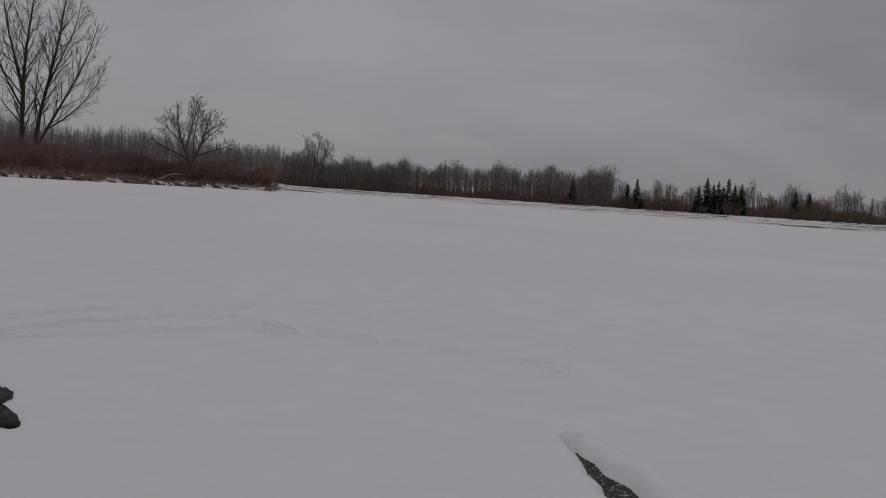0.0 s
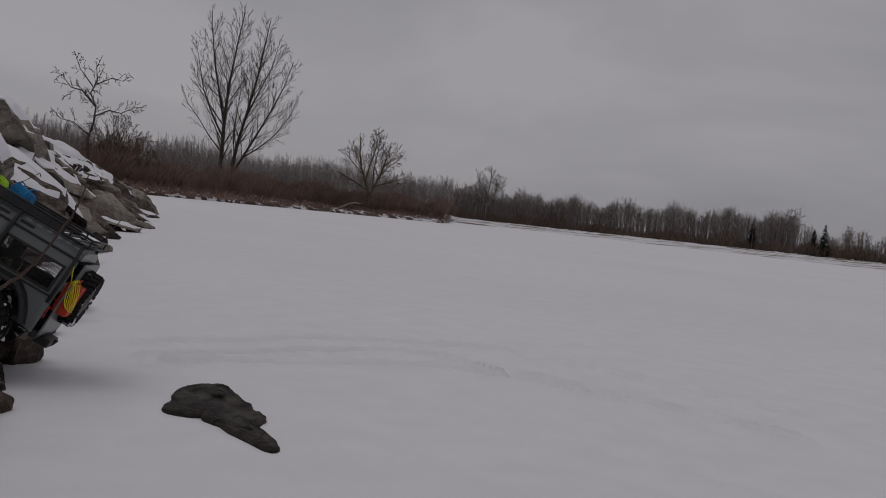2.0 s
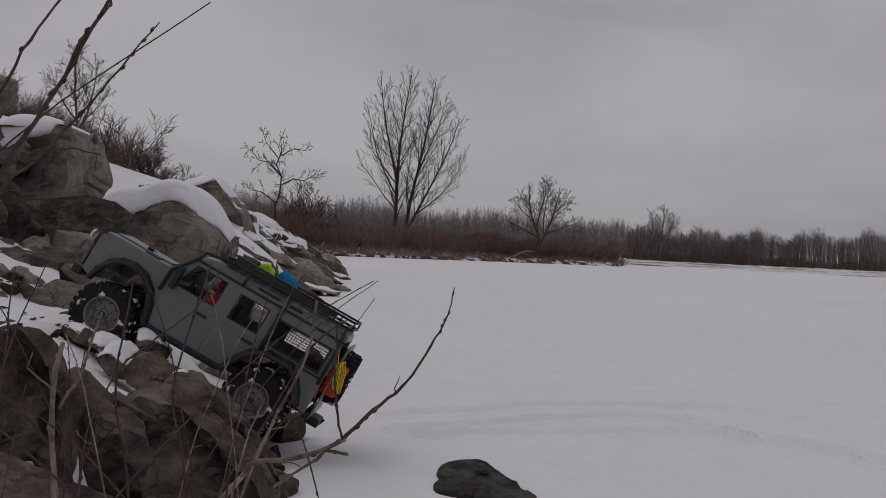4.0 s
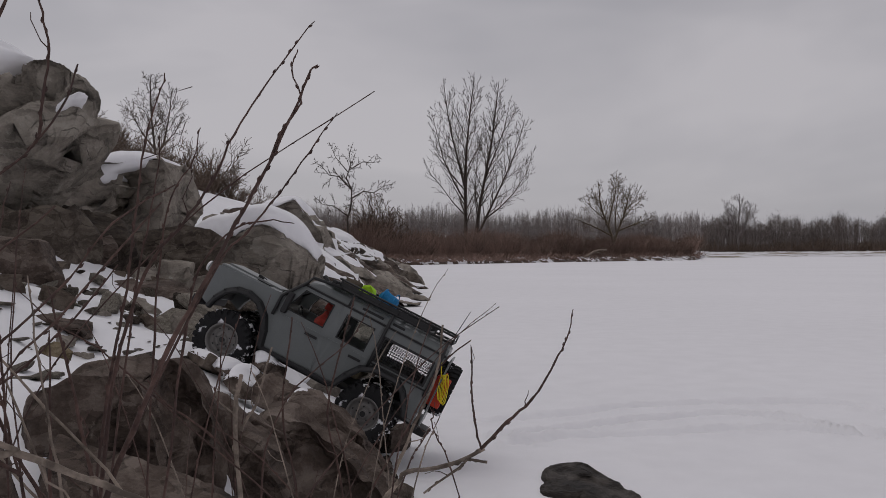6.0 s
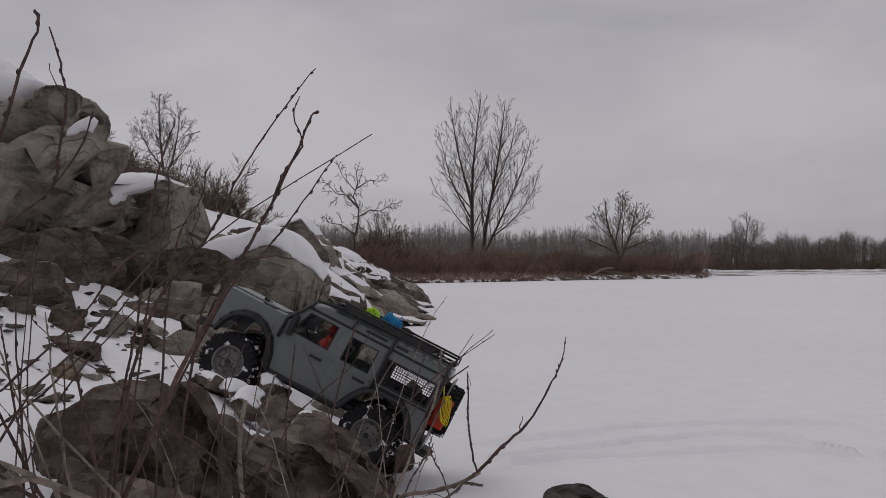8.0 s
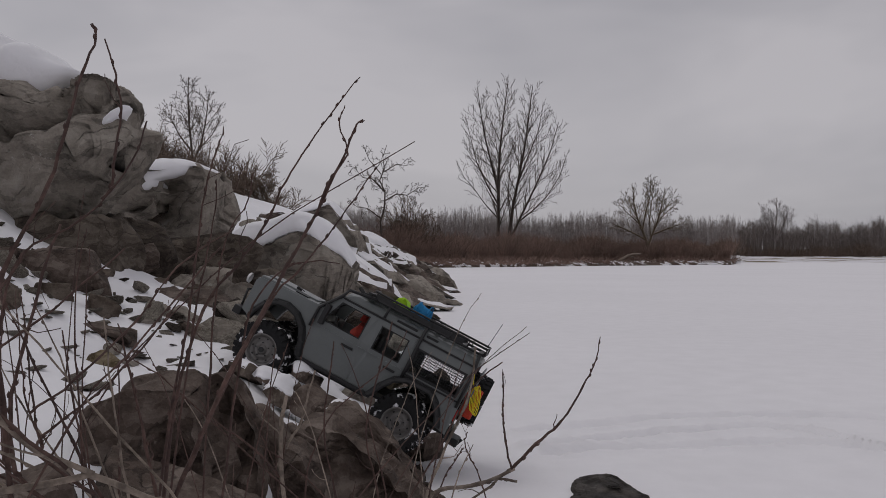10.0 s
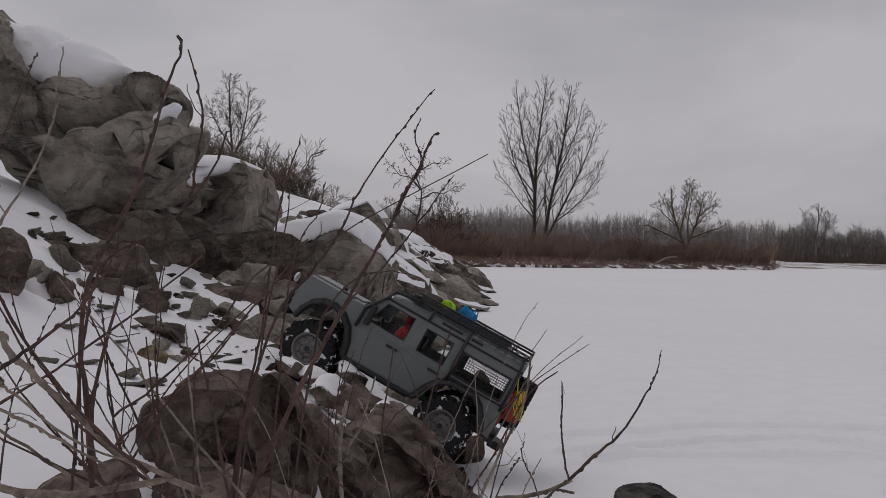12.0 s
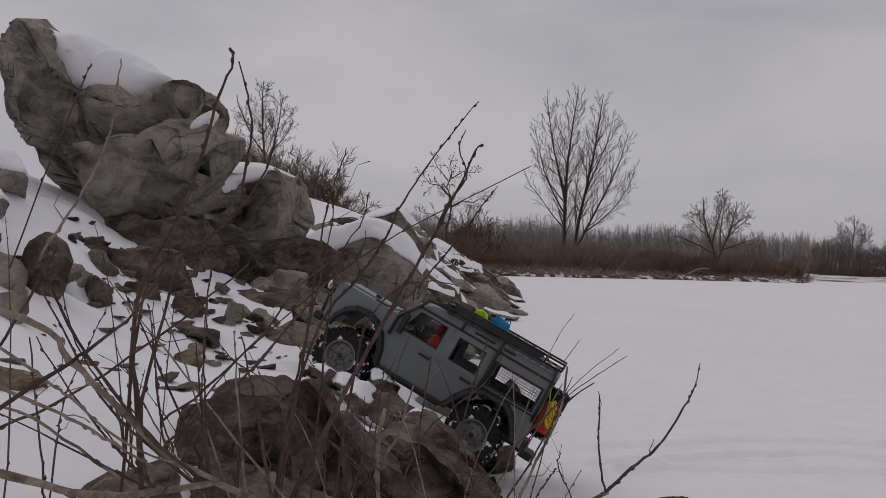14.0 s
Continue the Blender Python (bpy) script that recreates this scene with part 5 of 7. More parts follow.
strew(130, (-1.0, -0.29), (1.014, 2.281), (0.005, 0.021), STONE_MESHES, "grey stone poking out of the snow", 0.12, 10, 0.55, 0.55)
strew(52, (-1.3, -0.62), (2.05, 2.5), (0.010, 0.032), BROWN_MESHES, "brown broken stone under the boulders", 0.3, 20)
strew(34, (-0.55, 0.0), (2.103, 2.977), (0.025, 0.085), DARK_MESHES, "dark broken stone at the foot of the bank", 0.35, 25)
strew(14, (-0.17, -0.01), (1.267, 1.647), (0.02, 0.05), DARK_MESHES, "dark broken stone above the ice", 0.3, 25)
strew(20, (-0.42, 0.0), (1.647, 2.027), (0.012, 0.03), DARK_MESHES, "dark stone in the gully", 0.2, 20)
strew(22, (-1.6, -0.95), (1.267, 2.053), (0.015, 0.055), STONE_MESHES, "grey stone on the snowy bank", 0.2, 20)
strew(20, (-0.75, -0.12), (3.294, 4.561), (0.03, 0.085), DARK_MESHES, "dark rock at the inlet of the ice", 0.3, 22)
strew(12, (-0.9, 0.0), (5.321, 12.417), (0.04, 0.12), DARK_MESHES, "dark broken piece of rock", 0.3, 30)
strew(6, (-2.2, -0.9), (3.801, 8.869), (0.04, 0.12), STONE_MESHES, "grey stone on the upper bank", 0.2, 20)

# ---- the model off-road car ----
PAINT = material("satin_grey_paint", (0.135, 0.147, 0.147), 0.34, spread=0.05, scale=30, fine=500, bump=0.03, bump_scale=600, spec=0.5, bump_distance=0.0004)
BLACK = material("black_plastic", (0.016, 0.016, 0.017), 0.5, spread=0.15, scale=40, fine=300, bump=0.12, bump_scale=500, spec=0.4, bump_distance=0.0004)
RUBBER = material("snow_caked_rubber", (0.014, 0.014, 0.015), 0.8, spread=0.2, scale=60, fine=400, bump=0.3, bump_scale=350, second=(0.72, 0.72, 0.75), second_scale=26, second_at=(0.57, 0.60), bump_distance=0.001)
RIM = material("dull_silver_steel", (0.18, 0.172, 0.165), 0.45, 0.55, spread=0.1, scale=60, fine=500, bump=0.05, bump_scale=400, second=(0.10, 0.09, 0.08), second_scale=60, second_at=(0.58, 0.72), bump_distance=0.0004)
RED = material("red_plastic", (0.50, 0.045, 0.02), 0.4, spread=0.08, scale=40, fine=300, bump=0.05, bump_scale=300, bump_distance=0.0004)
YELLOW = material("yellow_cord", (0.72, 0.60, 0.03), 0.7, spread=0.1, scale=200, fine=900, bump=0.4, bump_scale=900, bump_distance=0.0004)
BLUE = material("blue_roll_fabric", (0.02, 0.19, 0.42), 0.75, spread=0.15, scale=60, fine=400, bump=0.7, bump_scale=90, bump_distance=0.003)
GREEN = material("lime_green_fabric", (0.42, 0.72, 0.03), 0.75, spread=0.12, scale=60, fine=400, bump=0.7, bump_scale=90, bump_distance=0.003)
BROWN = material("brown_canvas", (0.075, 0.060, 0.045), 0.9, spread=0.2, scale=60, fine=400, bump=0.6, bump_scale=120, bump_distance=0.002)
JACKET = material("red_cloth", (0.30, 0.035, 0.025), 0.85, spread=0.15, scale=60, fine=400, bump=0.4, bump_scale=200, bump_distance=0.001)
CABIN = material("dark_cabin_lining", (0.05, 0.048, 0.044), 0.8, spread=0.15, scale=40, fine=300, bump=0.2, bump_scale=300, bump_distance=0.0006)
SEAT = material("worn_tan_seat", (0.17, 0.145, 0.10), 0.8, spread=0.2, scale=40, fine=300, bump=0.3, bump_scale=200, bump_distance=0.001)
LAMP = material("clear_lamp_lens", (0.55, 0.55, 0.55), 0.15, spread=0.05, scale=80, fine=300, bump=0.2, bump_scale=500, spec=0.6, bump_distance=0.0004)
TAIL = material("red_tail_lens", (0.35, 0.01, 0.01), 0.2, spread=0.05, scale=80, fine=300, bump=0.1, bump_scale=500, spec=0.6, bump_distance=0.0004)
GLASS = bpy.data.materials.new("window_glass")
GLASS.use_nodes = True
g_bsdf = GLASS.node_tree.nodes["Principled BSDF"]
g_bsdf.inputs["Base Color"].default_value = (0.92, 0.95, 0.94, 1)
g_bsdf.inputs["Roughness"].default_value = 0.03
g_bsdf.inputs["Transmission Weight"].default_value = 1.0
g_bsdf.inputs["IOR"].default_value = 1.06


def box(x0, x1, y0, y1, z0, z1, bevel=0.0, segments=2):
    bm = bmesh.new()
    bmesh.ops.create_cube(bm, size=1.0, matrix=Matrix.LocRotScale(((x0 + x1) / 2, (y0 + y1) / 2, (z0 + z1) / 2), None, (abs(x1 - x0), abs(y1 - y0), abs(z1 - z0))))
    if bevel:
        bmesh.ops.bevel(bm, geom=bm.edges[:], offset=bevel, segments=segments, profile=0.6, affect="EDGES")
    return bm


def panel(outline, holes, y, thick, bend=None):
    """A plate in x and z with openings cut through, from y to y + thick."""
    bm = bmesh.new()
    edges = []
    for ring in (outline, *holes):
        vs = [bm.verts.new((x, y, z)) for x, z in ring]
        edges += [bm.edges.new((vs[i], vs[(i + 1) % len(vs)])) for i in range(len(vs))]
    made = bmesh.ops.triangle_fill(bm, use_beauty=True, use_dissolve=False, edges=edges)
    faces = [g for g in made["geom"] if isinstance(g, bmesh.types.BMFace)]
    ext = bmesh.ops.extrude_face_region(bm, geom=faces)
    bmesh.ops.translate(bm, verts=[g for g in ext["geom"] if isinstance(g, bmesh.types.BMVert)], vec=(0, thick, 0))
    bmesh.ops.recalc_face_normals(bm, faces=bm.faces[:])
    if bend:
        for v in bm.verts:
            v.co.y = bend(v.co)
    return bm


def lathe(profile, segments=40):
    """Turns (radius, y) pairs round the y axis."""
    v, f = [], []
    for i in range(segments):
        a = 2 * math.pi * i / segments
        v += [(r * math.cos(a), y, r * math.sin(a)) for r, y in profile]
    n = len(profile)
    for i in range(segments):
        for k in range(n - 1):
            a, b = i * n + k, ((i + 1) % segments) * n + k
            f.append((a, a + 1, b + 1, b))
    return v, f


def bars(paths, radius, sides=6):
    t = Tubes()
    for p in paths:
        t.add(p, [radius] * len(p), sides)
    return t


BASE = 0.324
car = thing("model_car", "grey scale-model off-road car climbing snowy rocks", "model car")
TUMBLE = 0.11


def lean_in(co, side):
    return co.y - side * TUMBLE * max(co.z - 0.186, 0)


FRONT_ARCH = [(0.262, 0.082), (0.268, 0.112), (0.280, 0.140), (0.300, 0.160), (0.325, 0.168), (0.352, 0.164), (0.375, 0.150), (0.390, 0.128), (0.398, 0.105)]
REAR_ARCH = [(-0.078, 0.090), (-0.068, 0.112), (-0.052, 0.134), (-0.034, 0.147), (0.018, 0.147), (0.042, 0.136), (0.060, 0.112), (0.076, 0.082)]
WIN_FRONT = [(0.243, 0.184), (0.156, 0.183), (0.156, 0.239), (0.222, 0.239)]
WIN_MID = [(0.122, 0.178), (0.058, 0.178), (0.058, 0.233), (0.122, 0.233)]
WIN_REAR = [(0.031, 0.171), (-0.091, 0.171), (-0.091, 0.226), (0.031, 0.226)]


def grown(ring, by):
    cx, cz = sum(p[0] for p in ring) / len(ring), sum(p[1] for p in ring) / len(ring)
    return [(x + by * (1 if x > cx else -1), z + by * (1 if z > cz else -1)) for x, z in ring]


for side in (1, -1):
    y = side * 0.0925
    outline = [(-0.109, 0.083)] + REAR_ARCH + FRONT_ARCH + [(0.431, 0.118), (0.432, 0.192), (0.424, 0.202), (0.270, 0.209), (0.266, 0.212), (0.226, 0.250), (-0.109, 0.250)]
    shell = part("side_panel", panel(outline, [WIN_FRONT, WIN_MID, WIN_REAR], y, side * 0.003, lambda co, s=side: lean_in(co, s)), PAINT, car)
    front = [(0.258, 0.086), (0.140, 0.086), (0.140, 0.246), (0.224, 0.246), (0.258, 0.205)]
    rear = [(0.136, 0.086), (0.080, 0.086), (0.066, 0.114), (0.046, 0.141), (0.044, 0.246), (0.136, 0.246)]
    for name, ring, hole, hx in (("front_door", front, WIN_FRONT, 0.170), ("rear_door", rear, WIN_MID, 0.068)):
        door = part(name, panel(ring, [hole], y + side * 0.003, side * 0.0016, lambda co, s=side: lean_in(co, s)), PAINT, car)
        part("door_handle", box(hx - 0.014, hx + 0.014, y + side * 0.0046, y + side * 0.0085, 0.1515, 0.1575, 0.0012), BLACK, door, "black door handle")
        part("crease", box(min(p[0] for p in ring), max(p[0] for p in ring), y + side * 0.0044, y + side * 0.0062, 0.165, 0.1675), PAINT, door)
        part("window_rubber", panel(grown(hole, 0.0015), [grown(hole, -0.0012)], y + side * 0.0047, side * 0.0008, lambda co, s=side: lean_in(co, s)), BLACK, door, "black window seal")
    part("window_pane", panel(grown(WIN_MID, -0.0005), [], y, side * 0.001, lambda co, s=side: lean_in(co, s)), GLASS, car, "clear side window").visible_shadow = False
    frame_ob = part("window_frame", panel(grown(WIN_REAR, 0.003), [grown(WIN_REAR, -0.002)], y + side * 0.003, side * 0.0024, lambda co, s=side: lean_in(co, s)), BLACK, car, "black rear window frame")
    wires = [[(x, y + side * 0.003 - side * TUMBLE * max(z - 0.186, 0), z) for z in (0.171, 0.186, 0.226)] for x in np.arange(-0.088, 0.031, 0.0062)]
    wires += [[(-0.091, y + side * 0.003 - side * TUMBLE * max(z - 0.186, 0), z), (0.031, y + side * 0.003 - side * TUMBLE * max(z - 0.186, 0), z)] for z in np.arange(0.174, 0.226, 0.0062)]
    part("window_guard", bars(wires, 0.0006, 4).mesh("window_guard", BLACK), BLACK, car, "black wire window guard")
    for name, ring in (("front_flare", FRONT_ARCH), ("rear_flare", REAR_ARCH)):
        bm = bmesh.new()
        loops = []
        cx = sum(p[0] for p in ring) / len(ring)
        for x, z in ring:
            k = unit(np.array([x - cx, z - 0.085]))
            cut = [(0, 0.002), (0.0, 0.016), (0.004, 0.019), (0.011, 0.016), (0.015, 0.006), (0.015, 0.002)]
            loops.append([bm.verts.new((x + k[0] * a, side * (0.0925 + b), z + k[1] * a)) for a, b in cut])
        for p, q in zip(loops, loops[1:]):
            for i in range(len(p)):
                j = (i + 1) % len(p)
                bm.faces.new((p[i], p[j], q[j], q[i]))
        bm.faces.new(loops[0])
        bm.faces.new(loops[-1][::-1])
        bmesh.ops.recalc_face_normals(bm, faces=bm.faces[:])
        flare = part(name, bm, BLACK, car, "black wheel-arch flare")
        for x, z in ring[1:-1]:
            k = unit(np.array([x - cx, z - 0.085]))
            part("rivet", box(x + k[0] * 0.011 - 0.0018, x + k[0] * 0.011 + 0.0018, side * 0.1075, side * 0.1115, z + k[1] * 0.011 - 0.0018, z + k[1] * 0.011 + 0.0018, 0.0006), BLACK, flare)
    part("sill", box(0.078, 0.258, side * 0.088, side * 0.102, 0.075, 0.084, 0.002), BLACK, car, "black rock slider")
    part("gutter", box(-0.110, 0.226, side * 0.0855, side * 0.0915, 0.2475, 0.2525, 0.0012), BLACK, car, "black roof gutter")
    part("belt_strip", box(-0.109, 0.034, side * 0.0955, side * 0.0985, 0.1605, 0.1645, 0.001), BLACK, car)
    part("mirror", box(0.238, 0.250, side * 0.094, side * 0.112, 0.172, 0.222, 0.003), BLACK, car, "black door mirror")
    part("roof_vent", box(0.052, 0.102, side * 0.0745, side * 0.0825, 0.256, 0.264, 0.002), BLACK, car)
    part("roof_vent", box(0.002, 0.030, side * 0.0745, side * 0.0825, 0.256, 0.264, 0.002), BLACK, car)
    part("cage_bar", bars([[(0.036, side * 0.102, 0.150), (0.036, side * 0.101, 0.190), (0.036, side * 0.095, 0.252), (0.036, side * 0.086, 0.278)]], 0.0038, 8).mesh("cage_bar", BLACK), BLACK, car, "black outer cage bar")
    part("cage_bar", bars([[(0.262, side * 0.103, 0.158), (0.262, side * 0.101, 0.205), (0.228, side * 0.094, 0.256), (0.222, side * 0.088, 0.272), (0.16, side * 0.084, 0.281)]], 0.0036, 8).mesh("cage_bar", BLACK), BLACK, car, "black outer cage bar")
    part("cage_bar", bars([[(-0.104, side * 0.100, 0.150), (-0.104, side * 0.098, 0.200), (-0.102, side * 0.092, 0.252), (-0.098, side * 0.086, 0.280)]], 0.0038, 8).mesh("cage_bar", BLACK), BLACK, car, "black outer cage bar")
    part("cage_bar", bars([[(0.128, side * 0.092, 0.252), (0.128, side * 0.084, 0.280)]], 0.003, 8).mesh("cage_bar", BLACK), BLACK, car, "black roof strut")
    part("headlight", mesh_of("headlight", *lathe([(0, 0.003), (0.008, 0.0025), (0.012, 0), (0.013, -0.004)], 20), LAMP), LAMP, car, "round clear headlight", m=Matrix.Translation((0.4335, side * 0.062, 0.168)) @ Euler((0, 0, radians(-90))).to_matrix().to_4x4())
    part("tail_light", box(-0.1125, -0.109, side * 0.080, side * 0.090, 0.118, 0.146, 0.001), TAIL, car, "red tail light")

# roof, bonnet, ends
bm = bmesh.new()
rings = []
for x, drop in ((-0.110, 0.004), (-0.100, 0.0), (0.05, 0.0), (0.20, 0.001), (0.224, 0.007)):
    cut = [(-0.0865, 0.250), (-0.0855, 0.2545), (-0.074, 0.268 - drop), (-0.05, 0.2725 - drop), (0, 0.2735 - drop), (0.05, 0.2725 - drop), (0.074, 0.268 - drop), (0.0855, 0.2545), (0.0865, 0.250)]
    rings.append([bm.verts.new((x, y, z)) for y, z in cut])
for p, q in zip(rings, rings[1:]):
    for i in range(len(p)):
        j = (i + 1) % len(p)
        bm.faces.new((p[i], p[j], q[j], q[i]))
bm.faces.new(rings[0])
bm.faces.new(rings[-1][::-1])
bmesh.ops.recalc_face_normals(bm, faces=bm.faces[:])
part("roof", bm, PAINT, car)
for k in range(5):
    part("roof_rib", box(-0.10, 0.20, -0.052 + k * 0.026 - 0.002, -0.052 + k * 0.026 + 0.002, 0.2715, 0.2745, 0.0008), PAINT, car)
bonnet = part("bonnet", box(0.268, 0.428, -0.086, 0.086, 0.190, 0.2085, 0.006, 3), PAINT, car)
part("bonnet_ridge", box(0.285, 0.425, -0.045, 0.045, 0.205, 0.2125, 0.003), PAINT, bonnet)
part("bonnet_catch", box(0.33, 0.345, 0.035, 0.040, 0.2125, 0.219, 0.001), BLACK, bonnet, "black bonnet catch")
part("bonnet_vent", box(0.30, 0.33, 0.052, 0.078, 0.2085, 0.2115, 0.001), BLACK, bonnet)
for k, line in enumerate(([(0.272, 0.06, 0.214), (0.262, 0.02, 0.224)], [(0.272, -0.02, 0.214), (0.262, -0.06, 0.224)], [(0.345, 0.03, 0.218), (0.318, 0.055, 0.217)])):
    part("wiper", bars([line], 0.0012, 5).mesh("wiper", BLACK), BLACK, bonnet, "black wiper arm")
grille = part("grille", box(0.428, 0.434, -0.042, 0.042, 0.140, 0.196, 0.001), BLACK, car, "black slatted grille")
for k in range(6):
    part("slat", box(0.433, 0.4365, -0.040, 0.040, 0.144 + k * 0.0085, 0.1475 + k * 0.0085, 0.0006), BLACK, grille)
part("front_panel", box(0.424, 0.4315, -0.092, 0.092, 0.118, 0.200, 0.002), PAINT, car)
part("bumper", box(0.432, 0.456, -0.088, 0.088, 0.098, 0.118, 0.004), BLACK, car, "black front bumper")
part("bull_bar", bars([[(0.452, -0.05, 0.112), (0.458, -0.048, 0.158), (0.458, 0.048, 0.158), (0.452, 0.05, 0.112)]], 0.0032, 8).mesh("bull_bar", BLACK), BLACK, car, "black bull bar")
part("winch", box(0.440, 0.458, -0.03, 0.03, 0.116, 0.130, 0.004), BLACK, car, "black winch")
part("windscreen", panel([(0.2655, 0.212), (0.2630, 0.212), (0.2265, 0.249), (0.229, 0.249)], [], -0.080, 0.160), GLASS, car, "raked clear windscreen").visible_shadow = False
part("windscreen_frame", bars([[(0.266, -0.087, 0.211), (0.228, -0.082, 0.251), (0.228, 0.082, 0.251), (0.266, 0.087, 0.211), (0.266, -0.087, 0.211)], [(0.266, 0, 0.211), (0.228, 0, 0.251)]], 0.0032, 6).mesh("windscreen_frame", BLACK), BLACK, car, "black windscreen frame")
part("light_bar", box(0.175, 0.186, -0.078, 0.078, 0.276, 0.290, 0.003), BLACK, car, "black roof light bar")
part("snorkel", bars([[(0.330, -0.098, 0.170), (0.290, -0.1, 0.192), (0.268, -0.1, 0.214), (0.232, -0.097, 0.262), (0.230, -0.097, 0.272), (0.242, -0.097, 0.279)]], 0.0055, 8).mesh("snorkel", BLACK), BLACK, car, "black snorkel")
tail = part("tailgate", panel([(-0.092, 0.084), (0.092, 0.084), (0.092, 0.186), (0.085, 0.250), (-0.085, 0.250), (-0.092, 0.186)], [[(-0.055, 0.192), (0.055, 0.192), (0.050, 0.236), (-0.050, 0.236)]], 0.0, 0.003), PAINT, car,
            m=Matrix.Translation((-0.108, 0, 0)) @ Euler((0, 0, radians(90))).to_matrix().to_4x4())
part("rear_bumper", box(-0.122, -0.106, -0.09, 0.09, 0.074, 0.090, 0.003), BLACK, car, "black rear bumper")
part("tow_hitch", bars([[(-0.10, 0, 0.066), (-0.145, 0, 0.066), (-0.148, 0, 0.078)]], 0.0042, 8).mesh("tow_hitch", BLACK), BLACK, car, "black tow hitch")
part("skid_box", box(-0.145, -0.112, -0.035, 0.045, 0.060, 0.078, 0.004), BLACK, car)
part("floor_pan", box(-0.10, 0.28, -0.086, 0.086, 0.086, 0.094), CABIN, car)
part("firewall", box(0.262, 0.270, -0.088, 0.088, 0.09, 0.205), CABIN, car)
part("dashboard", box(0.232, 0.264, -0.082, 0.082, 0.150, 0.188, 0.005), CABIN, car)
for sy in (0.042, -0.042):
    seat = part("seat", box(0.130, 0.185, sy - 0.026, sy + 0.026, 0.110, 0.142, 0.006), CABIN, car)
    part("seat_back", box(0.128, 0.142, sy - 0.025, sy + 0.025, 0.138, 0.204, 0.006), CABIN, seat)
    seat = part("rear_seat", box(0.045, 0.095, sy - 0.030, sy + 0.030, 0.110, 0.140, 0.006), SEAT, car, "tan rear seat")
    part("seat_back", box(0.030, 0.044, sy - 0.028, sy + 0.028, 0.136, 0.168, 0.006), SEAT, seat)
part("steering_wheel", bars([[(0.222 + 0.008 * math.cos(k), 0.042 + 0.018 * math.sin(k), 0.183 + 0.016 * math.cos(k)) for k in np.linspace(0, 6.283, 15)]], 0.0022, 5).mesh("steering_wheel", BLACK), BLACK, car, "black steering wheel")
part("chassis_rail", box(-0.10, 0.42, 0.028, 0.042, 0.072, 0.088, 0.002), BLACK, car)
part("chassis_rail", box(-0.10, 0.42, -0.042, -0.028, 0.072, 0.088, 0.002), BLACK, car)
part("gearbox", box(0.10, 0.24, -0.03, 0.03, 0.058, 0.090, 0.006), BLACK, car)
for ax in (0.0, BASE):
    part("axle", bars([[(ax, -0.085, 0.058), (ax, 0.085, 0.058)]], 0.008, 8).mesh("axle", BLACK), BLACK, car)
    part("axle_housing", box(ax - 0.018, ax + 0.018, -0.022, 0.022, 0.040, 0.078, 0.008), BLACK, car)
    for sy in (0.06, -0.06):
        spring = [(ax - 0.02 + 0.008 * math.cos(k), sy + 0.008 * math.sin(k), 0.075 + 0.0012 * k * 1.4) for k in np.linspace(0, 6.283 * 7, 70)]
        part("spring", bars([spring], 0.0013, 4).mesh("spring", RIM), RIM, car, "coil spring")

# wheels
TYRE = [(0.031, -0.022), (0.036, -0.025), (0.046, -0.0255), (0.053, -0.022), (0.0545, -0.012), (0.055, 0), (0.0545, 0.012), (0.053, 0.022), (0.046, 0.0255), (0.036, 0.025), (0.031, 0.022), (0.031, -0.022)]
RIMCUT = [(0.0315, -0.020), (0.0325, 0.022), (0.031, 0.0235), (0.0285, 0.022), (0.0265, 0.012), (0.021, 0.008), (0.0175, 0.0115), (0.0125, 0.0125), (0.0095, 0.011), (0.009, 0.016), (0.0065, 0.0175), (0.0, 0.0175)]
tv, tf = lathe(TYRE, 60)
bm = bmesh.new()
for k in range(26):
    for row in (-1, 0, 1):
        a = 2 * math.pi * (k + 0.5 * (row == 0)) / 26
        m = Euler((0, -a, 0)).to_matrix().to_4x4() @ Matrix.Translation((0.0555 if row == 0 else 0.0545, row * 0.0155, 0)) @ Euler((radians(18 * (row or 0.6)), 0, 0)).to_matrix().to_4x4() @ Matrix.Diagonal((0.0055, 0.0125 if row else 0.0135, 0.0082, 1))
        bmesh.ops.create_cube(bm, size=1.0, matrix=m)
    for row in (-1, 1):
        a = 2 * math.pi * (k + 0.25) / 26
        m = Euler((0, -a, 0)).to_matrix().to_4x4() @ Matrix.Translation((0.0495, row * 0.0245, 0)) @ Matrix.Diagonal((0.010, 0.005, 0.0062, 1))
        bmesh.ops.create_cube(bm, size=1.0, matrix=m)
me_tread = bpy.data.meshes.new("tread")
bm.to_mesh(me_tread)
bm.free()
me_tread.materials.append(RUBBER)
me_tyre = mesh_of("tyre", tv, tf, RUBBER)
me_rim = mesh_of("rim", *lathe(RIMCUT, 40), RIM)
bm = bmesh.new()
for k in range(8):
    a = 2 * math.pi * k / 8
    bmesh.ops.create_cone(bm, cap_ends=True, segments=10, radius1=0.0022, radius2=0.0022, depth=0.003, matrix=Matrix.Translation((0.0228 * math.cos(a), 0.0083, 0.0228 * math.sin(a))) @ Euler((radians(90), 0, 0)).to_matrix().to_4x4())
me_slot = bpy.data.meshes.new("rim_slots")
bm.to_mesh(me_slot)
bm.free()
me_slot.materials.append(BLACK)
bm = bmesh.new()
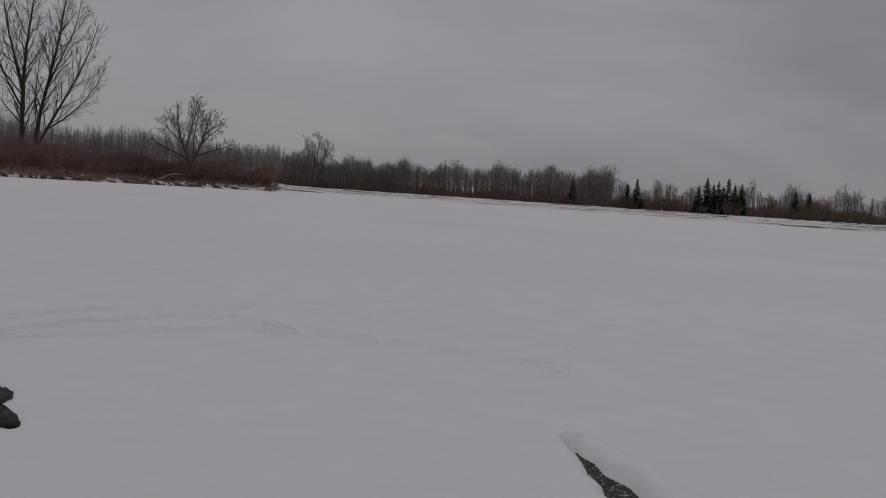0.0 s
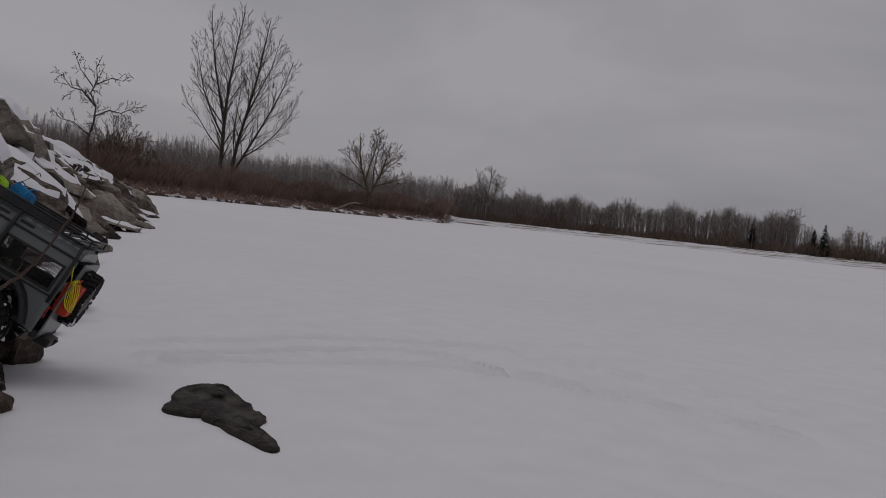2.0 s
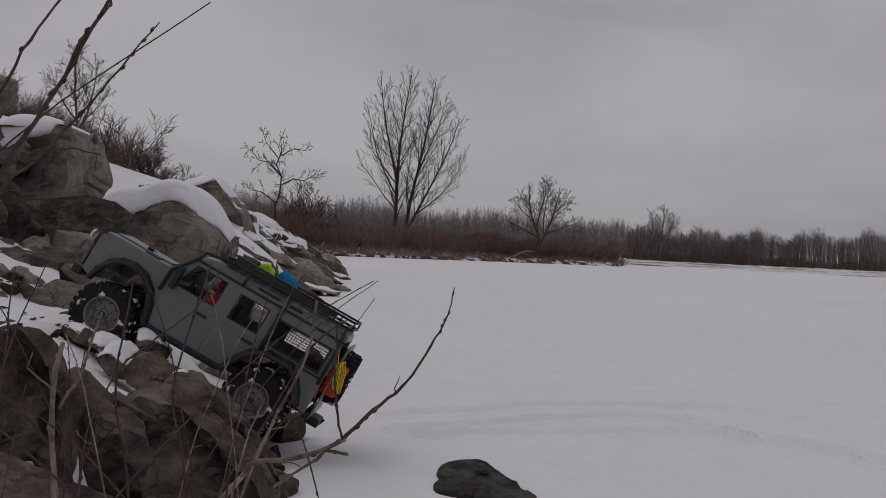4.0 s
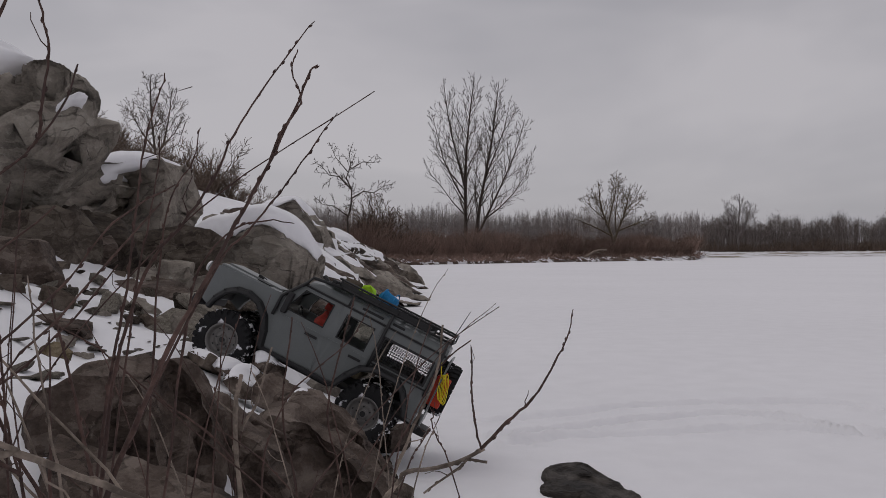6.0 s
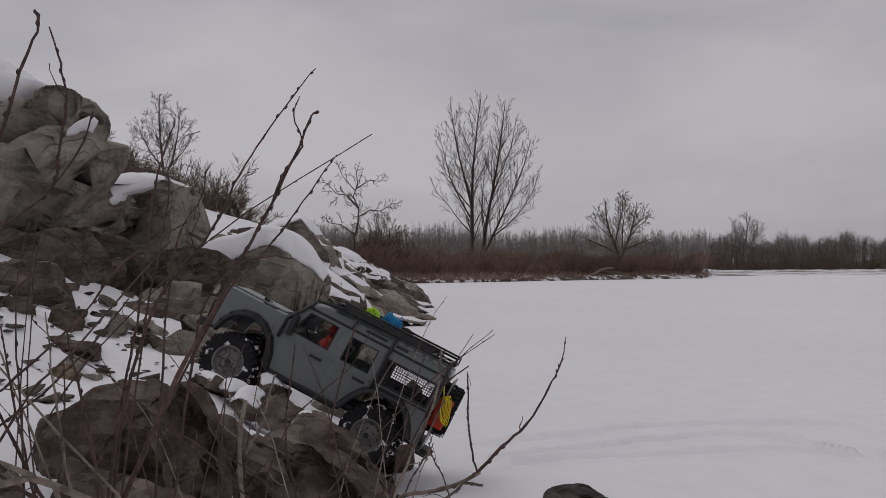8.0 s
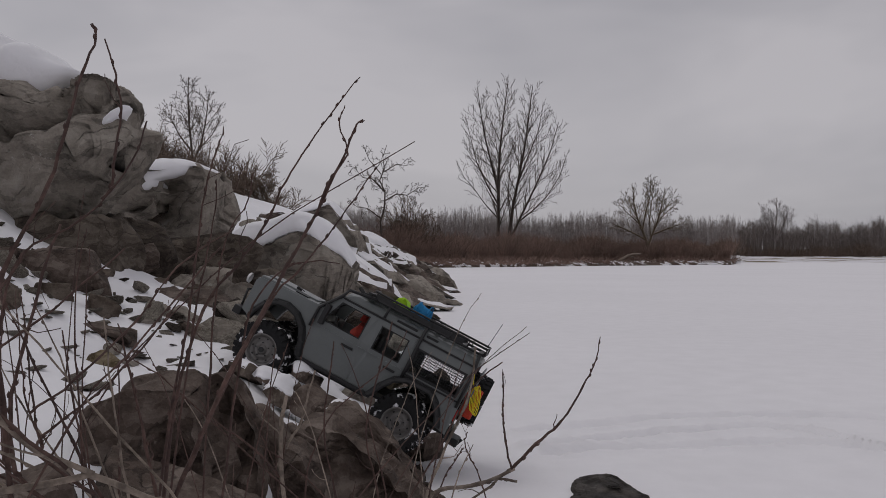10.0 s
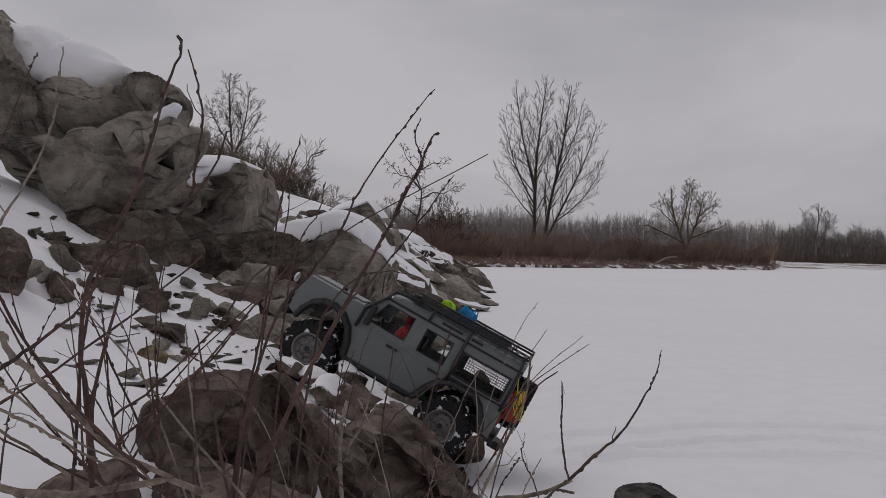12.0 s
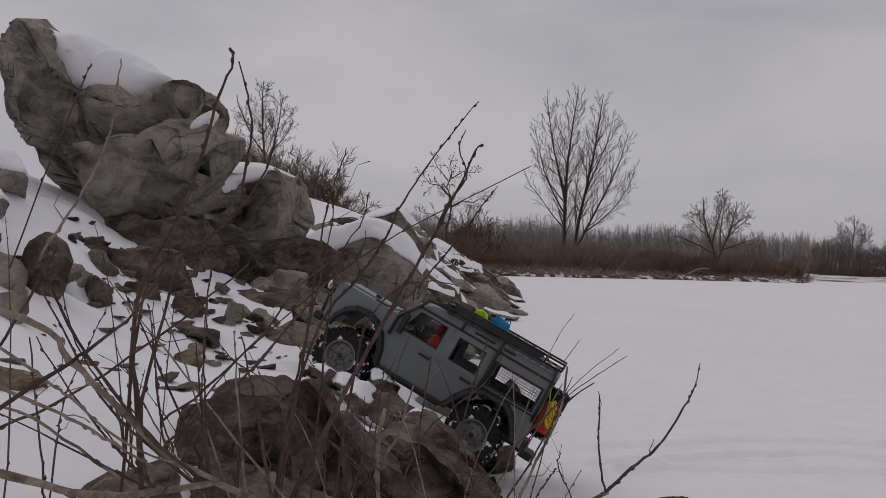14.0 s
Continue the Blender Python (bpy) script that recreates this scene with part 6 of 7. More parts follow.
for k in range(5):
    a = 2 * math.pi * k / 5
    bmesh.ops.create_cone(bm, cap_ends=True, segments=6, radius1=0.0017, radius2=0.0014, depth=0.003, matrix=Matrix.Translation((0.0135 * math.cos(a), 0.0135, 0.0135 * math.sin(a))) @ Euler((radians(90), 0, 0)).to_matrix().to_4x4())
bmesh.ops.create_cone(bm, cap_ends=True, segments=12, radius1=0.0055, radius2=0.005, depth=0.004, matrix=Matrix.Translation((0, 0.0185, 0)) @ Euler((radians(90), 0, 0)).to_matrix().to_4x4())
me_hub = bpy.data.meshes.new("hub")
bm.to_mesh(me_hub)
bm.free()
me_hub.materials.append(BLACK)
rng = np.random.default_rng(5)


def wheel_at(name, m, snow, label):
    wheel = new(name)
    wheel.parent = car
    wheel.matrix_local = m
    wheel["label"] = label
    part("tyre", me_tyre, RUBBER, wheel, "knobbly black tyre caked with snow")
    part("tread", me_tread, RUBBER, wheel)
    part("rim", me_rim, RIM, wheel, "dull silver steel rim")
    part("rim_slots", me_slot, BLACK, wheel)
    part("hub", me_hub, BLACK, wheel, "black hub with nuts")
    if snow:
        v, f = [], []
        for k in range(34):
            a = rng.uniform(0, 6.28)
            r = rng.choice([0.057, 0.055, 0.052])
            yy = rng.uniform(-0.018, 0.024) if r > 0.05 else 0.0245
            s = rng.uniform(0.002, 0.0055)
            sv, sf = sphere(1)
            sv = sv * np.array([s * 1.3, s * 0.6, s]) * (1 + 0.35 * rng.normal(size=(len(sv), 1)) * 0.4) + np.array([r * math.cos(a), yy, r * math.sin(a)])
            f += [tuple(i + len(v) for i in t) for t in sf]
            v += list(sv)
        part("snow_clumps", mesh_of("snow_clumps", v, f, SNOW), SNOW, wheel, "white snow clumps")
    return wheel


for ax in (0.0, BASE):
    wheel_at("wheel", pose(ax, 0.085, 0.058), True, "snowy off-road wheel")
    wheel_at("wheel", pose(ax, -0.085, 0.058, 0, 0, 180), True, "snowy off-road wheel")
wheel_at("spare_wheel", pose(-0.130, -0.015, 0.180, 0, 0, 90), False, "spare wheel on the tailgate")

# roof rack
rack = new("roof_rack")
rack.parent = car
rack["label"] = "black tubular roof rack"
for z, r in ((0.281, 0.0030), (0.298, 0.0026)):
    part("rail", bars([[(-0.108, -0.083, z), (0.168, -0.083, z), (0.172, -0.078, z), (0.172, 0.078, z), (0.168, 0.083, z), (-0.108, 0.083, z), (-0.108, -0.083, z)]], r, 8).mesh("rail", BLACK), BLACK, rack)
for x in np.arange(-0.108, 0.18, 0.0455):
    for sy in (0.083, -0.083):
        part("post", bars([[(x, sy, 0.281), (x, sy, 0.298)]], 0.0022, 6).mesh("post", BLACK), BLACK, rack)
for x in np.arange(-0.095, 0.17, 0.022):
    part("slat", box(x - 0.0045, x + 0.0045, -0.082, 0.082, 0.2795, 0.2825), BLACK, rack)
for sy in (0.083, -0.083):
    part("side_board", box(-0.05, 0.165, sy - 0.0012, sy + 0.0012, 0.283, 0.2945), BLACK, rack)
part("antenna", bars([[(-0.10, -0.06, 0.298), (-0.103, -0.06, 0.32), (-0.108, -0.06, 0.365)]], 0.0009, 5).mesh("antenna", BLACK), BLACK, car, "thin black antenna")


def lump(size, seed, mat, name, rough=0.09, sub=4, boxy=0.55):
    v, f = rock_shape(sub, size, seed, 0, rough, boxy=boxy)
    return mesh_of(name, v, f, mat)


def settle(x, z):
    """The body's proportions: a short nose and tail, sitting low over the wheels."""
    nx = 0.323 + (x - 0.33) * 0.82 if x > 0.33 else x * 0.979 if x > 0 else x * 0.89
    return nx, 0.060 + (z - 0.058) * 0.905


for ob in car.children_recursive:
    if ob.type == "MESH" and not (ob.parent.name.startswith(("wheel", "spare")) or ob.name.startswith("axle")):
        m = ob.matrix_local.copy()
        back = m.inverted()
        for v in ob.data.vertices:
            co = m @ v.co
            co.x, co.z = settle(co.x, co.z)
            v.co = back @ co
for ob in car.children:
    if ob.name.startswith("wheel"):
        ob.scale = (1.07, 1.0, 1.07)
    if ob.name.startswith("spare"):
        ob.location = (-0.112, -0.015, 0.165)

# how the car stands: the rear wheel's outer middle, and the front one's
rear_hub, front_hub = Vector((-0.066, 1.750, 0.123)), Vector((-0.352, 1.790, 0.270))
fwd = (front_hub - rear_hub).normalized()
left = (Vector((0, -1, 0.035)) - fwd * fwd.dot(Vector((0, -1, 0.035)))).normalized()
upw = fwd.cross(left)
CAR_M = Matrix(((fwd.x, left.x, upw.x, 0), (fwd.y, left.y, upw.y, 0), (fwd.z, left.z, upw.z, 0), (0, 0, 0, 1)))
CAR_M.translation = rear_hub - CAR_M.to_3x3() @ Vector((0.0, 0.110, 0.058))
car.matrix_world = CAR_M


def on_car(name, label, category, me, x, y, z, rx=0, ry=0, rz=0):
    x, z = settle(x, z)
    return thing(name, label, category, me=me, m=CAR_M @ pose(x, y, z, rx, ry, rz))


roll = on_car("bed_roll", "rolled blue fabric bundle strapped to the roof rack", "bundle", lump((0.032, 0.048, 0.0195), 201, BLUE, "bed_roll"), 0.066, 0.02, 0.301)
for sx in (-0.012, 0.014):
    part("strap", bars([[(sx, 0.049 * math.cos(a), 0.0205 * math.sin(a)) for a in np.linspace(0, 6.283, 17)]], 0.0012, 5).mesh("strap", BLUE), BLUE, roll)
on_car("dry_bag", "lime green fabric bag on the roof rack", "bag", lump((0.018, 0.036, 0.0165), 203, GREEN, "dry_bag"), 0.116, 0.03, 0.298)
on_car("canvas_pack", "brown canvas pack on the roof rack", "bag", lump((0.021, 0.040, 0.0125), 205, BROWN, "canvas_pack"), 0.149, 0.02, 0.296)
on_car("gear_box", "dark bundle inside the car", "bundle", lump((0.04, 0.05, 0.032), 207, CABIN, "gear_box"), -0.045, 0.0, 0.145)
can = on_car("jerry_can", "red plastic jerry can on the tailgate", "jerry can", None, -0.128, 0.052, 0.172)
part("can_body", box(-0.015, 0.015, -0.026, 0.026, -0.032, 0.030, 0.004, 3), RED, can)
part("can_handle", bars([[(0, -0.014, 0.030), (0, -0.013, 0.038), (0, 0.013, 0.038), (0, 0.014, 0.030)]], 0.0022, 6).mesh("can_handle", RED), RED, can)
part("cap", mesh_of("cap", *lathe([(0, 0.003), (0.006, 0.003), (0.0065, 0.0), (0.0065, -0.002)], 14), BLACK), BLACK, can, "black cap", m=Matrix.Translation((0, 0.027, 0.006)))
part("rib", box(-0.011, 0.011, 0.0255, 0.0275, -0.024, -0.008, 0.0008), RED, can)
rope = Tubes()
for k in range(4):
    loop = [(-0.106 - 0.006 * math.sin(a) - 0.003 * k, 0.090 + 0.004 * math.sin(a * 2 + k), 0.198 - 0.024 * (1 - math.cos(a)) * (1 + 0.07 * k) + 0.002 * k) for a in np.linspace(0, 6.283, 28)]
    rope.add([(x - 0.016 * (0.205 - z) / 0.05, y, z) for x, y, z in loop], [0.0010] * 28, 5)
rope.add([(-0.094, 0.090, 0.222), (-0.100, 0.093, 0.208), (-0.106, 0.092, 0.196)], [0.0013] * 3, 5)
thing("tow_cord", "coiled bright yellow cord hanging at the rear", "cord", me=rope.mesh("tow_cord", YELLOW), m=CAR_M)
dv, df = rock_shape(4, (0.016, 0.020, 0.030), 211, 0, 0.05, boxy=0.8)
hv, hf = rock_shape(3, (0.011, 0.010, 0.013), 213, 0, 0.03, boxy=0.9)
hv = hv + np.array([0.004, 0, 0.040])
thing("seated_doll", "plain red-clad doll behind the steering wheel", "doll", me=mesh_of("seated_doll", np.vstack([dv, hv]), list(df) + [tuple(i + len(dv) for i in t) for t in hf], JACKET), m=CAR_M @ pose(0.165, 0.042, 0.172))


# ---- twigs on the near bank ----
twig_rng = np.random.default_rng(77)
TWIGS = []


def stem(shrub, thick, thin, pale, *pts):
    """One stem with small side shoots and buds, from its root to its tip."""
    mat = TWIG_PALE if pale else TWIG
    pts = [np.array(p) for p in pts]
    if not TWIGS or min(float(((q - pts[0]) ** 2).sum()) for q in TWIGS) > 0.012 ** 2:
        # not a side branch: carry it on to its root
        back = unit(unit(pts[0] - pts[1]) + np.array([0, 0, -0.5 if abs(pts[0][2] - pts[1][2]) > 0.02 else 0.0]))
        pts.insert(0, pts[0] + back * 0.14)
    fine = []
    for i in range(len(pts) - 1):
        p0, p1, p2, p3 = pts[max(i - 1, 0)], pts[i], pts[i + 1], pts[min(i + 2, len(pts) - 1)]
        for k in range(4):
            t = k / 4
            fine.append(0.5 * (2 * p1 + (p2 - p0) * t + (2 * p0 - 5 * p1 + 4 * p2 - p3) * t * t + (3 * p1 - p0 - 3 * p2 + p3) * t ** 3))
    fine.append(pts[-1])
    n = len(fine)
    fine = [p + twig_rng.normal(size=3) * 0.00035 for p in fine]
    TWIGS.extend(fine)
    tubes = Tubes()
    radii = [thick + (thin - thick) * (i / (n - 1)) ** 0.85 for i in range(n)]
    radii = [(0.72 if pale else 0.8) * r * (1.2 if i % 4 == 0 and 0 < i < n - 1 else 1.0) for i, r in enumerate(radii)]
    tubes.add(fine, radii, 7)
    for i in range(2, n - 1):
        along = unit(fine[i + 1] - fine[i])
        side = unit(np.cross(along, twig_rng.normal(size=3)))
        if twig_rng.random() < 0.6:
            b = fine[i] + side * radii[i] * 0.8
            s = 0.0008 + radii[i] * 0.28
            tubes.add([b - along * s, b + along * s * 0.5 + side * s * 0.5, b + along * s * 2.6 + side * s * 0.6], [s * 0.5, s * 0.75, s * 0.1], 5)
        if twig_rng.random() < 0.05 and radii[i] < 0.0035:
            length = twig_rng.uniform(0.012, 0.04)
            lean = twig_rng.normal(size=3) * 0.25
            a = fine[i] + (along * 0.5 + side * 0.85) * length * 0.35
            b = a + (along * 0.75 + side * 0.55 + lean) * length * 0.35
            tubes.add([fine[i], a, b, b + (along * 0.9 + side * 0.3 - lean) * length * 0.35], [radii[i] * 0.5, radii[i] * 0.42, radii[i] * 0.34, 0.0003], 5)
    part("stem", tubes.mesh("stem", mat), mat, shrub)


# stems rooted on the near bank: points from the root on, thickness at root and tip, pale or brown
shrub = thing("pale_branch", "low pale leafless branches over the snow", "branch", "near twigs")
stem(shrub, 0.0034, 0.0028, 1, (-0.292, 0.489, 0.340), (-0.248, 0.492, 0.331), (-0.211, 0.494, 0.333), (-0.175, 0.509, 0.338))
stem(shrub, 0.0029, 0.0022, 1, (-0.178, 0.509, 0.338), (-0.157, 0.511, 0.329), (-0.136, 0.525, 0.315), (-0.109, 0.538, 0.298))
stem(shrub, 0.0023, 0.0023, 1, (-0.261, 0.440, 0.437), (-0.242, 0.454, 0.414), (-0.218, 0.469, 0.385), (-0.202, 0.494, 0.356), (-0.175, 0.509, 0.338))
stem(shrub, 0.0014, 0.0010, 1, (-0.267, 0.465, 0.388), (-0.244, 0.466, 0.379), (-0.227, 0.480, 0.364), (-0.201, 0.495, 0.344))
stem(shrub, 0.0013, 0.0008, 1, (-0.267, 0.465, 0.405), (-0.247, 0.466, 0.392), (-0.223, 0.480, 0.366), (-0.191, 0.495, 0.348))
stem(shrub, 0.0015, 0.0008, 0, (-0.184, 0.495, 0.345), (-0.207, 0.481, 0.370), (-0.225, 0.468, 0.398), (-0.243, 0.454, 0.433), (-0.253, 0.441, 0.467))
shrub = thing("leaning_stem", "dark leaning leafless stem", "stick", "near twigs")
stem(shrub, 0.0017, 0.0008, 0, (-0.253, 0.441, 0.402), (-0.233, 0.455, 0.419), (-0.213, 0.469, 0.441), (-0.202, 0.481, 0.466))
shrub = thing("willow_shrub", "tall brown leafless shrub stems with buds", "shrub", "near twigs")
stem(shrub, 0.0022, 0.0007, 0, (-0.220, 0.494, 0.381), (-0.224, 0.493, 0.414), (-0.220, 0.494, 0.455), (-0.202, 0.508, 0.504), (-0.191, 0.508, 0.539), (-0.188, 0.521, 0.573), (-0.180, 0.522, 0.595), (-0.182, 0.522, 0.603))
stem(shrub, 0.0014, 0.0006, 0, (-0.231, 0.506, 0.382), (-0.228, 0.506, 0.423), (-0.222, 0.518, 0.465), (-0.191, 0.533, 0.487), (-0.167, 0.547, 0.524), (-0.159, 0.549, 0.549))
stem(shrub, 0.0013, 0.0006, 0, (-0.186, 0.546, 0.500), (-0.180, 0.547, 0.508), (-0.177, 0.547, 0.534), (-0.174, 0.547, 0.557), (-0.178, 0.547, 0.579), (-0.184, 0.546, 0.601))
stem(shrub, 0.0011, 0.0005, 1, (-0.254, 0.441, 0.468), (-0.248, 0.454, 0.490), (-0.238, 0.455, 0.507), (-0.232, 0.468, 0.537), (-0.229, 0.468, 0.561), (-0.226, 0.468, 0.582))
stem(shrub, 0.0008, 0.0004, 0, (-0.327, 0.613, 0.591), (-0.323, 0.613, 0.602), (-0.319, 0.614, 0.613))
shrub = thing("willow_shrub", "thicket of thin brown leafless stems", "shrub", "near twigs")
stem(shrub, 0.0018, 0.0004, 0, (-0.157, 0.587, 0.325), (-0.151, 0.587, 0.369), (-0.134, 0.588, 0.428), (-0.112, 0.589, 0.458), (-0.092, 0.590, 0.487), (-0.079, 0.592, 0.516), (-0.064, 0.593, 0.540), (-0.045, 0.594, 0.567), (-0.029, 0.594, 0.587))
stem(shrub, 0.0024, 0.0007, 0, (-0.145, 0.549, 0.298), (-0.129, 0.550, 0.339), (-0.107, 0.551, 0.389), (-0.090, 0.565, 0.426), (-0.073, 0.566, 0.459), (-0.059, 0.568, 0.484), (-0.043, 0.569, 0.517), (-0.031, 0.569, 0.546), (-0.025, 0.570, 0.554))
stem(shrub, 0.0010, 0.0004, 0, (-0.055, 0.568, 0.490), (-0.048, 0.568, 0.511), (-0.035, 0.569, 0.531), (-0.040, 0.569, 0.550), (-0.036, 0.569, 0.563))
stem(shrub, 0.0012, 0.0004, 0, (-0.092, 0.578, 0.425), (-0.070, 0.579, 0.453), (-0.050, 0.580, 0.477), (-0.032, 0.582, 0.503), (-0.014, 0.583, 0.527))
stem(shrub, 0.0014, 0.0004, 0, (-0.151, 0.574, 0.360), (-0.142, 0.575, 0.407), (-0.136, 0.575, 0.458), (-0.129, 0.575, 0.508), (-0.124, 0.576, 0.528), (-0.117, 0.576, 0.550))
stem(shrub, 0.0011, 0.0004, 0, (-0.139, 0.626, 0.385), (-0.135, 0.626, 0.436), (-0.128, 0.626, 0.478), (-0.113, 0.627, 0.504), (-0.109, 0.627, 0.525))
stem(shrub, 0.0011, 0.0004, 0, (-0.151, 0.625, 0.418), (-0.144, 0.626, 0.456), (-0.136, 0.626, 0.499), (-0.135, 0.626, 0.520))
stem(shrub, 0.0012, 0.0004, 0, (-0.109, 0.589, 0.391), (-0.101, 0.590, 0.431), (-0.080, 0.592, 0.456), (-0.060, 0.593, 0.461), (-0.042, 0.594, 0.459))
stem(shrub, 0.0009, 0.0004, 0, (-0.188, 0.521, 0.369), (-0.191, 0.521, 0.410), (-0.190, 0.521, 0.452), (-0.190, 0.533, 0.481))
stem(shrub, 0.0008, 0.0003, 0, (-0.198, 0.495, 0.358), (-0.206, 0.494, 0.381), (-0.210, 0.494, 0.412), (-0.213, 0.494, 0.445))
stem(shrub, 0.0010, 0.0006, 0, (-0.204, 0.494, 0.376), (-0.184, 0.508, 0.394), (-0.155, 0.523, 0.426), (-0.135, 0.537, 0.458), (-0.108, 0.564, 0.482))
stem(shrub, 0.0010, 0.0006, 0, (-0.183, 0.508, 0.375), (-0.161, 0.523, 0.404), (-0.134, 0.537, 0.440), (-0.113, 0.551, 0.470))
stem(shrub, 0.0008, 0.0004, 0, (-0.157, 0.625, 0.363), (-0.174, 0.623, 0.379), (-0.205, 0.621, 0.398), (-0.227, 0.620, 0.421))
shrub = thing("dead_stick", "pale broken stick standing among twigs", "stick", "near twigs")
stem(shrub, 0.0030, 0.0024, 1, (-0.113, 0.779, 0.229), (-0.117, 0.779, 0.276), (-0.117, 0.779, 0.313), (-0.112, 0.779, 0.339))
stem(shrub, 0.0017, 0.0010, 1, (-0.113, 0.779, 0.292), (-0.099, 0.780, 0.316), (-0.093, 0.780, 0.340), (-0.087, 0.782, 0.362))
stem(shrub, 0.0016, 0.0008, 0, (-0.118, 0.779, 0.266), (-0.140, 0.778, 0.291), (-0.173, 0.775, 0.316), (-0.189, 0.774, 0.336))
stem(shrub, 0.0014, 0.0008, 0, (-0.073, 0.820, 0.236), (-0.084, 0.820, 0.296), (-0.079, 0.820, 0.351), (-0.075, 0.820, 0.384))
stem(shrub, 0.0014, 0.0009, 0, (-0.037, 0.860, 0.233), (-0.048, 0.860, 0.290), (-0.034, 0.860, 0.354), (-0.022, 0.862, 0.400))
stem(shrub, 0.0013, 0.0005, 0, (-0.096, 0.780, 0.241), (-0.090, 0.780, 0.283), (-0.068, 0.783, 0.326), (-0.023, 0.786, 0.365), (-0.004, 0.787, 0.397))
shrub = thing("dead_stick", "pale leaning stick at the edge of ice", "stick", "near twigs")
stem(shrub, 0.0026, 0.0016, 1, (0.010, 0.940, 0.201), (0.023, 0.940, 0.236), (0.038, 0.941, 0.271), (0.058, 0.943, 0.316), (0.064, 0.944, 0.366))
stem(shrub, 0.0016, 0.0009, 0, (-0.014, 0.939, 0.187), (0.026, 0.941, 0.258), (0.061, 0.943, 0.322), (0.094, 0.945, 0.349))
shrub = thing("budded_branch", "pale branch with an upright budded twig", "branch", "near twigs")
stem(shrub, 0.0031, 0.0024, 1, (0.009, 0.795, 0.230), (0.027, 0.797, 0.250), (0.061, 0.800, 0.254), (0.095, 0.801, 0.268))
stem(shrub, 0.0022, 0.0005, 0, (0.092, 0.801, 0.268), (0.115, 0.803, 0.291), (0.138, 0.805, 0.311), (0.158, 0.806, 0.343), (0.169, 0.806, 0.363), (0.175, 0.806, 0.389))
stem(shrub, 0.0013, 0.0008, 0, (0.092, 0.801, 0.268), (0.086, 0.801, 0.294), (0.084, 0.801, 0.326), (0.084, 0.801, 0.358))
stem(shrub, 0.0018, 0.0013, 1, (0.097, 0.801, 0.257), (0.079, 0.800, 0.259), (0.069, 0.800, 0.250), (0.040, 0.799, 0.231))
stem(shrub, 0.0011, 0.0006, 0, (0.025, 0.828, 0.240), (0.040, 0.829, 0.269), (0.048, 0.829, 0.282))
stem(shrub, 0.0008, 0.0006, 0, (0.066, 0.831, 0.245), (0.056, 0.829, 0.269), (0.049, 0.829, 0.286), (0.052, 0.829, 0.296))

shrub = thing("willow_shrub", "long crossing leafless stems over the snow", "shrub", "near twigs")
stem(shrub, 0.0016, 0.0007, 0, (-0.325, 0.502, 0.353), (-0.285, 0.521, 0.377), (-0.231, 0.544, 0.419), (-0.178, 0.564, 0.469))
stem(shrub, 0.0010, 0.0014, 1, (-0.323, 0.476, 0.390), (-0.284, 0.495, 0.373), (-0.255, 0.514, 0.345), (-0.216, 0.535, 0.310))
stem(shrub, 0.0013, 0.0010, 0, (-0.307, 0.452, 0.376), (-0.301, 0.469, 0.403), (-0.292, 0.485, 0.431), (-0.277, 0.502, 0.475))
stem(shrub, 0.0015, 0.0007, 0, (-0.173, 0.507, 0.326), (-0.207, 0.518, 0.344), (-0.246, 0.528, 0.368), (-0.276, 0.540, 0.396), (-0.315, 0.551, 0.448))
stem(shrub, 0.0012, 0.0006, 0, (-0.264, 0.483, 0.301), (-0.278, 0.497, 0.337), (-0.290, 0.511, 0.370), (-0.306, 0.525, 0.417))
stem(shrub, 0.0011, 0.0005, 0, (-0.212, 0.527, 0.342), (-0.221, 0.541, 0.349), (-0.233, 0.555, 0.376), (-0.244, 0.569, 0.418), (-0.255, 0.583, 0.439))
stem(shrub, 0.0012, 0.0006, 0, (-0.215, 0.527, 0.348), (-0.220, 0.542, 0.353), (-0.194, 0.560, 0.376), (-0.167, 0.579, 0.409), (-0.152, 0.595, 0.434))
stem(shrub, 0.0019, 0.0010, 0, (-0.216, 0.502, 0.339), (-0.226, 0.516, 0.349), (-0.233, 0.530, 0.379), (-0.233, 0.545, 0.410), (-0.229, 0.561, 0.453), (-0.225, 0.576, 0.485))
stem(shrub, 0.0010, 0.0005, 0, (-0.233, 0.525, 0.336), (-0.243, 0.538, 0.350), (-0.253, 0.554, 0.397), (-0.258, 0.568, 0.428), (-0.273, 0.582, 0.450))
stem(shrub, 0.0010, 0.0004, 0, (-0.198, 0.568, 0.294), (-0.207, 0.582, 0.315), (-0.218, 0.595, 0.371), (-0.222, 0.611, 0.436), (-0.226, 0.625, 0.471))
stem(shrub, 0.0008, 0.0004, 0, (-0.282, 0.519, 0.350), (-0.288, 0.533, 0.364), (-0.293, 0.549, 0.379), (-0.286, 0.564, 0.411), (-0.283, 0.580, 0.435))
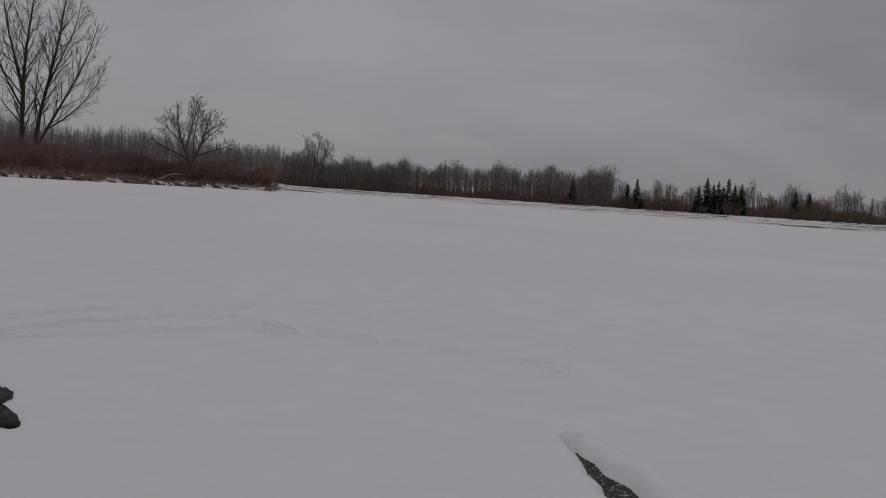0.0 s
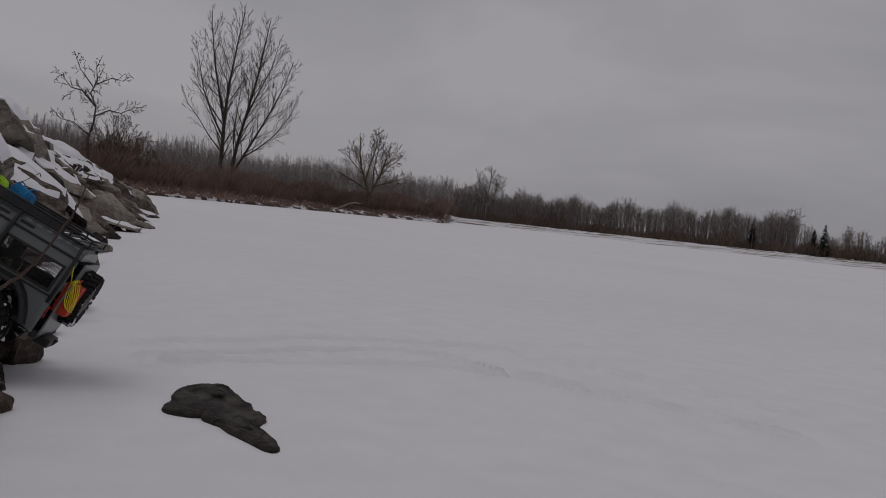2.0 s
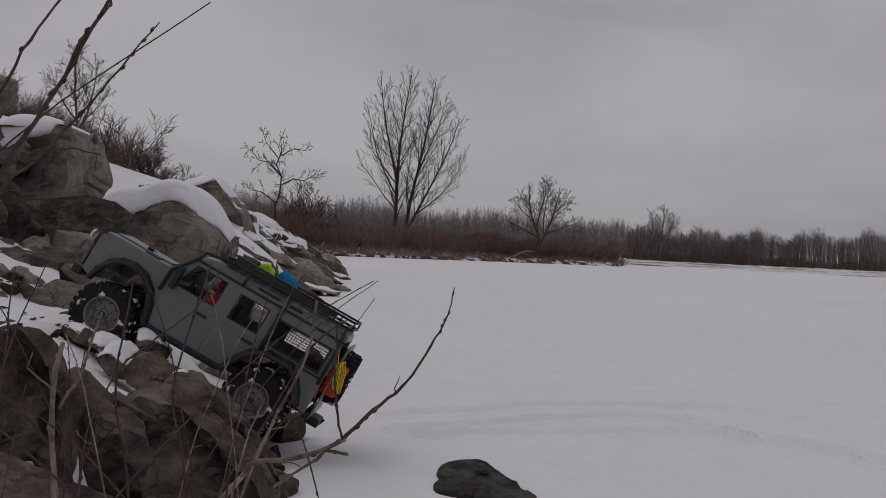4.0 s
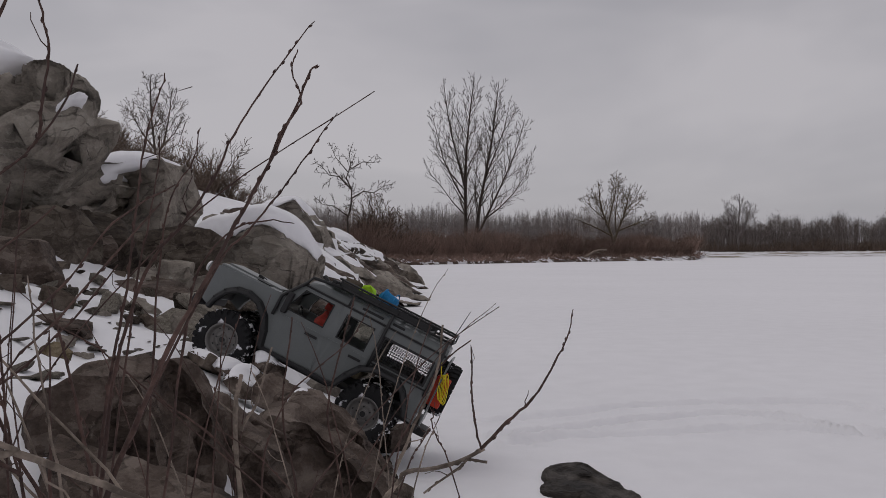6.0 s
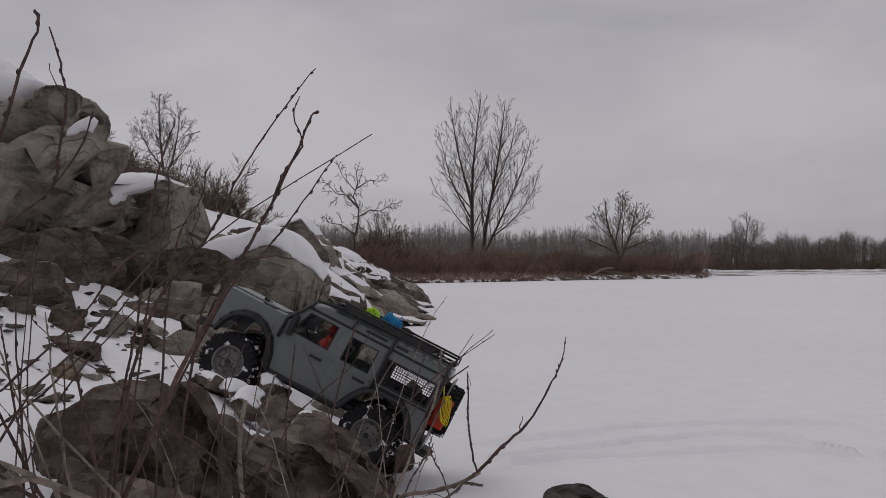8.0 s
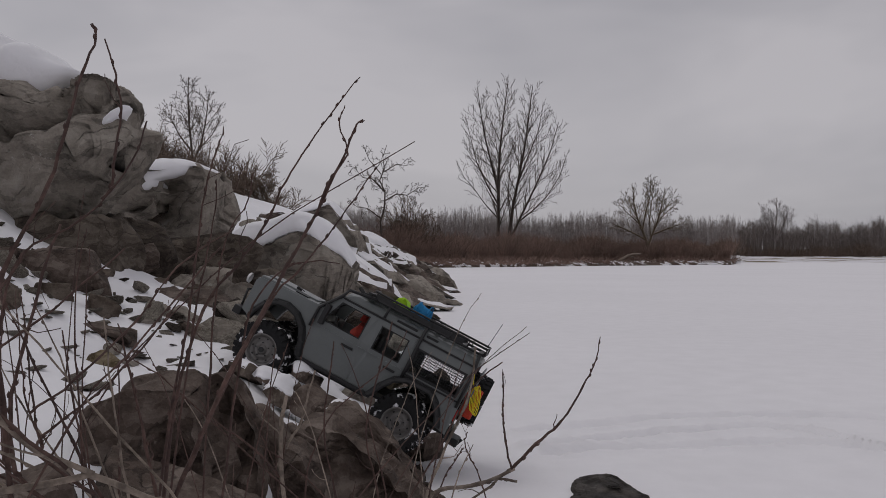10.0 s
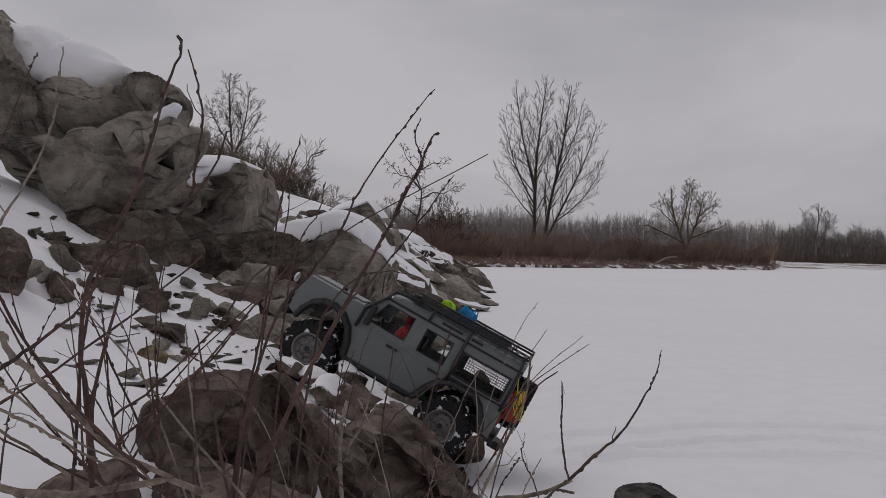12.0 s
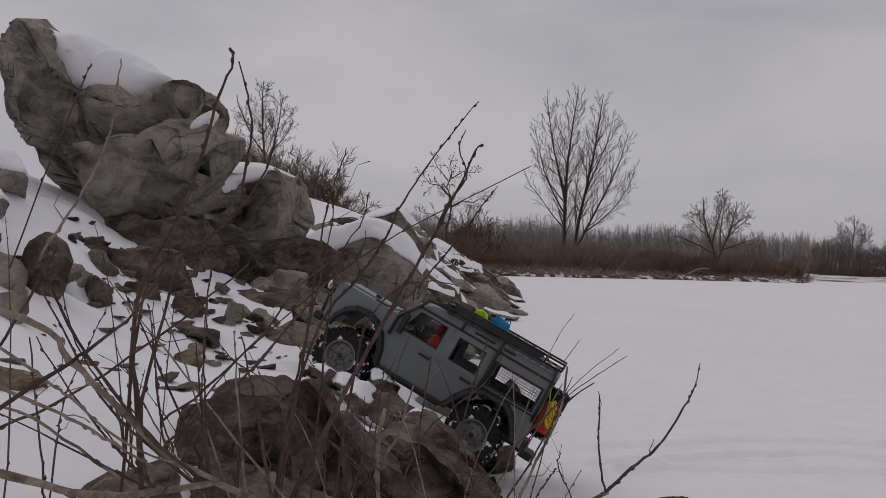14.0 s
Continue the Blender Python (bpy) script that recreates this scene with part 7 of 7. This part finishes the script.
stem(shrub, 0.0010, 0.0005, 0, (-0.245, 0.536, 0.337), (-0.256, 0.550, 0.364), (-0.274, 0.564, 0.381), (-0.301, 0.575, 0.409), (-0.321, 0.588, 0.452))

# a fan of low shoots from one stump in the near snow
rng = np.random.default_rng(33)
shrub = thing("willow_shrub", "fan of low pale and brown leafless shoots", "shrub", "near twigs")
for k in range(11):
    root = np.array([rng.uniform(-0.19, -0.13), rng.uniform(0.51, 0.56), 0.30])
    tip = np.array([rng.uniform(-0.33, -0.15), root[1] + rng.uniform(-0.06, 0.03), rng.uniform(0.37, 0.47)])
    sag = np.array([0.0, 0.0, rng.uniform(-0.015, 0.012)])
    stem(shrub, rng.uniform(0.0010, 0.0020), 0.0005, k % 3 == 0, root, root + (tip - root) * 0.35 + sag, root + (tip - root) * 0.7 + sag, tip)
# a few loose thin stems between them
rng = np.random.default_rng(31)
shrub = thing("willow_shrub", "sparse thin brown leafless shoots", "shrub", "near twigs")
for k in range(22):
    x, y = rng.uniform(-0.42, -0.04), rng.uniform(0.56, 1.08)
    z = max(bank_z(x, y), 0.02) - 0.02
    h, lean = rng.uniform(0.12, 0.36), rng.normal(size=2) * 0.6
    stem(shrub, rng.uniform(0.0008, 0.0018), 0.0004, 0, (x, y, z), (x + lean[0] * h * 0.3, y + lean[1] * h * 0.3, z + h * 0.4), (x + lean[0] * h * 0.8, y + lean[1] * h * 0.7, z + h * 0.8), (x + lean[0] * h * 1.2, y + lean[1] * h, z + h))
shrub = thing("willow_shrub", "thin brown leafless shoots above the rocks", "shrub", "near twigs")
for k in range(16):
    x, y = rng.uniform(-0.15, 0.03), rng.uniform(0.63, 0.94)
    z, h, lean = rng.uniform(0.12, 0.2), rng.uniform(0.14, 0.27), rng.normal(size=2) * 0.45 + np.array([0.15, 0.0])
    stem(shrub, rng.uniform(0.0008, 0.0016), 0.0004, k % 3 == 0, (x, y, z), (x + lean[0] * h * 0.3, y + lean[1] * h * 0.3, z + h * 0.4), (x + lean[0] * h * 0.8, y + lean[1] * h * 0.7, z + h * 0.8), (x + lean[0] * h * 1.2, y + lean[1] * h, z + h))
